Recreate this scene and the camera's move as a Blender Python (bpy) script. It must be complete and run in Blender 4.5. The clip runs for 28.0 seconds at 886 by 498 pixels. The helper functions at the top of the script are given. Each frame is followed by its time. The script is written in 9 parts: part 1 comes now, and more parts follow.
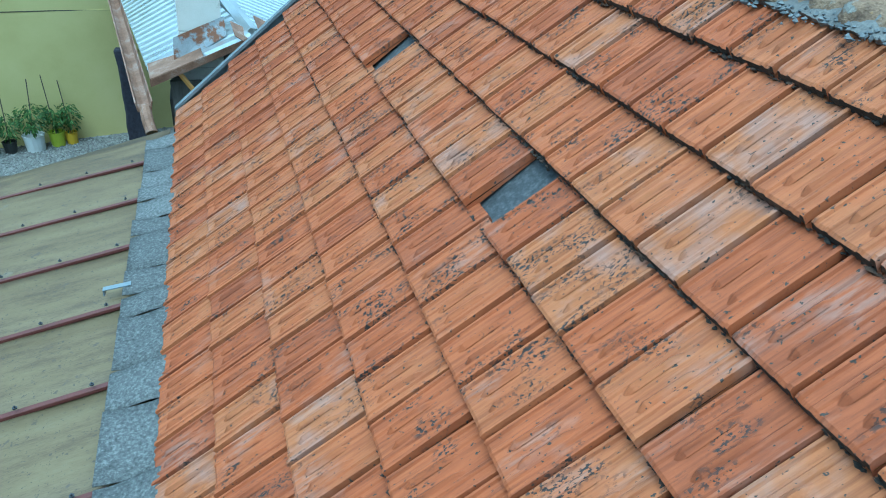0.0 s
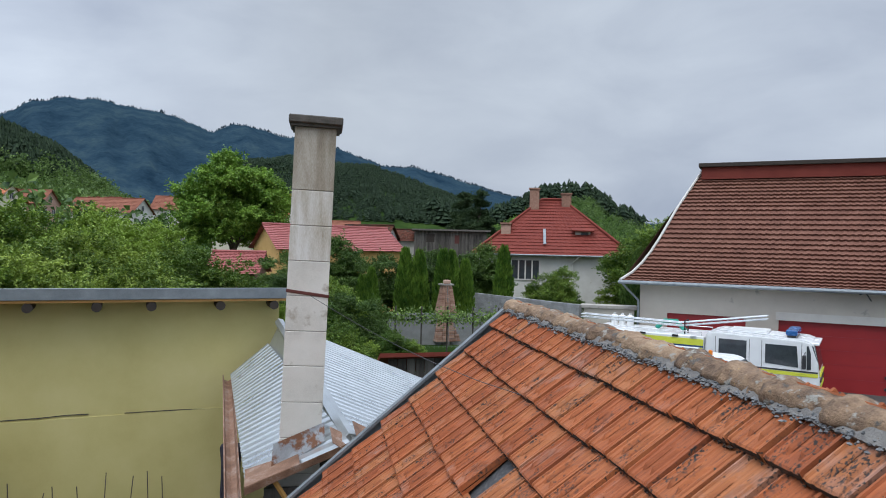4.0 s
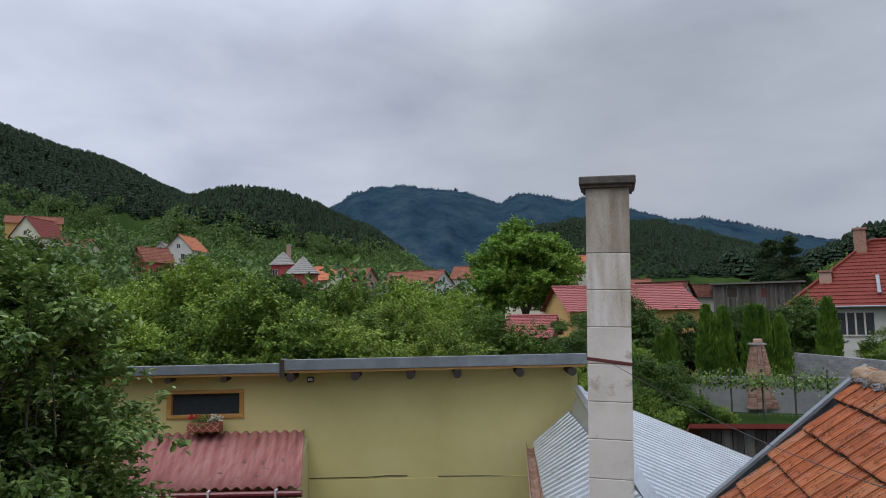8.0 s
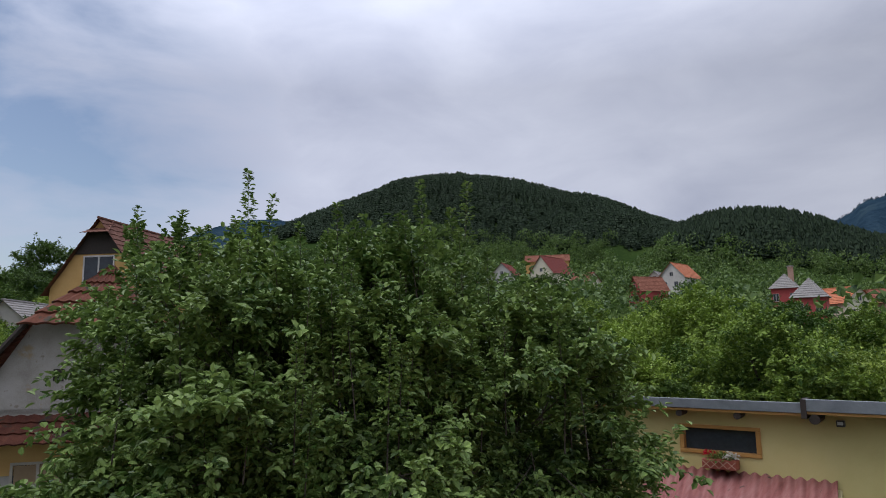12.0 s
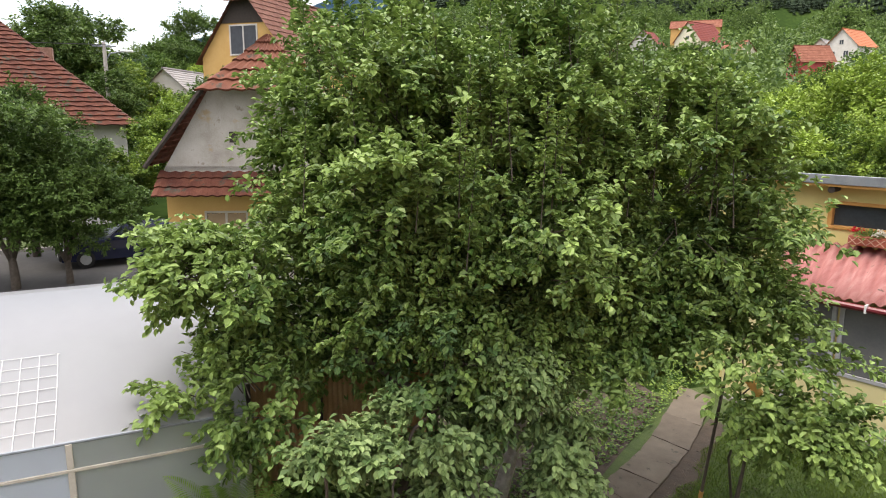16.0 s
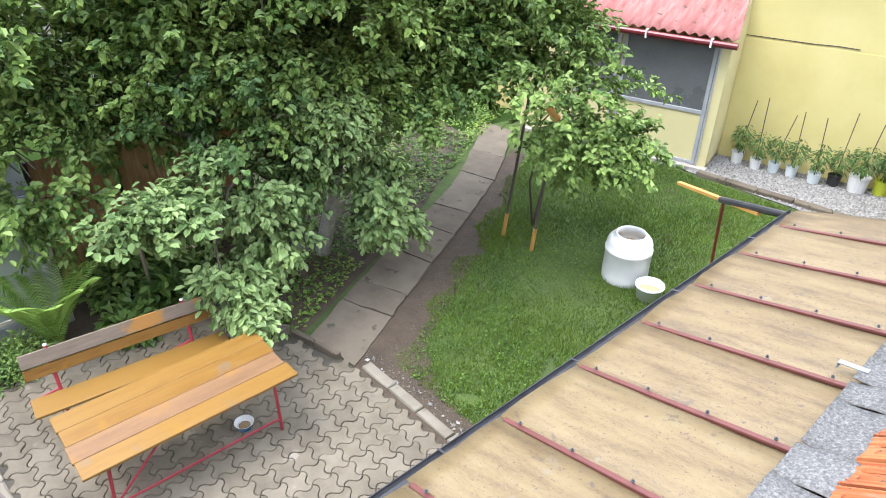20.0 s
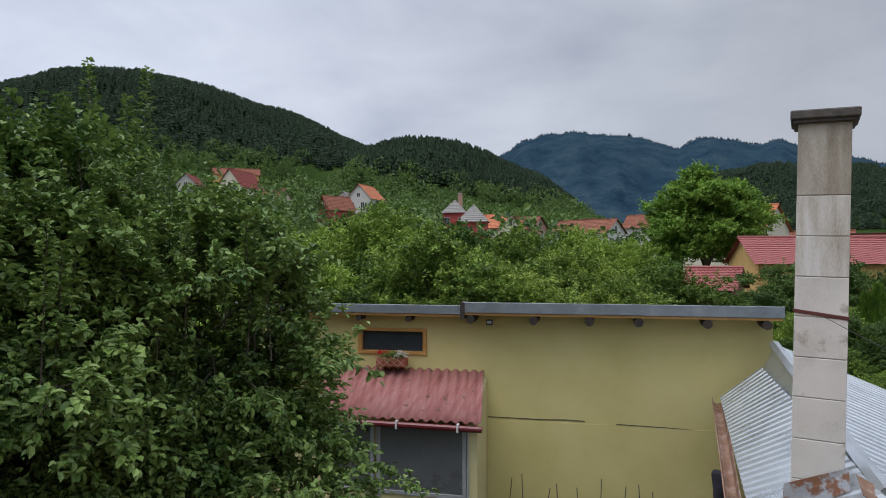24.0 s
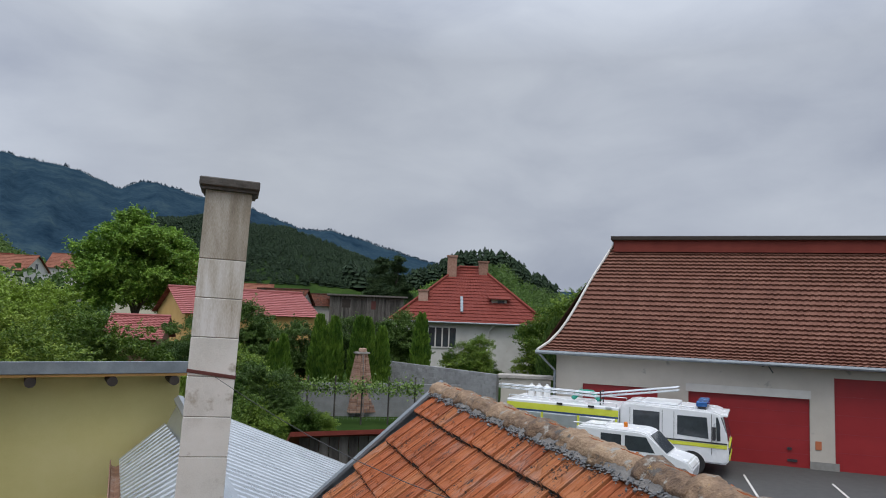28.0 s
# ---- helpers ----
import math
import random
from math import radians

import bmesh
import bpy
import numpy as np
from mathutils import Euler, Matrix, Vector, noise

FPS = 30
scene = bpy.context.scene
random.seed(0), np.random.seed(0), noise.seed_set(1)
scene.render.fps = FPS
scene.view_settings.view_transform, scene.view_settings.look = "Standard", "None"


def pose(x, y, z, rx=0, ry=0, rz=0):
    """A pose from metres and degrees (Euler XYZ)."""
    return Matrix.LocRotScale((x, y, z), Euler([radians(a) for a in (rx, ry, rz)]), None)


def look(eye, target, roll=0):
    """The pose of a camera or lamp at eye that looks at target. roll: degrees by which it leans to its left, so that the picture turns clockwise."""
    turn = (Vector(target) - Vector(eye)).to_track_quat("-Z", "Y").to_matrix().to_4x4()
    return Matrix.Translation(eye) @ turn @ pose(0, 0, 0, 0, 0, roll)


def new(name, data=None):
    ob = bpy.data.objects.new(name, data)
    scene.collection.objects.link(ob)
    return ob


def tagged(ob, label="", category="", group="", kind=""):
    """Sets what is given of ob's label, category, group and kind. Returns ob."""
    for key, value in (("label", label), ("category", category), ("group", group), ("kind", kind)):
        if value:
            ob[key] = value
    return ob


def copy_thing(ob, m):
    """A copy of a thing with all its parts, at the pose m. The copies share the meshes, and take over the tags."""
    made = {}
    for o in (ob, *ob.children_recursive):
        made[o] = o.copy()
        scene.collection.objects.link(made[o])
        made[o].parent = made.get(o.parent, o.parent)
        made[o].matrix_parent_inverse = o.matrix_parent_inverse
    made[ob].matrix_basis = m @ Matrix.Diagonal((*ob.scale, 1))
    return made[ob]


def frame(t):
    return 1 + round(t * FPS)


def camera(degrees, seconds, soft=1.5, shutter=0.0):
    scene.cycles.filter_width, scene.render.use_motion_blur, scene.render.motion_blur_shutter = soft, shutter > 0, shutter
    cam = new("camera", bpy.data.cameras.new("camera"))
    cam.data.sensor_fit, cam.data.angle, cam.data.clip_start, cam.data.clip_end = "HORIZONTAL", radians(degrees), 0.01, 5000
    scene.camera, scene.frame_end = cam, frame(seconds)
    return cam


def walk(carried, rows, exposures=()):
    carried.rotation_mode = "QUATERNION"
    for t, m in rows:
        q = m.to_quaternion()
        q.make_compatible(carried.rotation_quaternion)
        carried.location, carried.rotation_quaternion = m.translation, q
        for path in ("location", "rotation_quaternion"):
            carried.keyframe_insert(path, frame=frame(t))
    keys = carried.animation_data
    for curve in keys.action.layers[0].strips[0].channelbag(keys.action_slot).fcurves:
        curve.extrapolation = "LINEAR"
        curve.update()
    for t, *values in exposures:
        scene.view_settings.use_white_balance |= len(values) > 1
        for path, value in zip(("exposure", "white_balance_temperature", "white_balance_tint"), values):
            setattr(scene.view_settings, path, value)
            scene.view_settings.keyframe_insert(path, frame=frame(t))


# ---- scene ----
# The camera, held by hand above the roof.
cam = camera(66.4, 28.0, 1.0)
PATH = [
    (0, (0.001, 0.089, 5.023), (0.587, 1.709, 4.007), 4.7),
    (0.5, (0.017, 0.146, 5.035), (0.596, 1.845, 4.154), 3.5),
    (1, (0.066, 0.219, 5.091), (0.648, 1.952, 4.282), 3.1),
    (1.5, (0.108, 0.312, 5.127), (0.638, 2.161, 4.581), 4.5),
    (2, (0.082, 0.343, 5.141), (0.512, 2.262, 4.777), 2.8),
    (2.5, (0.088, 0.341, 5.164), (0.486, 2.282, 4.886), 2.6),
    (3, (0.089, 0.384, 5.199), (0.449, 2.345, 5.039), 2.2),
    (3.5, (0.091, 0.42, 5.233), (0.423, 2.391, 5.164), 1.5),
    (5.5, (0.058, 0.512, 5.281), (0.475, 2.466, 5.372), 1.2),
    (6, (0.058, 0.541, 5.295), (0.287, 2.525, 5.393), 0.2),
    (6.5, (0.046, 0.594, 5.302), (0.053, 2.59, 5.43), -1.0),
    (7, (0.039, 0.626, 5.304), (-0.093, 2.615, 5.459), -1.1),
    (7.5, (0.01, 0.659, 5.305), (-0.31, 2.626, 5.478), -1.1),
    (8, (-0.017, 0.703, 5.303), (-0.5, 2.636, 5.478), -1.2),
    (8.5, (-0.049, 0.749, 5.309), (-0.655, 2.647, 5.482), -1.1),
    (9, (-0.142, 0.753, 5.317), (-0.838, 2.62, 5.489), -3.1),
    (9.5, (-0.186, 0.786, 5.326), (-1.127, 2.542, 5.504), -1.5),
    (10, (-0.165, 0.809, 5.338), (-1.255, 2.475, 5.532), -1.0),
    (10.5, (-0.204, 0.795, 5.37), (-1.448, 2.345, 5.596), -1.3),
    (11, (-0.203, 0.743, 5.38), (-1.559, 2.191, 5.636), -1.0),
    (11.5, (-0.152, 0.677, 5.387), (-1.65, 1.975, 5.652), -1.0),
    (12, (-0.155, 0.633, 5.407), (-1.759, 1.795, 5.685), -0.8),
    (12.5, (-0.145, 0.577, 5.413), (-1.803, 1.657, 5.705), -0.3),
    (14.5, (0.157, 0.129, 5.462), (-1.692, 0.872, 5.632), -0.2),
    (15, (0.161, 0.115, 5.448), (-1.687, 0.879, 5.453), 0.1),
    (15.5, (0.117, 0.136, 5.399), (-1.702, 0.949, 5.223), 0.1),
    (16, (0.047, 0.145, 5.347), (-1.73, 0.98, 4.965), 0.2),
    (16.1, (0.031, 0.14, 5.34), (-1.738, 0.975, 4.925), 0.1),
    (16.5, (-0.009, 0.112, 5.284), (-1.733, 0.947, 4.709), -0.2),
    (17, (-0.024, 0.099, 5.213), (-1.677, 0.898, 4.419), -0.2),
    (17.5, (-0.037, 0.111, 5.18), (-1.61, 0.872, 4.206), 0.3),
    (18, (-0.053, 0.13, 5.167), (-1.566, 0.85, 4.075), -0.2),
    (18.5, (-0.079, 0.079, 5.165), (-1.56, 0.799, 4.029), 0.2),
    (19, (-0.114, 0.072, 5.155), (-1.526, 0.945, 4.04), 1.1),
    (19.5, (-0.133, 0.129, 5.155), (-1.453, 1.18, 4.08), 0.9),
    (20, (-0.11, 0.132, 5.162), (-1.368, 1.291, 4.125), 1.0),
    (20.5, (-0.12, 0.157, 5.148), (-1.488, 1.147, 4.076), 1.7),
    (21, (-0.119, 0.161, 5.129), (-1.47, 1.193, 4.075), 1.1),
    (21.5, (-0.156, 0.302, 5.085), (-1.251, 1.657, 4.102), 1.5),
    (22, (-0.192, 0.407, 5.042), (-1.068, 2.036, 4.281), 2.1),
    (22.5, (-0.222, 0.528, 5.063), (-1.095, 2.256, 4.558), 1.4),
    (24.5, (-0.181, 0.669, 5.275), (-1.109, 2.439, 5.373), -0.8),
    (25, (-0.158, 0.673, 5.272), (-0.923, 2.518, 5.381), 0.2),
    (25.5, (-0.123, 0.687, 5.279), (-0.523, 2.643, 5.401), 0.5),
    (26, (-0.082, 0.716, 5.296), (-0.096, 2.712, 5.427), 0.7),
    (26.5, (-0.044, 0.781, 5.304), (0.228, 2.758, 5.438), 1.2),
    (27, (-0.016, 0.839, 5.318), (0.487, 2.771, 5.438), 1.6),
    (27.5, (0.074, 0.86, 5.343), (0.641, 2.773, 5.484), 3.3),
    (28, (0.094, 0.916, 5.377), (0.67, 2.821, 5.573), 2.2),
]
EXPOSURES = [
    (0.0, 0.6, 4550, -25), (1.0, 0.7, 4550, -25), (2.0, 0.75, 5250, -15), (3.0, 0.4, 6000, 4), (5.5, 0.0, 6600, 8), (7.5, -0.2, 6550, 10), (9.5, -0.2, 6500, 12), (12.5, -0.36, 6600, 15), (15.0, 0.0, 6900, 14),
    (16.0, 1.2, 7700, 15), (16.6, 1.75, 7300, 17), (18.0, 1.8, 6950, 16), (20.0, 1.83, 6550, 10), (21.0, 1.93, 6150, 6), (22.0, 1.15, 6300, 4), (22.5, 0.5, 6600, 10), (24.5, -0.1, 6650, 10), (28.0, -0.1, 6650, 9),
]
walk(cam, [(t, look(eye, target, roll)) for t, eye, target, roll in PATH], EXPOSURES)

# World: a clouded Nishita sky with blue gaps in the west.
SUN_AZ, SUN_EL = -152.0, 64.0
world = bpy.data.worlds.new("sky")
scene.world = world
world.use_nodes = True
wn, wl = world.node_tree.nodes, world.node_tree.links
wn.clear()


def wnode(kind, **values):
    n = wn.new(kind)
    for k, v in values.items():
        n.inputs[k].default_value = v
    return n


sky = wn.new("ShaderNodeTexSky")
sky.sky_type, sky.sun_disc = "NISHITA", False
sky.sun_elevation, sky.sun_rotation = radians(SUN_EL), radians(SUN_AZ)
sky_level = wn.new("ShaderNodeVectorMath")
sky_level.operation = "SCALE"
sky_level.inputs[3].default_value = 0.15
wl.new(sky.outputs[0], sky_level.inputs[0])
tc = wn.new("ShaderNodeTexCoord")
squash = wn.new("ShaderNodeMapping")
squash.inputs["Scale"].default_value = (1.0, 1.0, 2.4)
wl.new(tc.outputs["Generated"], squash.inputs["Vector"])
big = wnode("ShaderNodeTexNoise", Scale=1.5, Detail=3.0, Roughness=0.45, Distortion=0.5)
wl.new(squash.outputs[0], big.inputs["Vector"])
fine = wnode("ShaderNodeTexNoise", Scale=4.5, Detail=7.0, Roughness=0.55, Distortion=0.3)
wl.new(squash.outputs[0], fine.inputs["Vector"])
cloud = wn.new("ShaderNodeValToRGB")
cloud.color_ramp.elements[0].position, cloud.color_ramp.elements[0].color = 0.35, (0.36, 0.41, 0.53, 1)
cloud.color_ramp.elements[1].position, cloud.color_ramp.elements[1].color = 0.69, (0.64, 0.70, 0.81, 1)
mixed = wn.new("ShaderNodeMath")
mixed.operation = "MULTIPLY_ADD"
mixed.inputs[1].default_value = 0.35
wl.new(fine.outputs["Fac"], mixed.inputs[0])
shift = wn.new("ShaderNodeMath")
shift.operation = "MULTIPLY"
shift.inputs[1].default_value = 0.65
wl.new(big.outputs["Fac"], shift.inputs[0])
wl.new(shift.outputs[0], mixed.inputs[2])
wl.new(mixed.outputs[0], cloud.inputs["Fac"])
# Open sky grows towards the west (minus x).
west = wn.new("ShaderNodeVectorMath")
west.operation = "DOT_PRODUCT"
west.inputs[1].default_value = (-0.97, -0.2, 0.12)
wl.new(tc.outputs["Generated"], west.inputs[0])
gap = wn.new("ShaderNodeMapRange")
gap.inputs["From Min"].default_value, gap.inputs["From Max"].default_value = 0.72, 1.1
gap.inputs["To Min"].default_value, gap.inputs["To Max"].default_value = 0.0, 0.75
wl.new(west.outputs["Value"], gap.inputs["Value"])
cover = wn.new("ShaderNodeMath")
cover.operation = "MULTIPLY_ADD"
wl.new(gap.outputs[0], cover.inputs[0])
wl.new(fine.outputs["Fac"], cover.inputs[1])
cover.inputs[2].default_value = 0.0
gate = wn.new("ShaderNodeMapRange")
gate.inputs["From Min"].default_value, gate.inputs["From Max"].default_value = 0.10, 0.26
wl.new(cover.outputs[0], gate.inputs["Value"])
both = wn.new("ShaderNodeMix")
both.data_type = "RGBA"
wl.new(gate.outputs[0], both.inputs["Factor"])
# Heavier cloud in the north, thinner towards west and east.
updown = wn.new("ShaderNodeSeparateXYZ")
wl.new(tc.outputs["Generated"], updown.inputs[0])
west_side, east_side = wn.new("ShaderNodeMapRange"), wn.new("ShaderNodeMapRange")
for node, edge, most in ((west_side, -0.88, 0.82), (east_side, 0.6, 0.16)):
    node.inputs["From Min"].default_value, node.inputs["From Max"].default_value = 0.0, edge
    node.inputs["To Min"].default_value, node.inputs["To Max"].default_value = 0.0, most
    wl.new(updown.outputs["X"], node.inputs["Value"])
sides = wn.new("ShaderNodeMath")
sides.operation = "ADD"
wl.new(west_side.outputs[0], sides.inputs[0])
wl.new(east_side.outputs[0], sides.inputs[1])
thin = wn.new("ShaderNodeMath")
thin.operation = "ADD"
thin.inputs[1].default_value = 0.90
wl.new(sides.outputs[0], thin.inputs[0])
lit_cloud = wn.new("ShaderNodeVectorMath")
lit_cloud.operation = "SCALE"
wl.new(cloud.outputs[0], lit_cloud.inputs[0])
# An overcast sky is brightest overhead.
zenith = wn.new("ShaderNodeMapRange")
zenith.inputs["From Min"].default_value, zenith.inputs["From Max"].default_value = 0.36, 1.0
zenith.inputs["To Min"].default_value, zenith.inputs["To Max"].default_value = 0.95, 3.7
wl.new(updown.outputs["Z"], zenith.inputs["Value"])
level = wn.new("ShaderNodeMath")
level.operation = "MULTIPLY"
wl.new(thin.outputs[0], level.inputs[0])
wl.new(zenith.outputs[0], level.inputs[1])
wl.new(level.outputs[0], lit_cloud.inputs[3])
wl.new(lit_cloud.outputs[0], both.inputs[6])
wl.new(sky_level.outputs[0], both.inputs[7])
back = wnode("ShaderNodeBackground", Strength=0.9)
wl.new(both.outputs[2], back.inputs["Color"])
wl.new(back.outputs[0], wn.new("ShaderNodeOutputWorld").inputs["Surface"])

sun = new("sun", bpy.data.lights.new("sun", "SUN"))
sun.data.energy, sun.data.angle, sun.data.color = 1.2, radians(30), (1.0, 0.96, 0.90)
sun_dir = Vector((math.sin(radians(SUN_AZ)) * math.cos(radians(SUN_EL)), math.cos(radians(SUN_AZ)) * math.cos(radians(SUN_EL)), math.sin(radians(SUN_EL))))
sun.matrix_world = look(sun_dir * 50, (0, 0, 0))


# ---- materials ----
MATS = {}


def mat(name, cols, rough=0.8, scale=4.0, fine=40.0, bump=0.3, dist=0.01, metal=0.0, stretch=(1, 1, 1), rnd=0.0, island=0.0, spots=None, local=False, spec=0.5):
    """Procedural surface. cols: colours from dark to light along a coarse noise; rnd / island: tone changes from object to object / piece to piece;
    spots: (colour, scale, threshold) for lichen, dirt or rust with an outline of its own; stretch: grain direction."""
    if name in MATS:
        return MATS[name]
    m = bpy.data.materials.new(name)
    m.use_nodes = True
    n, l = m.node_tree.nodes, m.node_tree.links
    b = n["Principled BSDF"]
    b.inputs["Metallic"].default_value = metal
    b.inputs["Specular IOR Level"].default_value = spec
    if local:
        pos = n.new("ShaderNodeTexCoord").outputs["Object"]
    else:
        pos = n.new("ShaderNodeNewGeometry").outputs["Position"]
    mp = n.new("ShaderNodeMapping")
    mp.inputs["Scale"].default_value = stretch
    l.new(pos, mp.inputs["Vector"])
    coarse = n.new("ShaderNodeTexNoise")
    coarse.inputs["Scale"].default_value, coarse.inputs["Detail"].default_value, coarse.inputs["Roughness"].default_value = scale, 5, 0.6
    l.new(mp.outputs[0], coarse.inputs["Vector"])
    grain = n.new("ShaderNodeTexNoise")
    grain.inputs["Scale"].default_value, grain.inputs["Detail"].default_value = fine, 4
    l.new(mp.outputs[0], grain.inputs["Vector"])
    f = n.new("ShaderNodeMath")
    f.operation = "MULTIPLY_ADD"
    f.inputs[1].default_value = 0.35
    l.new(grain.outputs["Fac"], f.inputs[0])
    f2 = n.new("ShaderNodeMath")
    f2.operation = "MULTIPLY_ADD"
    f2.inputs[1].default_value, f2.inputs[2].default_value = 0.9, -0.13
    l.new(coarse.outputs["Fac"], f2.inputs[0])
    l.new(f2.outputs[0], f.inputs[2])
    out = f.outputs[0]
    for amount, source in ((rnd, "ShaderNodeObjectInfo"), (island, "ShaderNodeNewGeometry")):
        if amount:
            r = n.new(source)
            a = n.new("ShaderNodeMath")
            a.operation = "MULTIPLY_ADD"
            a.inputs[1].default_value = amount
            l.new(r.outputs["Random" if source == "ShaderNodeObjectInfo" else "Random Per Island"], a.inputs[0])
            o = n.new("ShaderNodeMath")
            o.operation = "ADD"
            o.inputs[1].default_value = -amount / 2
            l.new(out, o.inputs[0])
            l.new(o.outputs[0], a.inputs[2])
            out = a.outputs[0]
    ramp = n.new("ShaderNodeValToRGB")
    e = ramp.color_ramp.elements
    while len(e) < len(cols):
        e.new(0.5)
    for k, c in enumerate(cols):
        e[k].position, e[k].color = 0.22 + 0.56 * k / max(1, len(cols) - 1), (*c, 1)
    l.new(out, ramp.inputs["Fac"])
    col = ramp.outputs["Color"]
    for c, sc, th in spots or ():
        sp = n.new("ShaderNodeTexNoise")
        sp.inputs["Scale"].default_value, sp.inputs["Detail"].default_value, sp.inputs["Roughness"].default_value = sc, 6, 0.62
        l.new(pos, sp.inputs["Vector"])
        g = n.new("ShaderNodeMapRange")
        g.inputs["From Min"].default_value, g.inputs["From Max"].default_value = th, th + 0.06
        l.new(sp.outputs["Fac"], g.inputs["Value"])
        mx = n.new("ShaderNodeMix")
        mx.data_type = "RGBA"
        mx.inputs[7].default_value = (*c, 1)
        l.new(g.outputs[0], mx.inputs["Factor"])
        l.new(col, mx.inputs[6])
        col = mx.outputs[2]
    l.new(col, b.inputs["Base Color"])
    rr = n.new("ShaderNodeMapRange")
    rr.inputs["To Min"].default_value, rr.inputs["To Max"].default_value = max(0.02, rough - 0.12), min(1.0, rough + 0.12)
    l.new(coarse.outputs["Fac"], rr.inputs["Value"])
    l.new(rr.outputs[0], b.inputs["Roughness"])
    if bump:
        bp = n.new("ShaderNodeBump")
        bp.inputs["Strength"].default_value, bp.inputs["Distance"].default_value = bump, dist
        l.new(f.outputs[0], bp.inputs["Height"])
        l.new(bp.outputs[0], b.inputs["Normal"])
    MATS[name] = m
    return m


def leaf_mat(name, dark, light, island=0.5, rough=0.5, own=0.0):
    """Leaves: tone changes from leaf to leaf, some light passes through."""
    if name in MATS:
        return MATS[name]
    m = bpy.data.materials.new(name)
    m.use_nodes = True
    n, l = m.node_tree.nodes, m.node_tree.links
    b = n["Principled BSDF"]
    b.inputs["Roughness"].default_value = rough
    b.inputs["Specular IOR Level"].default_value = 0.3
    g = n.new("ShaderNodeNewGeometry")
    no = n.new("ShaderNodeTexNoise")
    no.inputs["Scale"].default_value, no.inputs["Detail"].default_value = 0.7, 3
    l.new(g.outputs["Position"], no.inputs["Vector"])
    a = n.new("ShaderNodeMath")
    a.operation = "MULTIPLY_ADD"
    a.inputs[1].default_value = island
    l.new(g.outputs["Random Per Island"], a.inputs[0])
    tree = n.new("ShaderNodeMath")
    tree.operation = "MULTIPLY_ADD"
    tree.inputs[1].default_value, tree.inputs[2].default_value = own, -own / 2
    l.new(n.new("ShaderNodeObjectInfo").outputs["Random"], tree.inputs[0])
    both = n.new("ShaderNodeMath")
    l.new(no.outputs["Fac"], both.inputs[0])
    l.new(tree.outputs[0], both.inputs[1])
    l.new(both.outputs[0], a.inputs[2])
    ramp = n.new("ShaderNodeValToRGB")
    ramp.color_ramp.elements[0].position, ramp.color_ramp.elements[0].color = 0.42, (*dark, 1)
    ramp.color_ramp.elements[1].position, ramp.color_ramp.elements[1].color = 0.98, (*light, 1)
    l.new(a.outputs[0], ramp.inputs["Fac"])
    l.new(ramp.outputs[0], b.inputs["Base Color"])
    tr = n.new("ShaderNodeBsdfTranslucent")
    l.new(ramp.outputs[0], tr.inputs["Color"])
    mx = n.new("ShaderNodeMixShader")
    mx.inputs[0].default_value = 0.2
    l.new(b.outputs[0], mx.inputs[1])
    l.new(tr.outputs[0], mx.inputs[2])
    l.new(mx.outputs[0], n["Material Output"].inputs["Surface"])
    MATS[name] = m
    return m


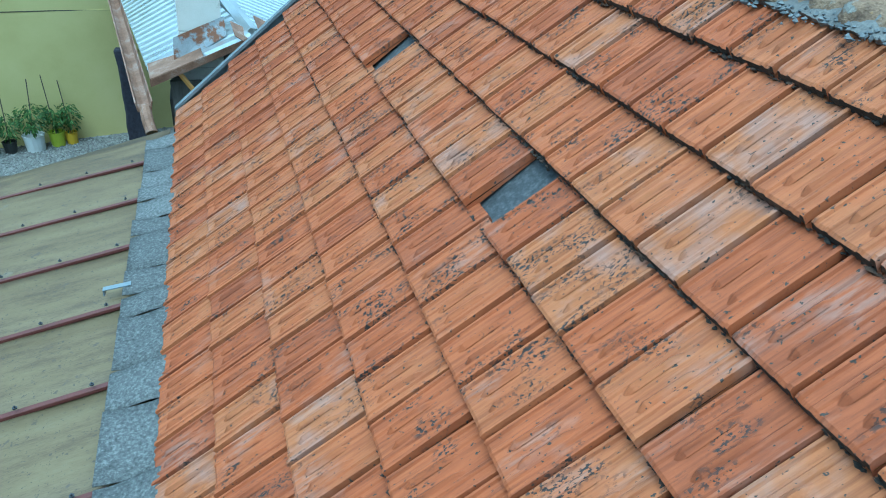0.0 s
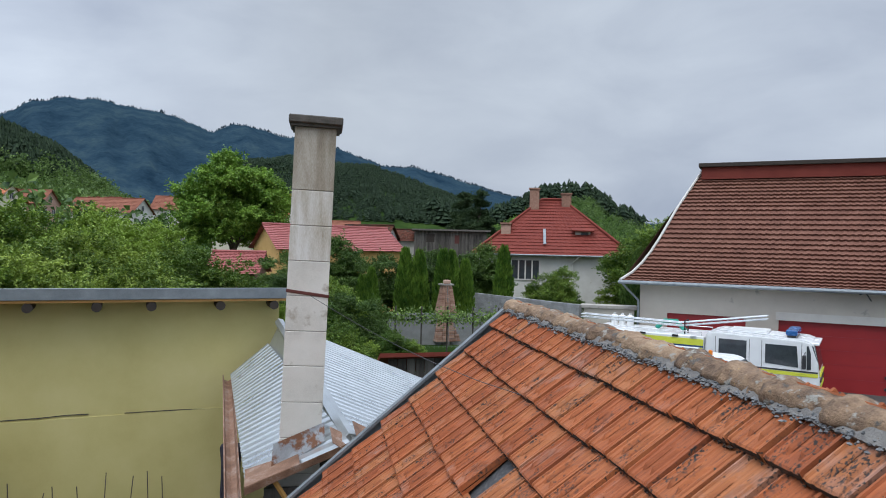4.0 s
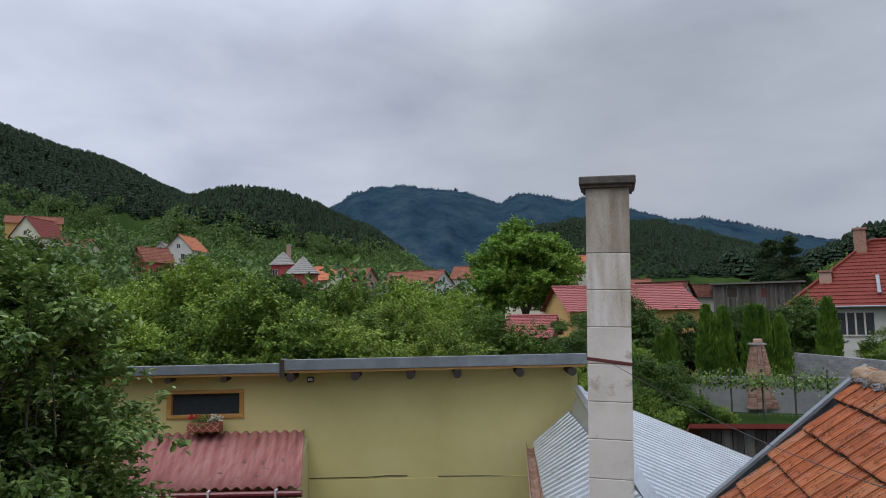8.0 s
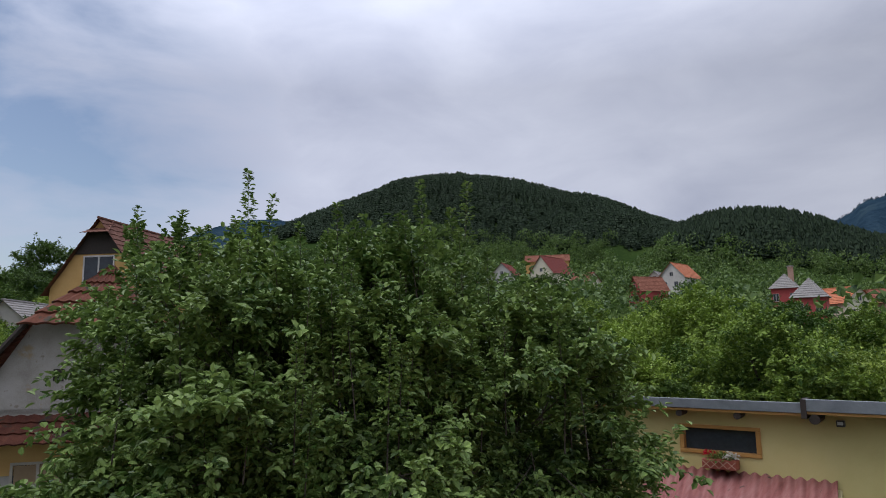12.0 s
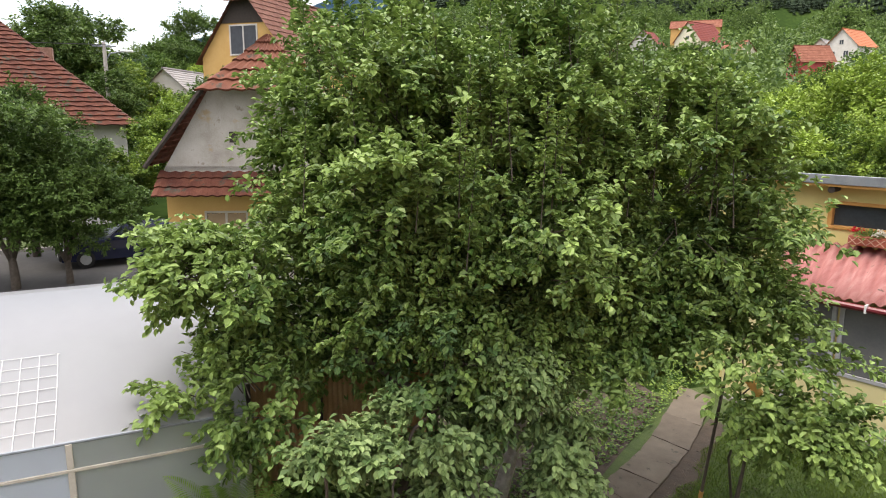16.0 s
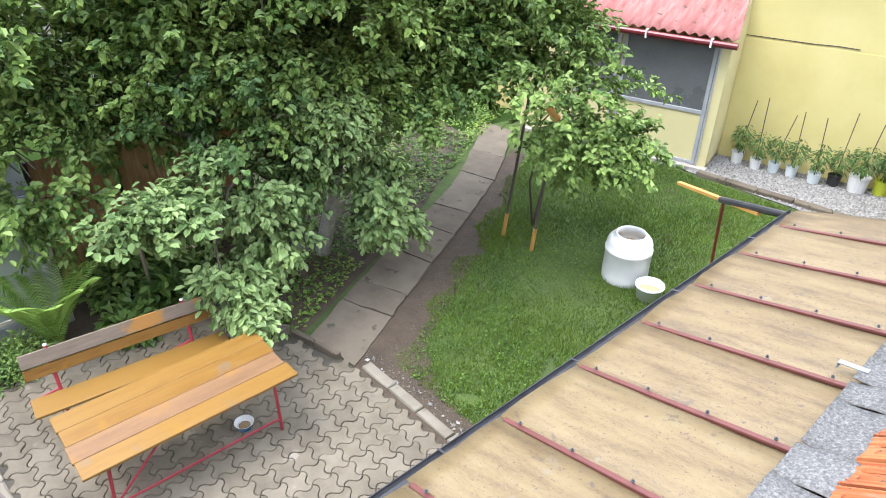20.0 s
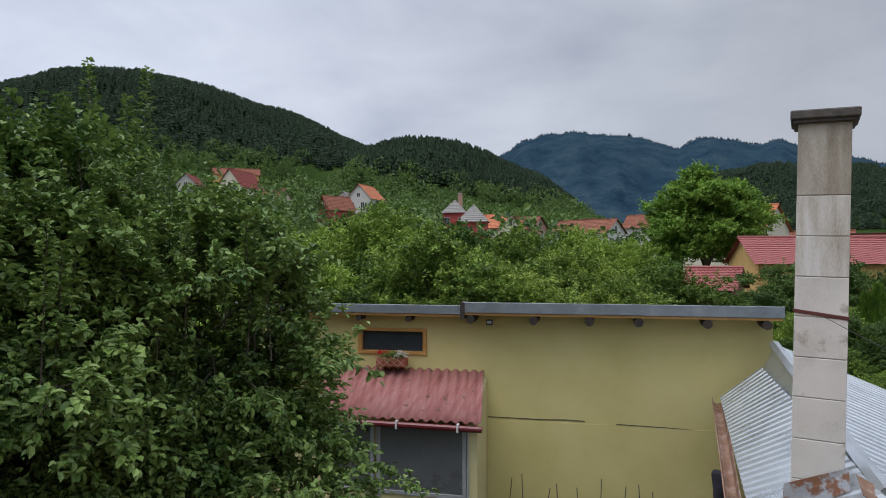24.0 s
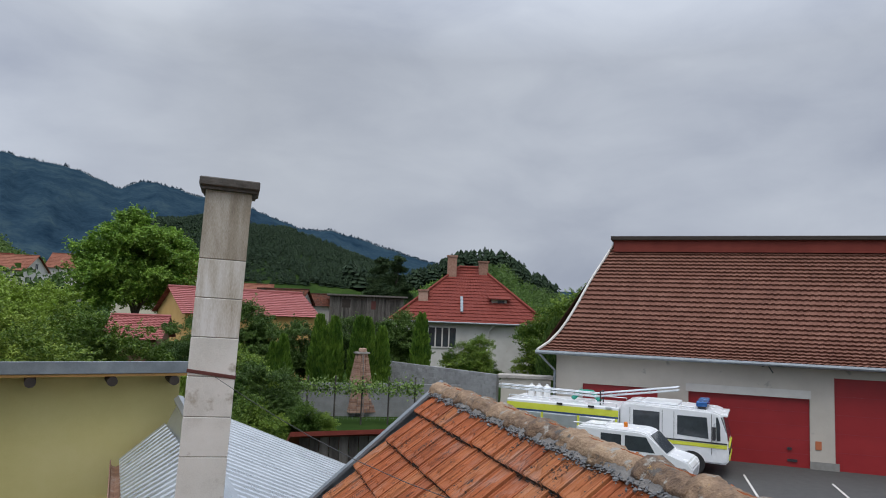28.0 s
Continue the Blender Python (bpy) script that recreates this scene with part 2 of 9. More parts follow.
def tile_mat(name, per_object):
    """Fired clay: a tone for each tile, fine grooves along the slope, groups of black lichen specks."""
    m = bpy.data.materials.new(name)
    m.use_nodes = True
    n, l = m.node_tree.nodes, m.node_tree.links
    b = n["Principled BSDF"]
    b.inputs["Roughness"].default_value = 0.82
    pos = n.new("ShaderNodeNewGeometry")

    def nz(scale, detail, stretch, rough=0.55):
        mp = n.new("ShaderNodeMapping")
        mp.inputs["Scale"].default_value = stretch
        l.new(pos.outputs["Position"], mp.inputs["Vector"])
        t = n.new("ShaderNodeTexNoise")
        t.inputs["Scale"].default_value, t.inputs["Detail"].default_value, t.inputs["Roughness"].default_value = scale, detail, rough
        l.new(mp.outputs[0], t.inputs["Vector"])
        return t.outputs["Fac"]

    def rng_map(v, a, c, lo=0.0, hi=1.0):
        r = n.new("ShaderNodeMapRange")
        for k, q in (("From Min", a), ("From Max", c), ("To Min", lo), ("To Max", hi)):
            r.inputs[k].default_value = q
        l.new(v, r.inputs["Value"])
        return r.outputs[0]

    def mth(op, p, q):
        f = n.new("ShaderNodeMath")
        f.operation = op
        for k, v in enumerate((p, q)):
            if isinstance(v, float):
                f.inputs[k].default_value = v
            else:
                l.new(v, f.inputs[k])
        return f.outputs[0]

    def blend(fac, p, c, kind="MIX"):
        x = n.new("ShaderNodeMix")
        x.data_type, x.blend_type = "RGBA", kind
        l.new(fac, x.inputs["Factor"])
        l.new(p, x.inputs[6])
        if isinstance(c, tuple):
            x.inputs[7].default_value = (*c, 1)
        else:
            l.new(c, x.inputs[7])
        return x.outputs[2]

    tone = n.new("ShaderNodeObjectInfo").outputs["Random"] if per_object else pos.outputs["Random Per Island"]
    ramp = n.new("ShaderNodeValToRGB")
    e = ramp.color_ramp.elements
    for k, (p, c) in enumerate(((0.0, (0.255, 0.068, 0.022)), (0.3, (0.325, 0.088, 0.026)), (0.6, (0.34, 0.104, 0.034)), (0.86, (0.345, 0.125, 0.045)), (1.0, (0.32, 0.165, 0.115)))):
        if k > 1:
            e.new(p)
        e[k].position, e[k].color = p, (*c, 1)
    cloud_f = nz(7.0, 5, (1, 1, 1))
    l.new(mth("ADD", mth("MULTIPLY", tone, 0.85), mth("MULTIPLY", mth("SUBTRACT", cloud_f, 0.42), 0.7)), ramp.inputs["Fac"])
    second = mth("FRACT", mth("MULTIPLY", tone, 7.31), 0.0)
    groove = nz(26.0, 5, (0.14, 2.6, 0.14), 0.6)
    shade = n.new("ShaderNodeValToRGB")
    shade.color_ramp.elements[0].position, shade.color_ramp.elements[0].color = 0.25, (0.58, 0.52, 0.48, 1)
    shade.color_ramp.elements[1].position, shade.color_ramp.elements[1].color = 0.58, (1.12, 1.10, 1.08, 1)
    l.new(groove, shade.inputs["Fac"])
    one = n.new("ShaderNodeValue")
    one.outputs[0].default_value = 1.0
    col = blend(one.outputs[0], ramp.outputs[0], shade.outputs[0], "MULTIPLY")
    ashen = mth("MULTIPLY", rng_map(nz(2.4, 4, (1, 1.6, 1)), 0.57, 0.68), rng_map(nz(30.0, 4, (0.3, 2.0, 0.3)), 0.40, 0.58, 0.0, 0.30))
    col = blend(ashen, col, (0.36, 0.29, 0.25))
    specks = mth("MULTIPLY", rng_map(mth("ADD", nz(5.0, 3, (0.8, 1.6, 0.8)), mth("MULTIPLY", rng_map(second, 0.55, 0.95), 0.10)), 0.565, 0.66), rng_map(nz(85.0, 4, (0.7, 1.2, 0.7)), 0.52, 0.57))
    col = blend(specks, col, (0.035, 0.026, 0.022))
    stray = rng_map(nz(60.0, 2, (0.8, 1.3, 0.8)), 0.66, 0.70)
    col = blend(stray, col, (0.05, 0.038, 0.03))
    l.new(col, b.inputs["Base Color"])
    bp = n.new("ShaderNodeBump")
    bp.inputs["Strength"].default_value, bp.inputs["Distance"].default_value = 0.85, 0.006
    l.new(mth("ADD", groove, mth("MULTIPLY", nz(120.0, 3, (1, 1, 1)), 0.4)), bp.inputs["Height"])
    l.new(bp.outputs[0], b.inputs["Normal"])
    MATS[name] = m
    return m


TILE = tile_mat("terracotta_tile", True)
TILE_FAR = tile_mat("terracotta_tile_joined", False)
MOSS_SHADE = mat("mossy_shaded_tile_edge", [(0.014, 0.012, 0.009), (0.040, 0.028, 0.020), (0.14, 0.070, 0.038)], 1.0, 14, 70, 1.0, 0.01)
RIDGE = mat("weathered_ridge_tile", [(0.100, 0.062, 0.040), (0.235, 0.150, 0.092), (0.37, 0.260, 0.165)], 0.95, 16, 90, 1.0, 0.02, rnd=0.4, spots=[((0.09, 0.08, 0.07), 9, 0.6), ((0.29, 0.275, 0.24), 12, 0.58), ((0.45, 0.27, 0.07), 17, 0.67)])
MORTAR = mat("lime_mortar", [(0.11, 0.10, 0.095), (0.24, 0.225, 0.205)], 0.95, 12, 90, 1.0, 0.012)
MORTAR_GREY = mat("blue_grey_mortar", [(0.07, 0.072, 0.076), (0.145, 0.148, 0.152), (0.22, 0.22, 0.22)], 0.95, 16, 90, 1.0, 0.01, island=0.4)
FELT = mat("mineral_felt", [(0.026, 0.026, 0.025), (0.105, 0.102, 0.098), (0.255, 0.248, 0.235)], 0.95, 55, 150, 1.0, 0.008, rnd=0.1)
UNDERLAY = mat("bitumen_underlay", [(0.027, 0.028, 0.030), (0.060, 0.060, 0.063), (0.132, 0.132, 0.132)], 0.85, 40, 120, 0.6, 0.004, spots=[((0.30, 0.16, 0.05), 14, 0.68)])
SHEET = mat("weathered_fibreglass_sheet", [(0.046, 0.030, 0.016), (0.100, 0.065, 0.029), (0.142, 0.098, 0.045), (0.168, 0.121, 0.057), (0.180, 0.138, 0.077)], 0.6, 4.2, 60, 0.7, 0.005, stretch=(0.45, 2.2, 1), rnd=0.2, spots=[((0.155, 0.122, 0.078), 3.0, 0.66), ((0.092, 0.066, 0.043), 11, 0.63), ((0.070, 0.052, 0.034), 34, 0.61), ((0.048, 0.037, 0.026), 75, 0.63)])
RED_PAINT = mat("red_oxide_paint", [(0.080, 0.020, 0.015), (0.122, 0.033, 0.026)], 0.55, 9, 80, 0.3, 0.002)
RED_STEEL = mat("red_painted_steel", [(0.22, 0.02, 0.03), (0.33, 0.03, 0.045)], 0.4, 9, 80, 0.2, 0.002)
YELLOW = mat("yellow_render", [(0.52, 0.44, 0.17), (0.60, 0.52, 0.22), (0.66, 0.57, 0.27)], 0.9, 0.9, 90, 0.35, 0.004)
YELLOW_PALE = mat("pale_yellow_render", [(0.60, 0.53, 0.28), (0.68, 0.61, 0.34)], 0.9, 1.4, 90, 0.3, 0.003)
ZINC = mat("galvanised_sheet", [(0.44, 0.47, 0.49), (0.64, 0.67, 0.69)], 0.30, 2, 50, 0.15, 0.002, metal=0.8, rnd=0.15, spots=[((0.33, 0.26, 0.20), 5, 0.70)])
ZINC_RUST = mat("rust_stained_zinc", [(0.20, 0.20, 0.21), (0.40, 0.42, 0.44)], 0.5, 3, 50, 0.3, 0.003, metal=0.4, spots=[((0.19, 0.085, 0.045), 4.5, 0.52), ((0.30, 0.20, 0.15), 9, 0.60)])
GREY_METAL = mat("grey_flashing", [(0.16, 0.18, 0.20), (0.30, 0.33, 0.35)], 0.5, 4, 60, 0.15, 0.002, metal=0.4)
RUSTY = mat("rusted_sheet", [(0.10, 0.05, 0.03), (0.24, 0.13, 0.08), (0.42, 0.36, 0.32)], 0.7, 5, 70, 0.5, 0.004, metal=0.2)
RUST_CORR = mat("rusty_corrugated_iron", [(0.25, 0.13, 0.055), (0.42, 0.25, 0.115), (0.50, 0.37, 0.21)], 0.8, 3, 60, 0.4, 0.003)
BLACK_METAL = mat("black_gutter_metal", [(0.02, 0.02, 0.022), (0.05, 0.05, 0.055)], 0.4, 8, 60, 0.1, 0.002)
WHITE_PANEL = mat("white_fibre_cement", [(0.480, 0.461, 0.414), (0.634, 0.611, 0.558), (0.701, 0.677, 0.630)], 0.75, 2.5, 70, 0.25, 0.003, spots=[((0.40, 0.36, 0.30), 2.6, 0.60)])
CONCRETE = mat("concrete", [(0.20, 0.19, 0.17), (0.36, 0.33, 0.30), (0.44, 0.41, 0.37)], 0.95, 3, 90, 0.7, 0.006, rnd=0.25, spots=[((0.14, 0.13, 0.11), 5, 0.64)])
PAVER = mat("paver_concrete", [(0.096, 0.079, 0.056), (0.140, 0.117, 0.085), (0.178, 0.151, 0.113)], 0.95, 6, 120, 0.7, 0.004, rnd=0.28, spots=[((0.11, 0.10, 0.085), 7, 0.66), ((0.23, 0.20, 0.16), 3, 0.64)])
PAVER_FAR = mat("paver_concrete_joined", [(0.096, 0.079, 0.056), (0.140, 0.117, 0.085), (0.178, 0.151, 0.113)], 0.95, 6, 120, 0.7, 0.004, island=0.5)
SOIL = mat("garden_soil", [(0.036, 0.025, 0.016), (0.085, 0.061, 0.041)], 1.0, 5, 60, 1.0, 0.03)
GRAVEL = mat("gravel_stone", [(0.136, 0.130, 0.124), (0.248, 0.239, 0.223), (0.341, 0.329, 0.310)], 0.9, 20, 150, 0.5, 0.004, island=0.7)
PEBBLE = mat("brown_pebble", [(0.060, 0.050, 0.040), (0.125, 0.108, 0.088), (0.20, 0.18, 0.15)], 0.9, 20, 150, 0.5, 0.004, island=0.8)
WOOD = mat("varnished_plank", [(0.110, 0.047, 0.008), (0.168, 0.078, 0.012), (0.200, 0.104, 0.020)], 0.45, 3, 30, 0.35, 0.003, stretch=(9, 0.9, 9), rnd=0.8, spots=[((0.165, 0.100, 0.050), 1.9, 0.60), ((0.205, 0.100, 0.010), 2.6, 0.62), ((0.060, 0.026, 0.010), 9, 0.72)])
WOOD_GREY = mat("greyed_plank", [(0.112, 0.088, 0.064), (0.200, 0.152, 0.112)], 0.85, 4, 40, 0.5, 0.003, stretch=(9, 0.9, 9), spots=[((0.30, 0.145, 0.035), 2.0, 0.58)])
SPLIT = mat("split_firewood", [(0.12, 0.07, 0.035), (0.22, 0.145, 0.078), (0.28, 0.205, 0.125), (0.33, 0.26, 0.175)], 0.85, 3.0, 30, 0.8, 0.008, stretch=(0.7, 7, 7), rnd=0.5, local=True)
BIRCH = mat("birch_bark", [(0.07, 0.06, 0.05), (0.20, 0.185, 0.16), (0.29, 0.275, 0.245)], 0.9, 5, 40, 0.4, 0.004, stretch=(1.0, 2.0, 2.0), local=True, spots=[((0.06, 0.05, 0.04), 11, 0.66)])
BARK = mat("bark", [(0.05, 0.04, 0.03), (0.13, 0.105, 0.08)], 0.95, 9, 60, 1.0, 0.015)
WHITEWASH = mat("whitewashed_bark", [(0.30, 0.28, 0.25), (0.66, 0.64, 0.60)], 0.95, 12, 50, 1.0, 0.012)
PLASTIC = mat("white_plastic", [(0.66, 0.66, 0.65), (0.78, 0.78, 0.77)], 0.35, 4, 60, 0.05, 0.001)
DARK_WOOD = mat("dark_beam_end", [(0.02, 0.015, 0.012), (0.06, 0.045, 0.035)], 0.8, 8, 60, 0.4, 0.004)
FRAME_WOOD = mat("orange_varnished_frame", [(0.40, 0.20, 0.05), (0.55, 0.30, 0.09)], 0.5, 6, 60, 0.2, 0.002)
RED_ONDULINE = mat("red_corrugated_board", [(0.13, 0.055, 0.045), (0.30, 0.105, 0.095), (0.37, 0.165, 0.15), (0.44, 0.26, 0.24)], 0.85, 2.6, 70, 0.4, 0.003, spots=[((0.12, 0.075, 0.06), 6, 0.62)], stretch=(3.5, 0.5, 1))
WHITE_WALL = mat("white_lime_wall", [(0.50, 0.47, 0.43), (0.66, 0.64, 0.60)], 0.95, 1.2, 60, 0.4, 0.006, spots=[((0.40, 0.34, 0.26), 1.5, 0.66)])
GLASS_DARK = mat("dark_glass", [(0.03, 0.035, 0.04), (0.06, 0.07, 0.08)], 0.1, 2, 20, 0.0, 0.001)
FORTRESS = mat("grey_block_wall", [(0.20, 0.20, 0.20), (0.32, 0.32, 0.32)], 0.95, 2, 60, 0.5, 0.005, rnd=0.3)
ROOF_RED = mat("red_metal_tile", [(0.15, 0.030, 0.022), (0.225, 0.052, 0.038)], 0.65, 1.2, 40, 0.15, 0.004, spec=0.15)
ROOF_PINK = mat("pink_red_metal_tile", [(0.29, 0.088, 0.082), (0.37, 0.135, 0.125)], 0.55, 1.2, 40, 0.15, 0.004, spec=0.15)
ROOF_BROWN = mat("brown_concrete_tile", [(0.115, 0.052, 0.038), (0.178, 0.083, 0.060), (0.240, 0.122, 0.090)], 0.9, 1.2, 40, 0.4, 0.01, stretch=(1, 2, 1), spec=0.15)
ROOF_OLD = mat("old_clay_roof", [(0.030, 0.015, 0.012), (0.085, 0.030, 0.021), (0.15, 0.058, 0.036)], 0.9, 2.2, 40, 0.8, 0.03, island=0.7, spots=[((0.055, 0.050, 0.038), 2.4, 0.57), ((0.26, 0.10, 0.045), 3.1, 0.68)], spec=0.15)
ROOF_CLAY = mat("weathered_red_clay_roof", [(0.17, 0.065, 0.042), (0.25, 0.10, 0.065), (0.31, 0.15, 0.10)], 0.9, 1.2, 30, 0.4, 0.015, island=0.4, spec=0.15)
ROOF_ORANGE = mat("orange_clay_roof", [(0.40, 0.12, 0.05), (0.52, 0.18, 0.08)], 0.85, 1.0, 20, 0.3, 0.01)
ROOF_GREY = mat("grey_slate_roof", [(0.202, 0.187, 0.173), (0.302, 0.288, 0.266)], 0.9, 1.5, 20, 0.3, 0.01, island=0.3)
TRUCK_WHITE = mat("white_vehicle_paint", [(0.72, 0.73, 0.74), (0.80, 0.80, 0.80)], 0.25, 2, 20, 0.0, 0.001)
RUBBER = mat("rubber", [(0.015, 0.015, 0.015), (0.03, 0.03, 0.03)], 0.8, 9, 60, 0.2, 0.002)
HIVIS = mat("yellow_reflective_band", [(0.60, 0.62, 0.05), (0.70, 0.72, 0.08)], 0.5, 4, 40, 0.0, 0.001)
ALU = mat("aluminium", [(0.5, 0.52, 0.54), (0.65, 0.67, 0.69)], 0.4, 4, 50, 0.1, 0.001, metal=0.7)
DOOR_RED = mat("red_garage_door", [(0.26, 0.012, 0.015), (0.34, 0.02, 0.022)], 0.5, 1.2, 40, 0.1, 0.002)
GARAGE_WALL = mat("grey_render", [(0.45, 0.405, 0.345), (0.57, 0.52, 0.45)], 0.95, 0.8, 50, 0.4, 0.005, spots=[((0.33, 0.31, 0.28), 1.1, 0.64)])
ASPHALT = mat("asphalt", [(0.045, 0.044, 0.042), (0.085, 0.082, 0.078)], 0.9, 3, 120, 0.5, 0.005)
BRICK = mat("old_brick", [(0.24, 0.13, 0.09), (0.38, 0.22, 0.16), (0.45, 0.30, 0.23)], 0.95, 6, 60, 0.6, 0.006, rnd=0.5)
PINK_WALL = mat("pink_red_wall", [(0.40, 0.06, 0.06), (0.50, 0.10, 0.09)], 0.9, 1.5, 30, 0.2, 0.004)
OCHRE_WALL = mat("ochre_wall", [(0.55, 0.32, 0.10), (0.66, 0.42, 0.16)], 0.9, 1.2, 40, 0.3, 0.004)
CREAM_WALL = mat("cream_wall", [(0.62, 0.56, 0.42), (0.70, 0.65, 0.52)], 0.9, 1.2, 40, 0.3, 0.004)
OLD_BOARDS = mat("silvered_boards", [(0.035, 0.030, 0.027), (0.09, 0.08, 0.07), (0.17, 0.155, 0.14)], 0.9, 2.5, 30, 0.6, 0.01, stretch=(4, 4, 0.5), rnd=0.4)
CAR_BLUE = mat("dark_blue_car_paint", [(0.012, 0.016, 0.045), (0.02, 0.026, 0.06)], 0.2, 2, 20, 0.0, 0.001)
BROWN_PLASTIC = mat("brown_plastic", [(0.045, 0.028, 0.022), (0.075, 0.05, 0.04)], 0.5, 8, 60, 0.1, 0.001)
GRASS_GROUND = mat("turf_ground", [(0.034, 0.048, 0.011), (0.050, 0.082, 0.015), (0.078, 0.108, 0.023)], 1.0, 2.5, 60, 1.0, 0.04, spots=[((0.060, 0.044, 0.030), 2.0, 0.62)])
GRASS = leaf_mat("grass_blade", (0.036, 0.086, 0.008), (0.165, 0.245, 0.030), rough=0.6)
CLOVER = leaf_mat("clover_leaf", (0.028, 0.080, 0.011), (0.125, 0.22, 0.036), island=0.5, rough=0.6)
PLUM = leaf_mat("plum_leaf", (0.048, 0.105, 0.020), (0.24, 0.345, 0.092), island=0.55, rough=0.42)
PLUM_GREY = leaf_mat("soft_grey_plum_leaf", (0.080, 0.145, 0.044), (0.265, 0.365, 0.135), island=0.5, rough=0.5)
BORDER = leaf_mat("border_leaf", (0.035, 0.085, 0.026), (0.15, 0.25, 0.075), island=0.5)
LEAF_MID = leaf_mat("orchard_leaf", (0.054, 0.117, 0.017), (0.275, 0.385, 0.064), own=0.7, island=0.45)
LEAF_YEL = leaf_mat("yellowish_leaf", (0.080, 0.145, 0.020), (0.32, 0.41, 0.075), own=0.7, island=0.45)
LEAF_DARK = leaf_mat("dark_leaf", (0.030, 0.070, 0.014), (0.125, 0.205, 0.046), own=0.4)
THUJA = leaf_mat("thuja_spray", (0.044, 0.110, 0.013), (0.165, 0.280, 0.036), island=0.4, rough=0.7)
SLAB = mat("old_path_slab", [(0.072, 0.056, 0.039), (0.112, 0.089, 0.064), (0.150, 0.122, 0.090)], 0.95, 3, 90, 0.8, 0.006, rnd=0.3, spots=[((0.055, 0.05, 0.035), 5, 0.62)])
KERB = mat("pale_kerb_concrete", [(0.115, 0.098, 0.074), (0.170, 0.148, 0.116), (0.225, 0.200, 0.162)], 0.95, 4, 90, 0.8, 0.006, rnd=0.2, spots=[((0.09, 0.08, 0.06), 6, 0.63)])
WOOD_WORN = mat("sun_bleached_plank", [(0.106, 0.053, 0.022), (0.167, 0.086, 0.037), (0.211, 0.113, 0.043)], 0.6, 2.2, 30, 0.4, 0.003, stretch=(7, 0.8, 7), spots=[((0.21, 0.10, 0.022), 1.7, 0.56), ((0.07, 0.035, 0.014), 8, 0.72)])


# ---- tools ----
def fast_mesh(name, verts, faces, smooth=False):
    """A mesh from arrays: verts (n, 3), faces (m, k) of one size."""
    verts, faces = np.asarray(verts, float), np.asarray(faces, int)
    me = bpy.data.meshes.new(name)
    me.vertices.add(len(verts))
    me.vertices.foreach_set("co", verts.ravel())
    k = faces.shape[1]
    me.loops.add(faces.size)
    me.loops.foreach_set("vertex_index", faces.ravel())
    me.polygons.add(len(faces))
    me.polygons.foreach_set("loop_start", np.arange(len(faces)) * k)
    me.polygons.foreach_set("use_smooth", np.full(len(faces), bool(smooth)))
    me.update(calc_edges=True)
    return me


def mesh_ob(name, me, material, parent=None, label=""):
    if material and not me.materials:
        me.materials.append(material)
    ob = new(name, me)
    if parent:
        ob.parent = parent
    return tagged(ob, label)


def part(name, bm, material, parent=None, label="", smooth=False):
    """Links a bmesh as one mesh object under a thing or under a part."""
    me = bpy.data.meshes.new(name)
    bm.normal_update()
    bm.to_mesh(me)
    bm.free()
    if smooth:
        me.polygons.foreach_set("use_smooth", [True] * len(me.polygons))
    return mesh_ob(name, me, material, parent, label)


def thing(name, label, category, at=(0, 0, 0), rz=0, group="", kind=""):
    ob = new(name)
    ob.empty_display_size = 0.2
    ob.matrix_world = pose(*at, 0, 0, rz)
    return tagged(ob, label, category, group, kind)


def B():
    return bmesh.new()


def box(bm, x0, x1, y0, y1, z0, z1, bev=0.0, m=None):
    v = [bm.verts.new((x, y, z)) for x in (x0, x1) for y in (y0, y1) for z in (z0, z1)]
    fs = [bm.faces.new([v[i] for i in q]) for q in ((0, 1, 3, 2), (4, 6, 7, 5), (0, 4, 5, 1), (2, 3, 7, 6), (0, 2, 6, 4), (1, 5, 7, 3))]
    if bev:
        r = bmesh.ops.bevel(bm, geom=list({e for f in fs for e in f.edges}), offset=bev, segments=1, affect="EDGES", profile=0.5)
        v = list({w for f in r["faces"] for w in f.verts} | {w for w in v if w.is_valid})
    if m is not None:
        bmesh.ops.transform(bm, matrix=m, verts=[w for w in v if w.is_valid])
    return bm


def tube(bm, pts, r, seg=8, cap=True):
    """A round rod through points; r: one radius or one each."""
    pts = [Vector(p) for p in pts]
    rs = r if isinstance(r, (list, tuple)) else [r] * len(pts)
    rings = []
    for i, p in enumerate(pts):
        d = (pts[min(i + 1, len(pts) - 1)] - pts[max(i - 1, 0)]).normalized()
        a = d.orthogonal().normalized() if i == 0 else (a - d * a.dot(d)).normalized()
        b = d.cross(a)
        rings.append([bm.verts.new(p + rs[i] * (a * math.cos(t) + b * math.sin(t))) for t in [2 * math.pi * k / seg for k in range(seg)]])
    for u, w in zip(rings, rings[1:]):
        for k in range(seg):
            bm.faces.new((u[k], u[(k + 1) % seg], w[(k + 1) % seg], w[k]))
    if cap:
        bm.faces.new(rings[0][::-1])
        bm.faces.new(rings[-1])
    return bm


def lathe(bm, prof, seg=20, at=(0, 0, 0), sx=1.0, sy=1.0):
    """A turned form: prof is a list of (radius, height)."""
    rings = []
    for r, z in prof:
        rings.append([bm.verts.new((at[0] + sx * r * math.cos(2 * math.pi * k / seg), at[1] + sy * r * math.sin(2 * math.pi * k / seg), at[2] + z)) for k in range(seg)])
    for u, w in zip(rings, rings[1:]):
        for k in range(seg):
            bm.faces.new((u[k], u[(k + 1) % seg], w[(k + 1) % seg], w[k]))
    return bm


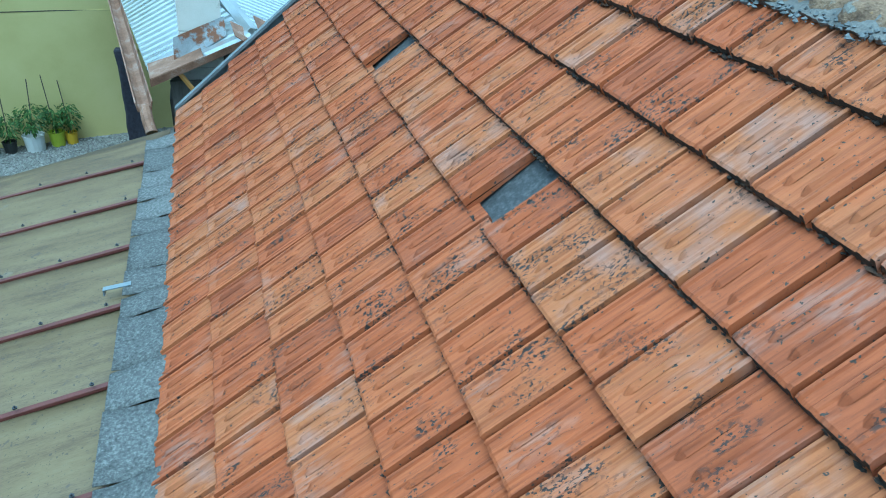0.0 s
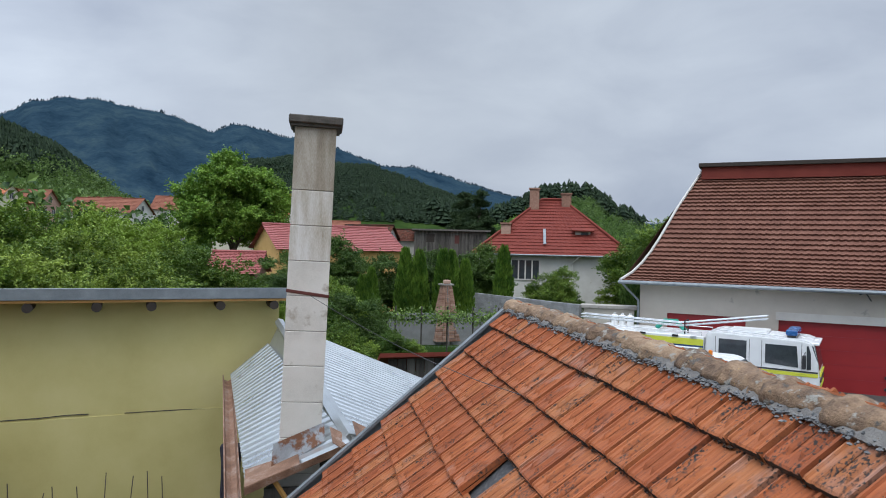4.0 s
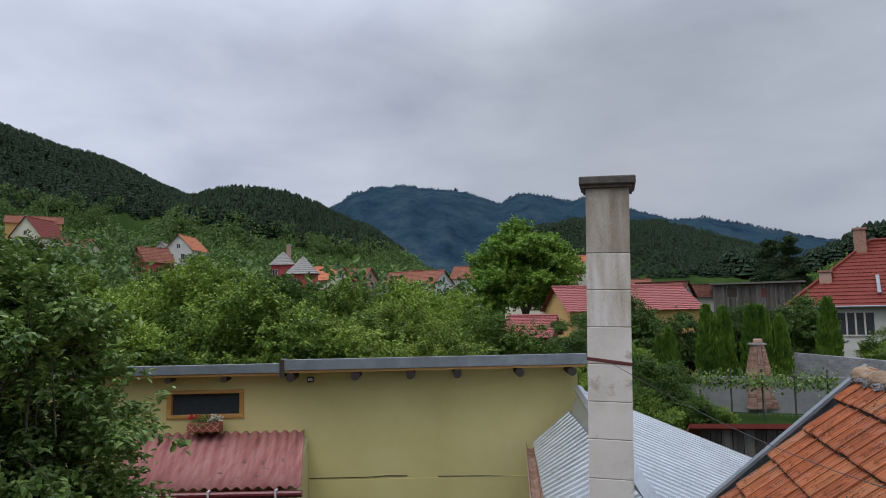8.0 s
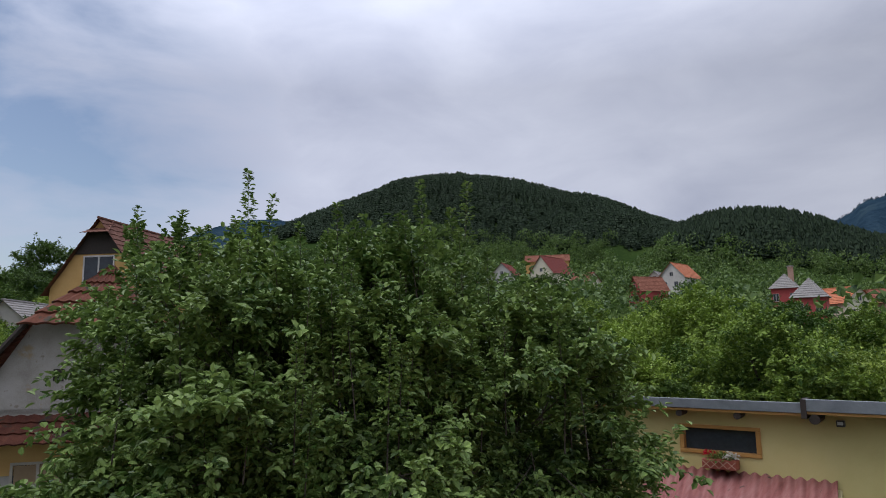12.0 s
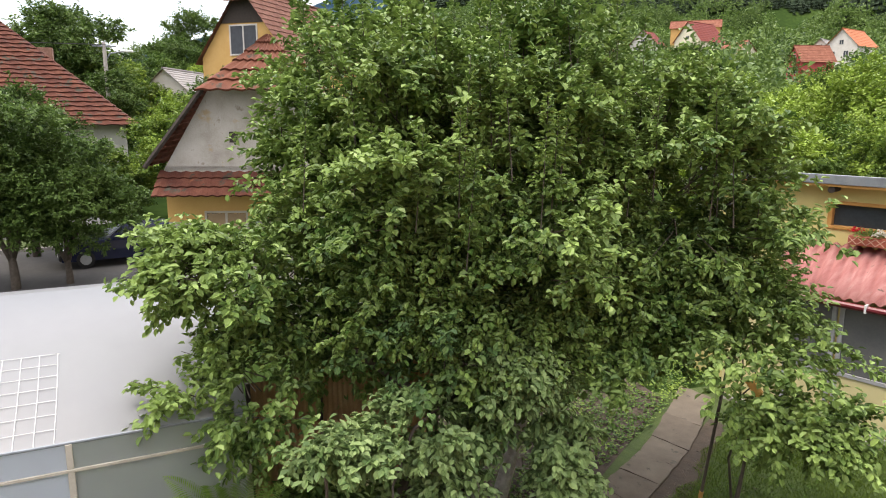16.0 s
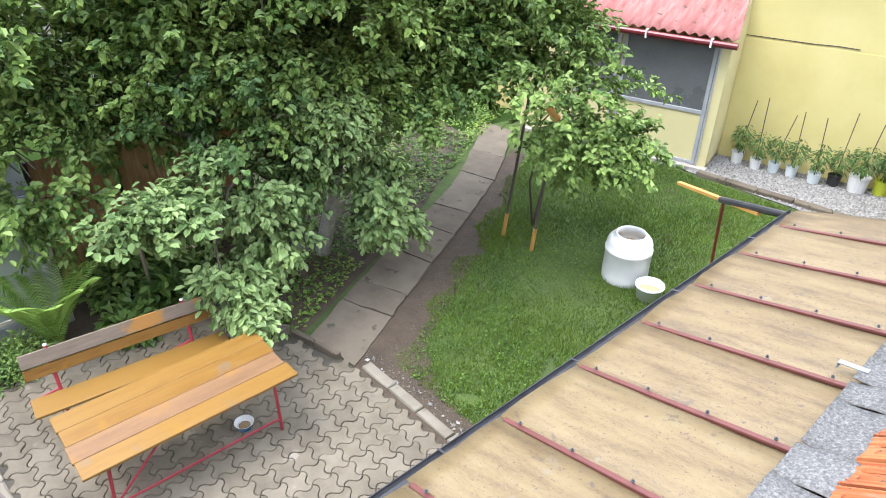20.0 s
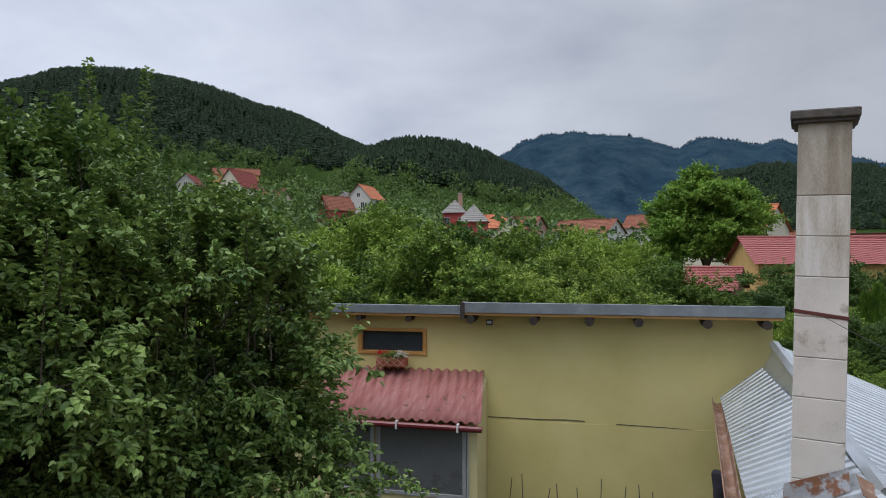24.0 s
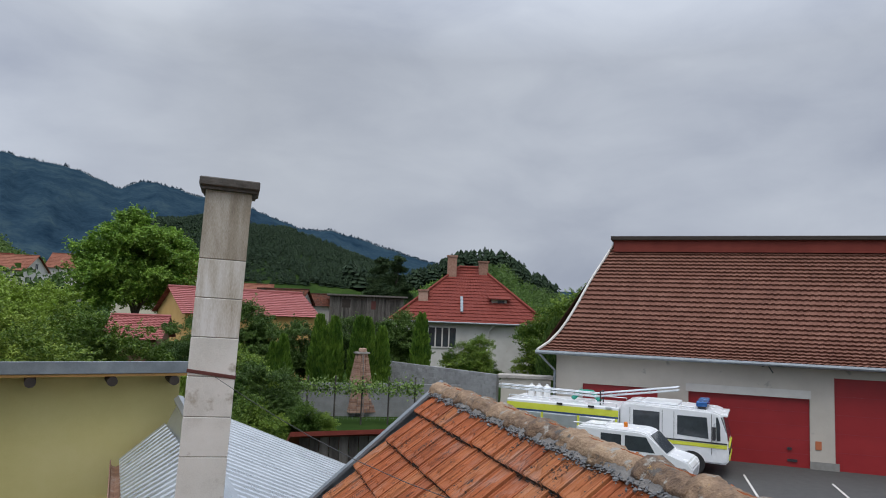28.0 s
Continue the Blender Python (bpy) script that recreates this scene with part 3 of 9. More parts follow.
def poly(bm, pts, thick=None):
    """A flat face, or a slab when thick (a vector) is given."""
    v = [bm.verts.new(p) for p in pts]
    bm.faces.new(v)
    if thick is not None:
        w = [bm.verts.new(Vector(p) + Vector(thick)) for p in pts]
        bm.faces.new(w[::-1])
        for k in range(len(v)):
            j = (k + 1) % len(v)
            bm.faces.new((v[k], w[k], w[j], v[j]))
    return bm


def leaves(pos, direction, normal, length, width, fold=0.25, oval=False):
    """Vertices and triangles of many folded leaves; arrays of (n, 3), sizes (n,)."""
    d = direction / np.linalg.norm(direction, axis=1, keepdims=True)
    s = np.cross(d, normal)
    s /= np.linalg.norm(s, axis=1, keepdims=True) + 1e-9
    n = np.cross(s, d)
    L, Wd = length[:, None], width[:, None]
    base, tip = pos, pos + d * L - n * L * 0.12
    mid = pos + d * L * 0.5
    l, r = mid + s * Wd / 2 + n * Wd * fold, mid - s * Wd / 2 + n * Wd * fold
    if oval:
        q = [pos, pos + d * L * 0.3 + s * Wd * 0.42 + n * Wd * fold, pos + d * L * 0.68 + s * Wd * 0.46 + n * (Wd * fold - L * 0.04), tip,
             pos + d * L * 0.68 - s * Wd * 0.46 + n * (Wd * fold - L * 0.04), pos + d * L * 0.3 - s * Wd * 0.42 + n * Wd * fold]
        V = np.stack(q, 1).reshape(-1, 3)
        i = np.arange(len(pos))[:, None] * 6
        return V, np.concatenate([i + np.array(k) for k in ((0, 1, 2), (0, 2, 3), (0, 3, 4), (0, 4, 5))], 0)
    V = np.stack([base, l, tip, r], 1).reshape(-1, 3)
    i = np.arange(len(pos))[:, None] * 4
    F = np.concatenate([i + np.array([0, 1, 2]), i + np.array([0, 2, 3])], 0)
    return V, F


def rand_dirs(rng, n):
    v = rng.normal(size=(n, 3))
    return v / np.linalg.norm(v, axis=1, keepdims=True)


def corrugated(x0, x1, y0, y1, pitch, amp, steps=6):
    """Grid of a wavy sheet in its own plane: waves across x, running along y. Returns (s, t, h) rows and quads."""
    n = max(2, int((x1 - x0) / pitch * steps))
    xs = np.linspace(x0, x1, n + 1)
    h = amp * np.sin(2 * np.pi * xs / pitch)
    V, F = [], []
    for y in (y0, (y0 + y1) / 2, y1):
        V += [(x, y, k) for x, k in zip(xs, h)]
    m = n + 1
    for r in range(2):
        F += [(r * m + i, r * m + i + 1, (r + 1) * m + i + 1, (r + 1) * m + i) for i in range(n)]
    return np.array(V), np.array(F)


# ---- land: one sheet from the garden to the mountains ----
def bump_fn(x, pts):
    return float(np.interp(x, [p[0] for p in pts], [p[1] for p in pts]))


# Skylines as (azimuth, elevation in degrees), azimuth from plus y towards plus x.
HILLS = [
    # radius of crest, radius of foot, skyline
    (430, 210, [(-42, 0.6), (-38, 6.5), (-35, 9.0), (-32, 9.7), (-30, 9.8), (-27, 9.5), (-24.7, 8.8), (-22.8, 8.0), (-20, 6.8), (-17, 4.6), (-14.5, 3.0), (-12, 1.5), (-9, 0)]),
    (640, 260, [(-84, 0), (-80, 3), (-72, 8.0), (-66, 10.4), (-63, 11.6), (-60, 12.8), (-58, 13.5), (-55, 13.95), (-53, 14.05), (-50, 13.8), (-47.5, 13.4), (-44, 12.5), (-40, 11.5), (-35, 9.3), (-30, 6.0), (-25, 3), (-20, 0)]),
    (720, 330, [(-14, 0), (-10, 4.6), (-6.5, 6.8), (-3, 7.3), (1.6, 6.9), (3.7, 6.9), (6, 6.1), (9.4, 5.0), (11.3, 4.3), (13.4, 3.3), (16, 0)]),
    (520, 240, [(8, 0), (11, 1.8), (14.5, 3.0), (17, 4.1), (19.2, 4.9), (22, 4.8), (24.4, 3.3), (29, 1.4), (34, 0.6), (40, 0)]),
    (2100, 1000, [(-2, 0), (2, 6.4), (5, 6.6), (7.8, 6.5), (10, 5.95), (13.3, 5.0), (15.4, 4.45), (18, 3.8), (25, 2.4), (40, 2.0)]),
    (2600, 1100, [(-30, 4), (-26, 6.8), (-23.2, 8.5), (-21.8, 9.4), (-19.9, 9.95), (-17.3, 10.2), (-15.2, 9.8), (-12.9, 9.65), (-10.8, 9.05), (-8.9, 8.5), (-7.6, 9.25), (-6.2, 9.15), (-3.5, 8.5), (-2, 8.7), (0, 8.1), (4, 6.8), (8, 5), (12, 3)]),
    (2300, 1100, [(-100, 2), (-90, 4.0), (-80, 7.0), (-76, 8.3), (-73, 9.4), (-70, 10.3), (-67, 10.2), (-62, 8), (-50, 3)]),
]
EYE0 = (0.0, 0.4, 5.2)


def land_height(x, y):
    dx, dy = x - EYE0[0], y - EYE0[1]
    r, az = math.hypot(dx, dy), math.degrees(math.atan2(dx, dy))
    # Village slope rising in the north-west.
    z = 0.0
    if r > 40:
        z = (r - 40) * bump_fn(az, [(-100, 0.02), (-60, 0.115), (-45, 0.125), (-35, 0.105), (-25, 0.07), (-10, 0.035), (30, 0.015), (60, 0.0)]) * min(1.0, 260 / r)
    if r < 70 and x > 6 and az > 17:
        z -= 0.7 * min(1.0, (x - 6) / 6)
    for crest, foot, line in HILLS:
        if line[0][0] - 3 < az < line[-1][0] + 3 and r > foot:
            top = EYE0[2] + crest * math.tan(radians(max(0.0, bump_fn(az, line)))) - (7.5 if crest < 1000 else 2)
            if crest > 1000:
                top += crest * 0.0035 * (noise.noise((az * 0.9, 4, crest)) + 0.6 * noise.noise((az * 2.7, 9, crest)))
            t = min(1.0, (r - foot) / (crest - foot))
            s = t * t * (3 - 2 * t)
            h = top * s if r <= crest else top * max(0.4, 1 - (r - crest) / (crest * 1.2))
            h += (0.06 * top * (noise.noise((x / 90, y / 90, crest)) + 0.5 * noise.noise((x / 35, y / 35, crest)))) * s * (1 - s) * 4
            z = max(z, h)
    return z


def build_land():
    radii = [0, 4, 8, 12, 16, 20, 25, 30, 36, 44, 54, 66, 80, 100, 125, 155, 185, 210, 240, 270, 300, 330, 370, 410, 430, 460, 500, 520, 560, 600, 640, 680, 720, 800, 1000, 1200, 1400, 1600, 1800, 2000, 2100, 2300, 2450, 2600, 3000, 3600, 4600]
    azs = [a * 0.5 for a in range(-220, 131)] + [70, 80, 95, 110, 130, 150, 170, 190, 210, 230]
    V, F = [], []
    for r in radii:
        for a in azs:
            x, y = EYE0[0] + r * math.sin(radians(a)), EYE0[1] + r * math.cos(radians(a))
            V.append((x, y, land_height(x, y) - (0.03 if r < 30 else 0.0)))
    m = len(azs)
    for i in range(len(radii) - 1):
        for k in range(m):
            j = (k + 1) % m
            F.append((i * m + k, i * m + j, (i + 1) * m + j, (i + 1) * m + k))
    return np.array(V), np.array(F)


LAND = mat("meadow_and_forest_floor", [(0.014, 0.026, 0.010), (0.028, 0.052, 0.014), (0.06, 0.095, 0.024)], 1.0, 0.03, 0.7, 0.5, 0.5, spec=0.0)
LV, LF = build_land()
# The far slopes' air haze is put into these blue base colours.
FARM = mat("haze_blue_distant_forest", [(0.008, 0.021, 0.037), (0.023, 0.046, 0.067), (0.046, 0.075, 0.085)], 1.0, 0.012, 0.09, 1.0, 14.0, spec=0.0)
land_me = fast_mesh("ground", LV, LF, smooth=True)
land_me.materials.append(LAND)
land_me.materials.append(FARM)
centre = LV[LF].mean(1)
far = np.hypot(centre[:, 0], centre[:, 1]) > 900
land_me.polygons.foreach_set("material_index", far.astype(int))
land = tagged(new("ground", land_me), "green valley ground rising to wooded hills and far mountains", "ground", kind="structure")


# ---- the tiled house, its roof and the lean-to ----
EAVE_X, EAVE_Z, PITCH = -0.43, 2.467, radians(41.4)
RUN = 0.280  # a course, measured on the flat
GAUGE, TW = RUN / math.cos(PITCH), 0.235
COURSES = 9
RIDGE_X = EAVE_X + COURSES * RUN
RIDGE_Z = EAVE_Z + COURSES * RUN * math.tan(PITCH)
HOUSE_Y0, HOUSE_Y1 = -2.6, 7.35
up = Vector((math.cos(PITCH), 0, math.sin(PITCH)))
out_n = Vector((-math.sin(PITCH), 0, math.cos(PITCH)))


def tile_mesh():
    """A grooved interlocking tile, lower end at the origin, running up +x, width along y."""
    prof = [(-0.5, -0.014), (-0.492, 0.020), (-0.435, 0.022), (-0.41, 0.004), (-0.30, 0.003), (-0.275, 0.009), (-0.225, 0.009), (-0.20, 0.003), (0.20, 0.003), (0.225, 0.009), (0.275, 0.009), (0.30, 0.003), (0.41, 0.003), (0.435, 0.012), (0.475, 0.012), (0.485, -0.014)]
    V, F = [], []
    for x, dz in ((0.0, -0.004), (0.012, 0.002), (GAUGE + 0.05, 0.0)):
        V += [(x, TW * 0.960 * p, h + dz) for p, h in prof]
    n = len(prof)
    V += [(0.0, TW * 0.960 * p, h - 0.032) for p, h in prof]
    for r in range(2):
        F += [(r * n + i, (r + 1) * n + i, (r + 1) * n + i + 1, r * n + i + 1) for i in range(n - 1)]
    F += [(3 * n + i, i, i + 1, 3 * n + i + 1) for i in range(n - 1)]
    # sides
    a = len(V)
    V += [(GAUGE + 0.05, -TW * 0.477, -0.02), (GAUGE + 0.05, TW * 0.477, -0.02)]
    F += [(0, 3 * n, a, 2 * n), (n - 1, 3 * n - 1, a + 1, 4 * n - 1)]
    # two little lugs where rain runs off
    for s in (-0.15, 0.15):
        o = len(V)
        for x, w, h in ((0.055, 0.045, 0.002), (0.085, 0.07, 0.022), (GAUGE * 0.6, 0.06, 0.018), (GAUGE * 0.70, 0.04, 0.002)):
            V += [(x, TW * s - TW * w, h * 0.4), (x, TW * s, h + 0.004), (x, TW * s + TW * w, h * 0.4)]
        for r in range(3):
            for i in range(2):
                F.append((o + r * 3 + i, o + r * 3 + 3 + i, o + r * 3 + 4 + i, o + r * 3 + 1 + i))
    return V, F


house = thing("house", "old house with an orange clay-tiled pitched roof and lean-to", "house", (0, 0, 0))
bm = B()
box(bm, -0.15, 2 * RIDGE_X + 0.15, HOUSE_Y0, HOUSE_Y1 - 0.25, -0.05, EAVE_Z - 0.05)
v = [(-0.15, EAVE_Z - 0.05), (2 * RIDGE_X + 0.15, EAVE_Z - 0.05), (RIDGE_X, RIDGE_Z - 0.25)]
part("wall", bm, YELLOW_PALE, house)
for y in (HOUSE_Y0 + 0.1, HOUSE_Y1 - 0.3):
    part("gable_wall", poly(B(), [(x, y, z) for x, z in v], (0, 0.12, 0)), WHITE_WALL, house)
# Boarded deck with black underlay, seen where tiles are missing.
bm = B()
for s in (1, -1):
    cx = lambda x: x if s == 1 else 2 * RIDGE_X - x
    poly(bm, [(cx(EAVE_X + 0.05), HOUSE_Y0, EAVE_Z - 0.03), (cx(EAVE_X + 0.05), HOUSE_Y1 - 0.02, EAVE_Z - 0.03), (cx(RIDGE_X), HOUSE_Y1 - 0.02, RIDGE_Z - 0.075), (cx(RIDGE_X), HOUSE_Y0, RIDGE_Z - 0.075)], (0, 0, -0.06))
part("roof_deck", bm, UNDERLAY, house, "black bitumen felt seen where tiles are missing")

rng = random.Random(5)
tv, tf = tile_mesh()
tile_me = bpy.data.meshes.new("tile")
tile_me.from_pydata(tv, [], tf)
tile_me.materials.append(TILE)
tile_me.materials.append(MOSS_SHADE)
# Lip faces are coloured dark for moss and for the course shadow together.
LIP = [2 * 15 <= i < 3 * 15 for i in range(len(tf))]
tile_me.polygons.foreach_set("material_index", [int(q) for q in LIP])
tilt = math.atan2(0.040, GAUGE)
TILE_SPOTS = []
for c in range(COURSES):
    y = HOUSE_Y1 - 0.03 - TW / 2 - (0.1 if c % 2 else 0.0)
    while y > HOUSE_Y0:
        base = Vector((EAVE_X, 0, EAVE_Z)) + up * (c * GAUGE + rng.uniform(-0.007, 0.007)) + out_n * (0.012 + rng.uniform(0, 0.006))
        yy = y + rng.uniform(-0.003, 0.003)
        gone = (c == 5 and abs(yy - 2.42) < TW / 2) or (c == 5 and abs(yy - 4.47) < TW / 2)
        if not gone:
            m = Matrix.Translation((base.x, yy, base.z)) @ Matrix.Rotation(-PITCH + tilt + rng.uniform(-0.012, 0.012), 4, "Y") @ Matrix.Rotation(rng.uniform(-0.014, 0.014), 4, "X") @ Matrix.Rotation(rng.uniform(-0.012, 0.012), 4, "Z")
            TILE_SPOTS.append((yy, m))
        y -= TW


# Lean-to roof of translucent sheets held by red battens, falling from the eave to a black gutter.
LEAN_X0, LEAN_Z0, LEAN_X1, LEAN_Z1 = -0.50, 2.405, -2.11, 2.07
LEAN_Y0, LEAN_Y1 = -2.6, 6.75
leanto = thing("lean_to_roof", "lean-to roof of yellowed fibreglass sheets with red battens", "roof")
lean_dir = Vector((LEAN_X1 - LEAN_X0, 0, LEAN_Z1 - LEAN_Z0))
rng = random.Random(8)
BATTENS = [2.50 + 0.755 * k for k in range(-6, 6)]
edges = [LEAN_Y0] + BATTENS + [LEAN_Y1]
for y0, y1 in zip(edges, edges[1:]):
    V, F = [], []
    nx, ny = 12, 4
    for i in range(nx + 1):
        for j in range(ny + 1):
            p = Vector((LEAN_X0, 0, LEAN_Z0)) + lean_dir * (i / nx)
            sag = 0.012 * math.sin(math.pi * j / ny) + rng.uniform(-0.002, 0.002)
            V.append((p.x - (rng.uniform(0, 0.03) if i == nx else 0), y0 + 0.004 + (y1 - y0 - 0.008 + (0.30 * (1 - i / nx) if y1 == LEAN_Y1 else 0.0)) * j / ny, p.z + sag))
    for i in range(nx):
        for j in range(ny):
            a = i * (ny + 1) + j
            F.append((a, a + 1, a + ny + 2, a + ny + 1))
    me = fast_mesh("sheet", V, F, smooth=True)
    ob = mesh_ob("sheet", me, SHEET, leanto)
    so = ob.modifiers.new("thick", "SOLIDIFY")
    so.thickness = 0.008
for y in BATTENS:
    bm = B()
    a, b = Vector((LEAN_X0 - 0.16, y, LEAN_Z0 + 0.0)), Vector((LEAN_X1 + 0.02, y, LEAN_Z1 + 0.012))
    d = (b - a)
    rot = Matrix.Translation(a) @ Matrix.Rotation(math.atan2(-d.z, d.x), 4, "Y")
    box(bm, 0, d.length, -0.018, 0.018, -0.002, 0.026, 0.004, rot)
    bat = part("batten", bm, RED_PAINT, leanto, "red painted batten with bolts")
    for k in range(4):
        p = a + d * (0.10 + 0.27 * k)
        bm = B()
        tube(bm, [p + Vector((0, 0, 0.02)), p + Vector((0, 0, 0.042))], 0.005, 6)
        tube(bm, [p + Vector((0, 0, 0.024)), p + Vector((0, 0, 0.031))], 0.013, 6)
        part("bolt", bm, BLACK_METAL, bat)
bm = B()
box(bm, LEAN_X1 + 0.02, LEAN_X0, LEAN_Y0, LEAN_Y1 - 0.05, 1.90, 1.98)
part("rafter_frame", bm, DARK_WOOD, leanto)
bm = B()
for y in (LEAN_Y0 + 0.2, 0.2, 3.4, 6.6):
    box(bm, LEAN_X1 + 0.06, LEAN_X1 + 0.16, y, y + 0.1, 0, 1.95)
part("post", bm, RED_PAINT, leanto)
bm = B()
poly(bm, [(-0.83, 4.12, 2.43), (-0.66, 4.12, 2.455), (-0.66, 4.165, 2.455), (-0.83, 4.165, 2.43)], (0, 0, 0.006))
box(bm, -0.83, -0.82, 4.12, 4.165, 2.395, 2.435)
part("bracket", bm, GREY_METAL, leanto, "bent zinc bracket")
# The half-round gutter, with its brackets.
gutter = thing("gutter", "black metal half-round gutter along the lean-to", "gutter")
bm = B()
ring = [(-0.055 * math.cos(a), -0.05 * math.sin(a)) for a in [math.pi * k / 8 for k in range(9)]]
pr = [(LEAN_X1 - 0.035 + x, 2.045 + z) for x, z in ring] + [(LEAN_X1 - 0.035 + x * 0.9, 2.046 + z * 0.9) for x, z in ring[::-1]]
va = [bm.verts.new((x, LEAN_Y0, z)) for x, z in pr]
vb = [bm.verts.new((x, LEAN_Y1 + 0.02, z)) for x, z in pr]
for k in range(len(pr)):
    j = (k + 1) % len(pr)
    bm.faces.new((va[k], va[j], vb[j], vb[k]))
bm.faces.new(va)
bm.faces.new(vb[::-1])
part("trough", bm, BLACK_METAL, gutter)
for y in (1.2, 2.05, 3.3, 4.6, 5.9):
    bm = B()
    tube(bm, [(LEAN_X1 - 0.1, y, 2.04), (LEAN_X1 - 0.05, y, 2.055), (LEAN_X1 + 0.05, y, 2.07)], 0.008, 6)
    part("gutter_bracket", bm, BLACK_METAL, gutter)
# Rain spout beyond the gutter end, lying on a red post.
spout = thing("rain_spout", "black downpipe and pale batten on a red post", "pipe")
part("pipe", tube(B(), [(-2.18, 6.70, 2.0), (-3.05, 7.12, 1.70)], 0.04, 10), BLACK_METAL, spout)
bm = B()
box(bm, 0, 1.45, -0.03, 0.03, -0.02, 0.015, 0, Matrix.Translation((-2.5, 6.85, 1.84)) @ Matrix.Rotation(radians(153.5), 4, "Z") @ Matrix.Rotation(radians(12), 4, "Y"))
part("batten", bm, FRAME_WOOD, spout, "pale wooden batten")
part("post", tube(B(), [(-3.40, 8.2, 0.0), (-3.02, 7.13, 1.70)], 0.02, 8), RED_STEEL, spout)

# ---- yellow building across the garden; its front wall stands slightly askew ----
WU, WN, WO = Vector((0.9673, 0.2536, 0)), Vector((0.2536, -0.9673, 0)), Vector((0, 13.716, 0))
WALL_M = Matrix(((WU.x, -WN.x, 0, WO.x), (WU.y, -WN.y, 0, WO.y), (0, 0, 1, 0), (0, 0, 0, 1)))
yb = thing("yellow_building", "long yellow rendered outbuilding with grey-edged lean-to roof", "building")
yb.matrix_world = WALL_M
bm = B()
for x0, x1, z0, z1 in ((-10.6, -8.26, 0, 4.2), (-8.26, -6.86, 0, 3.40), (-8.26, -6.86, 3.91, 4.2), (-6.86, -0.75, 0, 4.24)):
    box(bm, x0, x1, 0, 0.3, z0, z1)
part("front_wall", bm, YELLOW, yb)
part("back_wall", box(B(), -10.6, -0.75, 4.2, 4.5, 0, 3.4), YELLOW, yb)
for x in (-10.6, -1.05):
    bm = B()
    poly(bm, [(x, 0.3, 0), (x, 4.2, 0), (x, 4.2, 3.4), (x, 0.3, 4.05)], (0.3, 0, 0))
    part("end_wall", bm, YELLOW, yb)
# crack and bulge line in the render, a shallow ledge of its own
for u0, u1, z, dz in ((-5.68, -4.60, 2.30, 0.0), (-4.62, -4.25, 2.30, 0.018), (-4.27, -3.9, 2.318, -0.006), (-3.35, -2.5, 2.285, -0.012), (-2.52, -1.2, 2.273, -0.045)):
    bm = poly(B(), [(u0, -0.002, z), (u1, -0.002, z + dz), (u1, -0.013, z + dz - 0.014), (u0, -0.013, z - 0.012)])
    part("crack", bm, DARK_WOOD, yb, "dark crack line in the render")
bm = B()
box(bm, -5.68, -0.78, -0.012, 0.0, 0.0, 2.255)
part("base_coat", bm, YELLOW, yb, "lower render coat set slightly proud")
for x0, x1, yf, zt, zb in ((-10.9, -6.05, -0.30, 4.375, 4.22), (-6.06, -0.66, -0.42, 4.445, 4.265)):
    bm = B()
    poly(bm, [(x0, yf, zt), (x1, yf, zt), (x1, 4.8, zt - 0.85), (x0, 4.8, zt - 0.85)], (0, 0, -0.06))
    part("roof", bm, GREY_METAL, yb, "grey sheet-metal roof")
    part("fascia", box(B(), x0, x1, yf - 0.025, yf - 0.002, zb, zt + 0.012, 0.006), GREY_METAL, yb, "grey sheet-metal fascia")
    part("soffit_board", box(B(), x0 + 0.03, x1 - 0.03, yf, 0.02, zb - 0.045, zb - 0.005), FRAME_WOOD, yb)
for u in (-5.93, -4.78, -3.80, -2.97, -1.85, -0.92):
    part("beam_end", tube(B(), [(u, -0.42, 4.14), (u, 0.2, 4.17)], 0.08, 10), DARK_WOOD, yb)
part("beam_end", box(B(), -6.11, -6.03, -0.46, -0.1, 4.15, 4.455), DARK_WOOD, yb)
for u in (-8.15, -7.15):
    part("beam_end", tube(B(), [(u, -0.28, 4.12), (u, 0.2, 4.14)], 0.06, 10), DARK_WOOD, yb)
win = part("window", box(B(), -8.23, -6.89, 0.08, 0.11, 3.43, 3.88), GLASS_DARK, yb, "dark horizontal window")
for x0, x1, z0, z1 in ((-8.26, -6.86, 3.40, 3.465), (-8.26, -6.86, 3.845, 3.91), (-8.26, -8.18, 3.465, 3.845), (-6.94, -6.86, 3.465, 3.845)):
    part("frame", box(B(), x0, x1, -0.03, 0.1, z0, z1, 0.008), FRAME_WOOD, win, "orange varnished wooden frame")
seccam = thing("wall_camera", "small dark security lamp below the eave", "camera")
seccam.matrix_world = WALL_M
part("arm", box(B(), -5.64, -5.60, -0.1, 0, 4.07, 4.11), BLACK_METAL, seccam)
part("head", box(B(), -5.68, -5.56, -0.17, -0.08, 4.02, 4.12, 0.01), BLACK_METAL, seccam)
part("lens", box(B(), -5.66, -5.58, -0.176, -0.171, 4.05, 4.10), ALU, seccam)
# Porch with a red corrugated roof.
porch = thing("porch", "glazed porch with red corrugated roof and grey metal door", "porch")
porch.matrix_world = WALL_M
V, F = corrugated(-8.75, -5.62, 0, 1.0, 0.177, 0.027, 8)
zz = 3.13 + (2.42 - 3.13) * V[:, 1] + V[:, 2]
V = np.stack([V[:, 0] - 0.14 + 0.16 * V[:, 1], -1.12 * V[:, 1], zz], 1)
ob = mesh_ob("roof", fast_mesh("roof", V, F, True), RED_ONDULINE, porch, "red corrugated roof with dark stains")
ob.modifiers.new("thick", "SOLIDIFY").thickness = 0.012
bm = B()
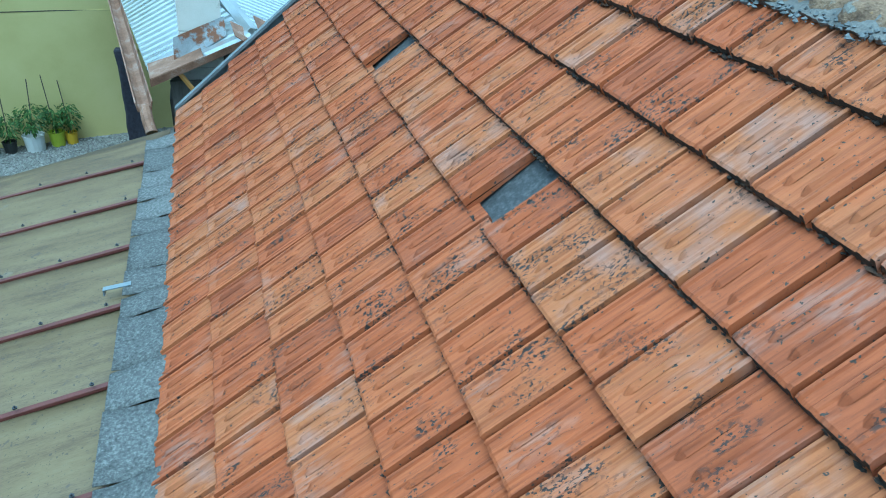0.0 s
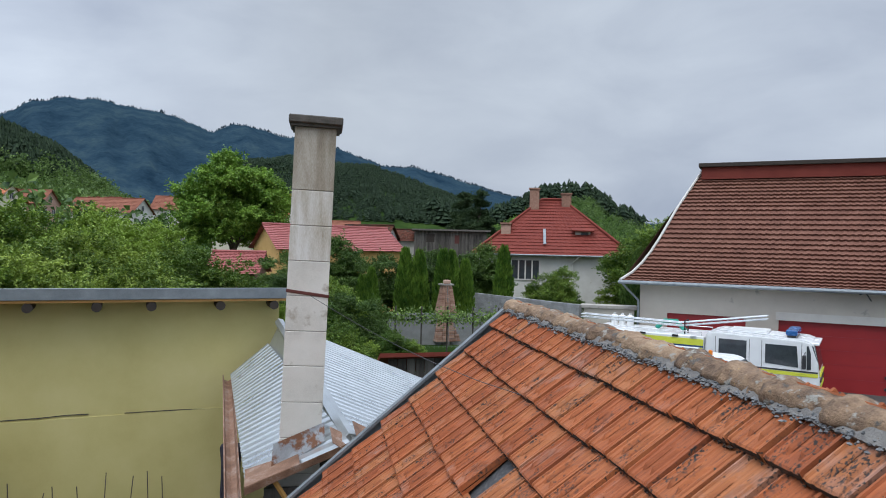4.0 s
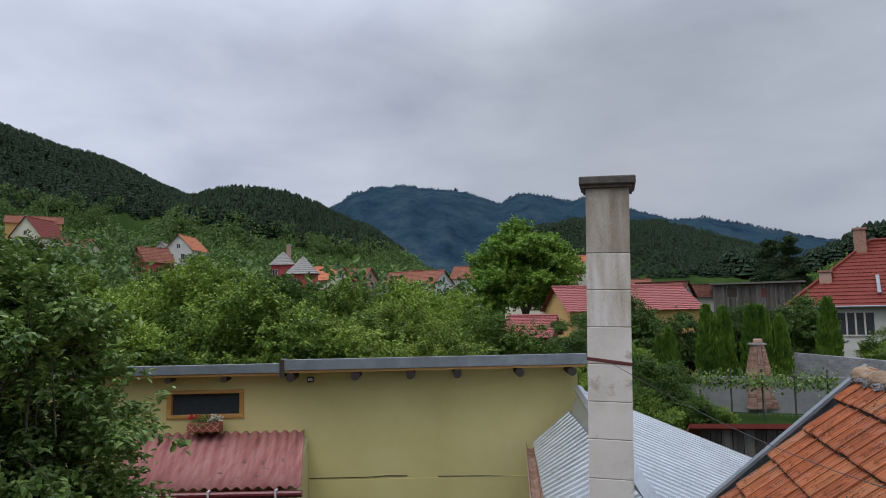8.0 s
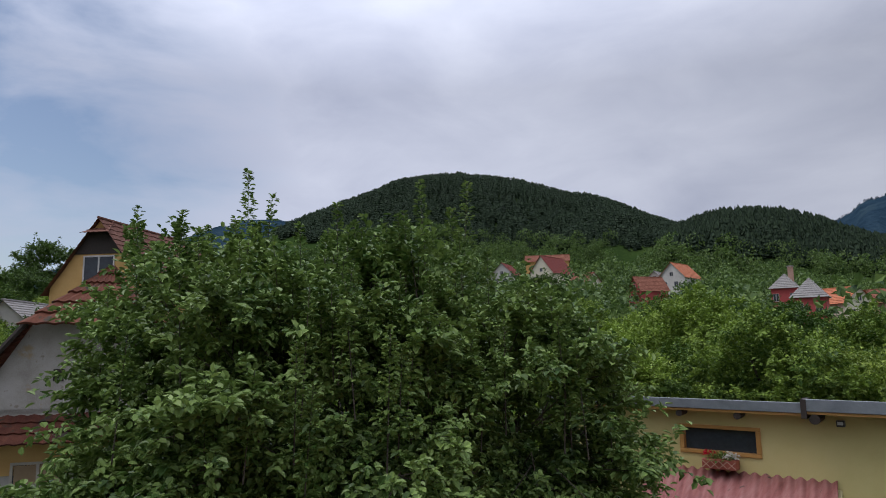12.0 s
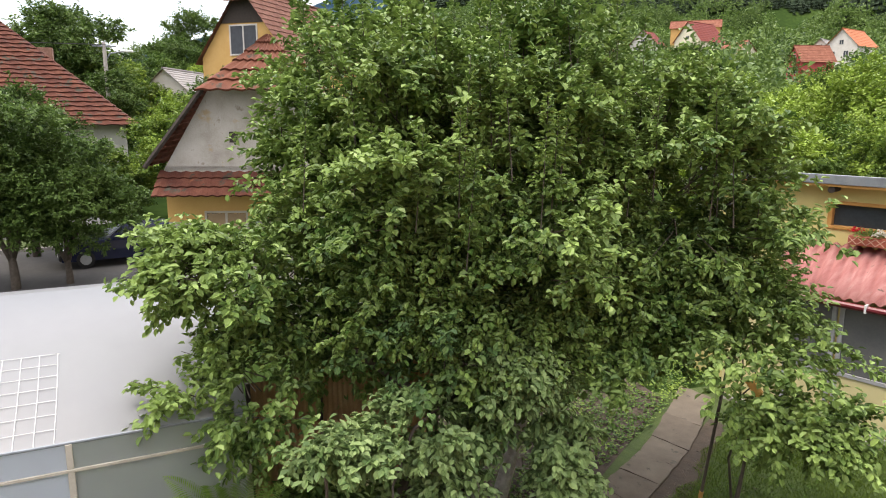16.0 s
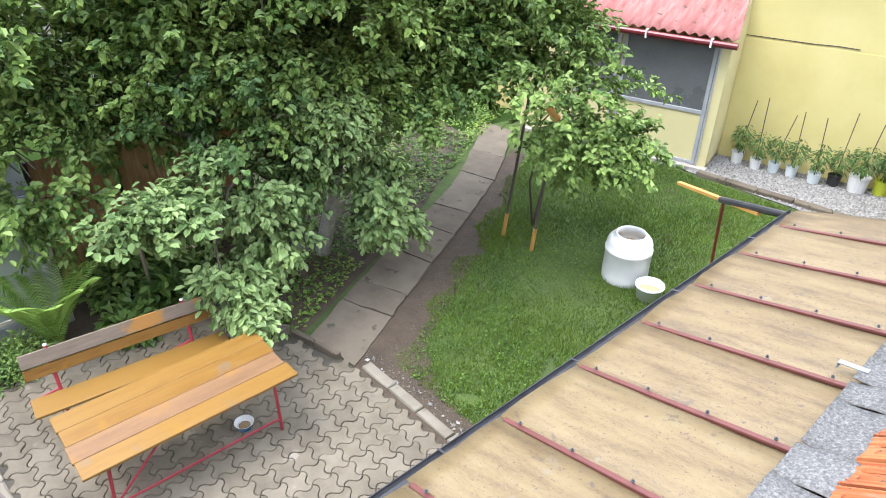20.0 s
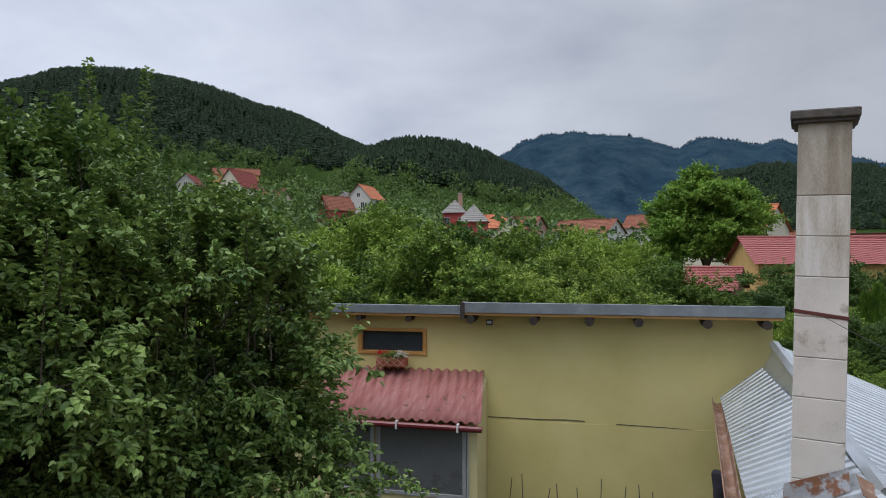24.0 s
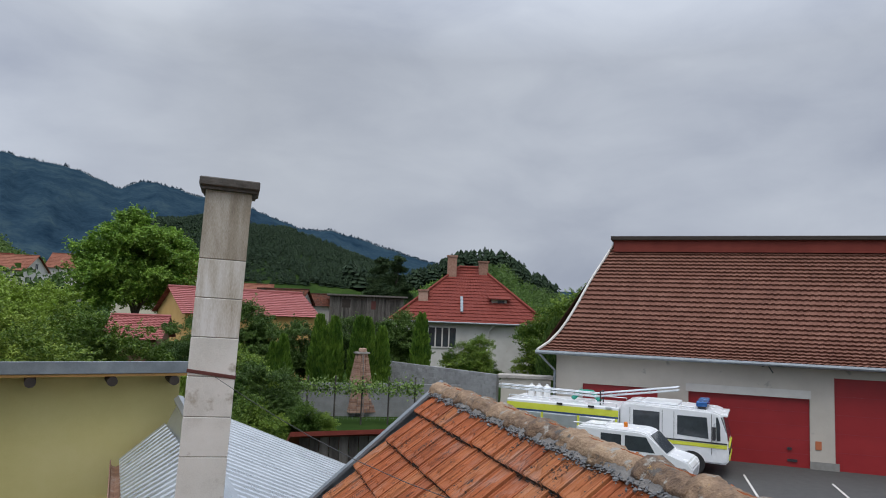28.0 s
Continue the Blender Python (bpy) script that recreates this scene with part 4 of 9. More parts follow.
poly(bm, [(-5.70, -0.95, 0.02), (-5.70, 0, 0.02), (-5.70, 0, 3.02), (-5.70, -0.95, 2.42)], (-0.12, 0, 0))
part("side_wall", bm, YELLOW_PALE, porch)
part("corner_post", box(B(), -5.89, -5.70, -0.953, -0.87, 0.02, 2.36), YELLOW_PALE, porch)
part("left_wall", box(B(), -9.5, -8.4, -0.95, -0.85, 0.1, 2.3), YELLOW_PALE, porch)
part("floor", box(B(), -9.5, -5.7, -0.9, 0, 0.0, 0.1), CONCRETE, porch)
part("sill", box(B(), -9.4, -5.66, -1.06, -0.9, 0.0, 0.09, 0.01), CONCRETE, porch, "grey concrete door sill")
GREY_PAINT = mat("grey_painted_metal", [(0.30, 0.31, 0.33), (0.42, 0.43, 0.45)], 0.5, 4, 50, 0.1, 0.002)
FROST = mat("dusty_glass", [(0.10, 0.105, 0.11), (0.17, 0.175, 0.18)], 0.3, 1.5, 30, 0.05, 0.001)
for u0, u1 in ((-7.55, -5.90), (-8.4, -7.6)):
    door = part("door", box(B(), u0 + 0.05, u1 - 0.05, -0.93, -0.90, 0.16, 1.06, 0.004), YELLOW_PALE, porch, "grey framed door with glass above and yellow panel below")
    for x0, x1, z0, z1 in ((u0, u0 + 0.07, 0.1, 2.3), (u1 - 0.07, u1, 0.1, 2.3), (u0 + 0.07, u1 - 0.07, 0.1, 0.16), (u0 + 0.07, u1 - 0.07, 1.04, 1.11), (u0 + 0.07, u1 - 0.07, 2.23, 2.3)):
        part("frame", box(B(), x0, x1, -0.95, -0.89, z0, z1, 0.005), GREY_PAINT, door)
    part("pane", box(B(), u0 + 0.06, u1 - 0.06, -0.925, -0.915, 1.10, 2.24), FROST, door)
    part("handle", box(B(), u0 + 0.02, u0 + 0.05, -0.99, -0.95, 1.05, 1.12, 0.004), ALU, door)
part("conduit", tube(B(), [(-5.87, -0.97, 0.1), (-5.87, -0.97, 2.3)], 0.018, 6), GREY_PAINT, porch)
MAROON = mat("maroon_gutter", [(0.10, 0.012, 0.018), (0.16, 0.02, 0.028)], 0.35, 5, 40, 0.05, 0.001)
part("gutter", tube(B(), [(-8.8, -1.16, 2.34), (-5.58, -1.16, 2.33)], 0.055, 10), MAROON, porch, "maroon plastic gutter")
for u in (-8.15, -7.1, -6.0):
    part("gutter_clip", box(B(), u - 0.015, u + 0.015, -1.225, -1.1, 2.27, 2.41), PLASTIC, porch)
# Flower box on the porch roof under the window.
fbox = thing("flower_box", "red plastic lattice flower box with red and white flowers", "planter")
fbox.matrix_world = WALL_M
part("box", box(B(), -7.81, -7.23, -0.24, -0.03, 3.19, 3.35, 0.01), mat("terracotta_plastic", [(0.28, 0.07, 0.045), (0.36, 0.10, 0.06)], 0.6), fbox)
bm = B()
for k in range(4):
    u = -7.80 + k * 0.143
    for a, b in ((0.10, 0.22), (0.22, 0.10)):
        tube(bm, [(u, -0.246, 3.11 + a), (u + 0.135, -0.246, 3.11 + b)], 0.007, 5)
part("lattice", bm, mat("pale_lattice", [(0.5, 0.3, 0.22), (0.6, 0.4, 0.3)], 0.7), fbox)
PETAL_RED = leaf_mat("red_petal", (0.42, 0.01, 0.02), (0.62, 0.03, 0.05))
PETAL_WHITE = leaf_mat("white_petal", (0.62, 0.62, 0.55), (0.82, 0.82, 0.76))
PETAL_PINK = leaf_mat("pink_petal", (0.52, 0.09, 0.20), (0.72, 0.28, 0.38))
PETAL_CREAM = leaf_mat("cream_petal", (0.62, 0.58, 0.30), (0.80, 0.78, 0.55))


def tuft(name, at, r, n, size, material, parent=None, seed=0, flat=0.7):
    """A loose clump of small leaves or petals."""
    g = np.random.default_rng(seed)
    d = rand_dirs(g, n)
    d[:, 2] = np.abs(d[:, 2]) * flat
    p = np.array(at) + d * r * g.uniform(0.3, 1.0, (n, 1))
    V, F = leaves(p, d + 0.5 * rand_dirs(g, n), rand_dirs(g, n) + np.array([0, 0, 1.2]), size * g.uniform(0.7, 1.3, n), size * 0.6 * g.uniform(0.7, 1.3, n))
    return mesh_ob(name, fast_mesh(name, V, F), material, parent)


tuft("foliage", (-7.52, -0.14, 3.33), 0.22, 160, 0.06, PLUM, fbox, 1)
tuft("red_flowers", (-7.71, -0.15, 3.41), 0.11, 60, 0.05, PETAL_RED, fbox, 2)
tuft("white_flowers", (-7.34, -0.15, 3.39), 0.13, 90, 0.05, PETAL_WHITE, fbox, 3)
# ---- metal shed roof behind the gable, and the chimney ----
shed = thing("shed", "tin-roofed shed with ribbed galvanised sheets and rusty edge", "shed")
A1, B1, C1, D1 = Vector((-1.50, 13.1, 2.86)), Vector((-0.66, 7.95, 2.62)), Vector((0.42, 7.85, 3.11)), Vector((-0.69, 13.1, 3.80))
E1, F1 = Vector((2.3, 13.1, 2.60)), Vector((2.9, 7.9, 2.1))


def ribbed(name, p00, p10, p11, p01, ribs, amp, material, label):
    """Sheet between four corners with ribs that run from the edge p00-p10 to the edge p01-p11."""
    n = ribs * 5
    V, F = [], []
    nn = (p10 - p00).cross(p01 - p00).normalized()
    if nn.z < 0:
        nn = -nn
    for j in range(4):
        t = j / 3
        for i in range(n + 1):
            s = i / n
            p = (p00.lerp(p10, s)).lerp(p01.lerp(p11, s), t)
            V.append(p + nn * (amp if i % 5 else 0))
    for j in range(3):
        for i in range(n):
            a = j * (n + 1) + i
            F.append((a, a + 1, a + n + 2, a + n + 1))
    return mesh_ob(name, fast_mesh(name, V, F), material, shed, label)


D2 = Vector((-0.86, 13.10, 3.42))
ribbed("roof_slope", A1, B1, C1, D2, 30, 0.05, ZINC, "ribbed galvanised roofing sheet")
ribbed("roof_slope", D1, C1, F1, E1, 30, 0.05, ZINC, "ribbed galvanised roofing sheet")
bm = B()
box(bm, -0.55, 2.2, 8.3, 13.0, 0, 2.3)
part("wall", bm, OLD_BOARDS, shed)
part("gable_boarding", box(B(), -0.5, 0.6, 7.98, 8.03, 1.3, 2.6), OLD_BOARDS, shed)
bm = B()
poly(bm, [B1 + Vector((-0.03, -0.12, 0.045)), B1.lerp(C1, 0.5) + Vector((0.0, -0.12, 0.05)), B1.lerp(C1, 0.5) + Vector((-0.03, 0.22, 0.07)), B1 + Vector((-0.08, 0.40, 0.065))], (0, 0, 0.012))
poly(bm, [B1 + Vector((-0.03, -0.13, 0.05)), C1 + Vector((0.0, -0.11, 0.05)), C1 + Vector((0.0, -0.10, -0.03)), B1 + Vector((-0.03, -0.12, -0.03))], (0, -0.01, 0))
part("rusty_edge", bm, RUSTY, shed, "rusted roof edge sheet")
bm = B()
poly(bm, [(-0.44, 8.06, 2.74), (0.14, 8.05, 3.08), (0.13, 8.125, 3.27), (-0.42, 8.125, 3.04)], (0, 0.012, 0))
part("flashing", bm, ZINC_RUST, shed, "bent zinc chimney flashing")
bm = B()
for q, (px, pz) in enumerate(((-0.20, 0.02), (0.05, 0.08), (0.22, 0.0))):
    poly(bm, [C1 + Vector((px, -0.12 - 0.03 * q, pz + 0.02)), C1 + Vector((px + 0.24, -0.15, pz - 0.13)), C1 + Vector((px + 0.2, 0.22, pz - 0.02)), C1 + Vector((px - 0.03, 0.25, pz + 0.09))], (0, 0, 0.01))
part("patch_sheet", bm, RUSTY, shed, "crumpled rusty patch sheet")
part("step_flashing", poly(B(), [D2, C1, D1], (0.01, 0, 0)), ZINC, shed, "zinc upstand between the two slopes")
# ridge capping
part("ridge_cap", tube(B(), [C1 + Vector((0, 0.1, 0.0)), D1 + Vector((0, 0, 0.02))], 0.085, 6), ZINC, shed)
# brace under the edge
part("brace", tube(B(), [(-0.38, 7.86, 2.72), (-0.16, 7.9, 2.36)], 0.03, 6), FRAME_WOOD, shed)
# its old box gutter, rusted, ending in a grey spout over the lean-to
bm = B()
ga, gb = Vector((-1.56, 13.0, 2.80)), Vector((-0.76, 7.55, 2.42))
gd, gs = (gb - ga), Vector((1, 0.147, 0)).normalized()
prof = [(-0.09, 0.10), (-0.07, 0.0), (0.0, -0.03), (0.07, 0.0), (0.09, 0.10), (0.075, 0.10), (0.058, 0.012), (0, -0.015), (-0.058, 0.012), (-0.075, 0.10)]
ra = [bm.verts.new(ga + gs * x + Vector((0, 0, z))) for x, z in prof]
rb = [bm.verts.new(gb + gs * x + Vector((0, 0, z))) for x, z in prof]
for k in range(len(prof)):
    j = (k + 1) % len(prof)
    bm.faces.new((ra[k], ra[j], rb[j], rb[k]))
bm.faces.new(ra)
bm.faces.new(rb[::-1])
part("gutter", bm, RUSTY, shed, "rusty old gutter")
part("spout", tube(B(), [gb + Vector((0.0, 0.05, 0.02)), gb + Vector((0.03, -0.16, -0.06)), gb + Vector((0.06, -0.25, -0.15))], 0.06, 10), RUSTY, shed, "rusty bent spout")
# dark insulation roll standing by the wall end
roll = thing("insulation_sheet", "dark wrinkled insulation sheet against the wall corner", "sheet")
bm = B()
box(bm, -1.62, -1.28, 12.75, 12.95, 0.03, 1.7, 0.03)
bmesh.ops.subdivide_edges(bm, edges=list(bm.edges), cuts=5, use_grid_fill=True)
for vv in bm.verts:
    vv.co += Vector((noise.noise(vv.co * 6), noise.noise(vv.co * 6 + Vector((5, 0, 0))), 0)) * 0.05
part("sheet", bm, mat("dark_wool", [(0.02, 0.02, 0.03), (0.06, 0.055, 0.08)], 1.0, 12, 60, 1.0, 0.03), roll)
chimney = thing("chimney", "tall chimney clad in white panels with stained top", "chimney", (0, 0, 0))
chimney.matrix_world = pose(-0.215, 8.385, 0, 0, 1.55, 0)
SOOT = mat("sooty_panel", [(0.15, 0.12, 0.09), (0.30, 0.26, 0.20), (0.48, 0.44, 0.38), (0.62, 0.60, 0.56)], 0.85, 1.6, 60, 0.4, 0.003, stretch=(3.2, 3.2, 0.5))
STREAKED = mat("rain_streaked_panel", [(0.25, 0.20, 0.14), (0.46, 0.42, 0.35), (0.64, 0.62, 0.58), (0.70, 0.69, 0.67)], 0.8, 2.0, 60, 0.3, 0.003, stretch=(3.5, 3.5, 0.45))
JOINT = mat("panel_joint", [(0.24, 0.23, 0.21), (0.40, 0.38, 0.35)], 0.95, 12, 60, 0.5, 0.003)
zs = [1.6, 2.3, 2.7, 3.10, 3.495, 3.90, 4.29, 4.685, 5.075, 5.47, 5.865, 6.57]
for z0, z1 in zip(zs, zs[1:]):
    part("panel", box(B(), -0.229, 0.229, -0.229, 0.229, z0, z1 - 0.007, 0.005), SOOT if z0 > 5.8 else STREAKED if z0 > 5.0 else WHITE_PANEL, chimney)
part("core", box(B(), -0.220, 0.220, -0.220, 0.220, 1.6, 6.58), JOINT, chimney)
for z in (4.71,):
    part("strap", box(B(), -0.238, 0.238, -0.238, 0.238, -0.018, 0.018, 0.004, Matrix.Translation((0, 0, z)) @ Matrix.Rotation(radians(6.5), 4, "Y")), RED_PAINT, chimney, "red steel strap")
bm = B()
box(bm, -0.298, 0.298, -0.30, 0.30, 6.60, 6.69, 0.012)
box(bm, -0.27, 0.27, -0.27, 0.27, 6.57, 6.60)
part("cap", bm, mat("dark_mossy_concrete", [(0.05, 0.045, 0.04), (0.14, 0.125, 0.11)], 1.0, 14, 70, 1.0, 0.015), chimney, "dark rough concrete cap slab")
cable = thing("cable", "thin black cable stretched across the roof", "cable")
pts = [Vector((-0.05, 8.14, 4.68)).lerp(Vector((3.2, 2.0, 4.55)), k / 12) - Vector((0, 0, 0.42 * math.sin(math.pi * k / 12))) for k in range(13)]
part("wire", tube(B(), pts, 0.0032, 5), BLACK_METAL, cable)


# Felt strip between tiles and lean-to, ridge tiles and verge flashing.
rng = random.Random(21)
y = HOUSE_Y1 - 0.65
while y > HOUSE_Y0:
    w = rng.choice([0.24, 0.3, 0.34, 0.5])
    V, F = [], []
    x_out = -0.70 + rng.uniform(-0.015, 0.015)
    for i in range(6):
        for j in range(4):
            s, t = i / 5, j / 3
            x = x_out + (-0.36 - x_out) * s
            z = 2.405 + 0.2 * (x + 0.70) + 0.02 + 0.012 * math.sin(9 * y + 5 * s) + (rng.uniform(0.0, 0.012) if i == 0 else 0)
            V.append((x, y - w * t + 0.02 * (1 - s) * (t - 0.5) + (0.012 if t == 1 else 0), z + 0.012 * (1 - t)))
    for i in range(5):
        for j in range(3):
            a = i * 4 + j
            F.append((a, a + 1, a + 5, a + 4))
    ob = mesh_ob("felt_strip", fast_mesh("felt_strip", V, F, True), FELT, house)
    ob.modifiers.new("thick", "SOLIDIFY").thickness = 0.006
    y -= w * 0.97
# Ridge: heavy half-round tiles bedded in mortar, each a little different.
y = HOUSE_Y1 + 0.03
k = 0
while y > HOUSE_Y0:
    L = rng.uniform(0.36, 0.42)
    V, F = [], []
    yaw, rise = rng.uniform(-0.04, 0.04), rng.uniform(-0.016, 0.016)
    for i in range(15):
        t = i / 14
        r = 0.079 + (0.015 if i < 3 else 0.0) - 0.006 * t + rng.uniform(-0.003, 0.003)
        for j in range(17):
            a = math.pi * (j / 16) * 1.12 - 0.06 * math.pi
            n3 = noise.noise((k * 3.1 + t * 3, j * 0.6, 2.0)) * 0.014 + noise.noise((k * 3.1 + t * 13, j * 1.4, 7.0)) * 0.012 + noise.noise((k * 3.1 + t * 23, j * 2.1, 3.0)) * 0.006
            V.append((RIDGE_X + (r + n3) * 1.3 * math.cos(a) + yaw * (t - 0.5), y - L * t * 1.08, RIDGE_Z - 0.058 + rise * 0.5 + (r + 0.004 + 0.6 * n3) * math.sin(a)))
    for i in range(14):
        for j in range(16):
            a = i * 17 + j
            F.append((a, a + 1, a + 18, a + 17))
    ob = mesh_ob("ridge_tile", fast_mesh("ridge_tile", V, F, True), RIDGE, house, "weathered brown ridge tile")
    ob.modifiers.new("thick", "SOLIDIFY").thickness = 0.018
    y -= L
    k += 1
V, F = [], []
ys = np.arange(HOUSE_Y0, HOUSE_Y1, 0.016)
for i, yy in enumerate(ys):
    for j in range(5):
        lump = noise.noise((yy * 9, j * 0.9, 5)) * 0.03 + noise.noise((yy * 31, j, 1)) * 0.02
        dx = -0.122 + 0.014 * j + (0.45 * lump if j == 0 else 0.2 * lump)
        V.append((RIDGE_X + dx, yy, RIDGE_Z + dx * 0.88 + 0.030 + 0.004 * j + 0.25 * lump))
for i in range(len(ys) - 1):
    for j in range(4):
        a = i * 5 + j
        F.append((a, a + 1, a + 6, a + 5))
ob = mesh_ob("mortar_bed", fast_mesh("mortar_bed", V, F), MORTAR, house, "grey crumbling mortar under the ridge")
ob.modifiers.new("thick", "SOLIDIFY").thickness = 0.02


def crumbs(centre, r, g, flat=0.8):
    """Rough little lumps, one at each centre."""
    n = len(centre)
    octa = np.array([(1, 0, 0), (0, 1, 0), (-1, 0, 0), (0, -1, 0), (0, 0, flat), (0, 0, -flat)])
    V = octa[None] * (g.uniform(0.6, 1.4, (n, 1, 3)) + g.uniform(-0.25, 0.25, (n, 6, 3))) * r[:, None, None] + centre[:, None, :]
    f = np.array([(0, 1, 4), (1, 2, 4), (2, 3, 4), (3, 0, 4), (1, 0, 5), (2, 1, 5), (3, 2, 5), (0, 3, 5)])
    return V.reshape(-1, 3), (f[None] + 6 * np.arange(n)[:, None, None]).reshape(-1, 3)


g = np.random.default_rng(31)
n = 1600
yy = g.uniform(HOUSE_Y0, HOUSE_Y1, n)
dx = -0.125 + g.normal(0, 0.014, n) + 0.02 * np.array([noise.noise((q * 7, 2, 9)) for q in yy])
V, F = crumbs(np.stack([RIDGE_X + dx, yy, RIDGE_Z + dx * 0.88 + 0.036], 1), g.uniform(0.004, 0.014, n), g)
tagged(mesh_ob("mortar_grit", fast_mesh("mortar_grit", V, F), MORTAR_GREY, house), "crumbs of blue-grey mortar under the ridge tiles", kind="stuff")
bm = B()
p0, p1 = Vector((EAVE_X - 0.02, HOUSE_Y1 - 0.015, EAVE_Z + 0.01)), Vector((RIDGE_X, HOUSE_Y1 - 0.015, RIDGE_Z + 0.02))
poly(bm, [p0, p0 + Vector((0, 0.09, 0.0)), p1 + Vector((0, 0.09, 0.0)), p1], (0, 0, 0.035))
poly(bm, [p0 + Vector((0, 0.09, 0.03)), p1 + Vector((0, 0.09, 0.03)), p1 + Vector((0, 0.09, -0.16)), p0 + Vector((0, 0.09, -0.16))], (0, 0.004, 0))
part("verge_flashing", bm, GREY_METAL, house, "grey sheet-metal verge flashing")


# ---- garden ----
def strip(pts, z, name, material, label, cat, n=0):
    bm = B()
    poly(bm, [(x, y, z) for x, y in pts])
    return tagged(part(name, bm, material), label, cat, kind="structure")


strip([(-8.6, -5), (-1.6, -5), (-1.6, 11.2), (-9.3, 11.0), (-9.6, 9.3), (-6.3, 3.4), (-8.6, 3.0)], 0.012, "lawn", GRASS_GROUND, "trodden green lawn with bare patches", "lawn")
strip([(-9.4, 0.9), (-7.45, 0.9), (-7.4, 3.1), (-6.0, 3.3), (-7.3, 6.1), (-9.2, 9.2), (-11, 9.5), (-12, 3)], 0.02, "flower_bed", SOIL, "dark bare garden soil under the tree", "soil")
strip([(-8.2, -4.6), (-6.95, -4.6), (-7.05, 0.0), (-7.3, 0.9), (-8.2, 0.9)], 0.022, "flower_bed", SOIL, "dark soil of the flower border", "soil")
strip([(-5.1, 3.42), (-3.4, 3.5), (-3.3, 3.75), (-4.3, 3.9), (-4.9, 4.3), (-6.1, 6.6), (-7.9, 9.4), (-8.25, 9.4), (-6.5, 6.0), (-5.4, 4.0)], 0.024, "soil_edge", SOIL, "bare soil along the path", "soil")
strip([(-5.1, 3.34), (-1.75, 3.34), (-1.75, 3.66), (-5.1, 3.66)], 0.0225, "soil_edge", SOIL, "bare soil and grit beside the paving kerb", "soil")
strip([(-7.5, -0.2), (-3.6, -0.2), (-3.6, 0.03), (-7.5, 0.03)], 0.0225, "soil_edge", SOIL, "bare soil under the border stones", "soil")

# Paving: wavy interlocking stones with open joints.
PX, PY = 0.212, 0.206
PAVE_X0, PAVE_Y0 = -7.38, 0.06
strip([(-7.45, 0.0), (-1.7, 0.0), (-1.7, 3.36), (-5.2, 3.36), (-6.2, 3.1), (-7.45, 2.95)], 0.026, "paving_bed", mat("joint_sand", [(0.030, 0.026, 0.019), (0.068, 0.058, 0.044)], 1.0, 9, 60, 0.8, 0.01), "dark sandy joints of the paving", "paving")


def paver_mesh():
    """A stone with four S-shaped sides that turn like a pinwheel."""
    n, a, gap = 12, 0.033, 0.0035

    def wave(s):
        w = math.sin(2 * math.pi * s)
        return a * math.copysign(abs(w) ** 0.75, w)

    pts = [Vector((k / n * PX, wave(k / n))) for k in range(n)]
    pts += [Vector((PX - wave(k / n), k / n * PY)) for k in range(n)]
    pts += [Vector(((1 - k / n) * PX, PY + wave(1 - k / n))) for k in range(n)]
    pts += [Vector((-wave(1 - k / n), (1 - k / n) * PY)) for k in range(n)]
    m = len(pts)

    def inset(d):
        out = []
        for k in range(m):
            t = (pts[(k + 1) % m] - pts[k - 1]).normalized()
            out.append(pts[k] + Vector((-t.y, t.x)) * d)
        return out

    V = [(p.x, p.y, 0.0) for p in inset(gap)] + [(p.x, p.y, 0.022) for p in inset(gap)] + [(p.x, p.y, 0.027) for p in inset(gap + 0.0045)] + [(PX / 2, PY / 2, 0.027)]
    F = []
    for k in range(m):
        j = (k + 1) % m
        F += [(k, j, m + j, m + k), (m + k, m + j, 2 * m + j, 2 * m + k), (2 * m + k, 2 * m + j, 3 * m)]
    return V, F


PAVERS = []
rng = random.Random(31)
for i in range(27):
    for j in range(16):
        x, y = PAVE_X0 + i * PX, PAVE_Y0 + j * PY
        if y + PY > 3.38 or (x < -5.3 and y + PY > 3.02 + max(0, (x + 6.4)) * 0.35):
            continue
        PAVERS.append(Matrix.Translation((x, y, 0.024 + rng.uniform(-0.004, 0.004))) @ Matrix.Rotation(rng.uniform(-0.015, 0.015), 4, "X") @ Matrix.Rotation(rng.uniform(-0.015, 0.015), 4, "Y"))
paving = thing("paving", "patio of grey wavy interlocking concrete pavers", "paving", kind="structure")

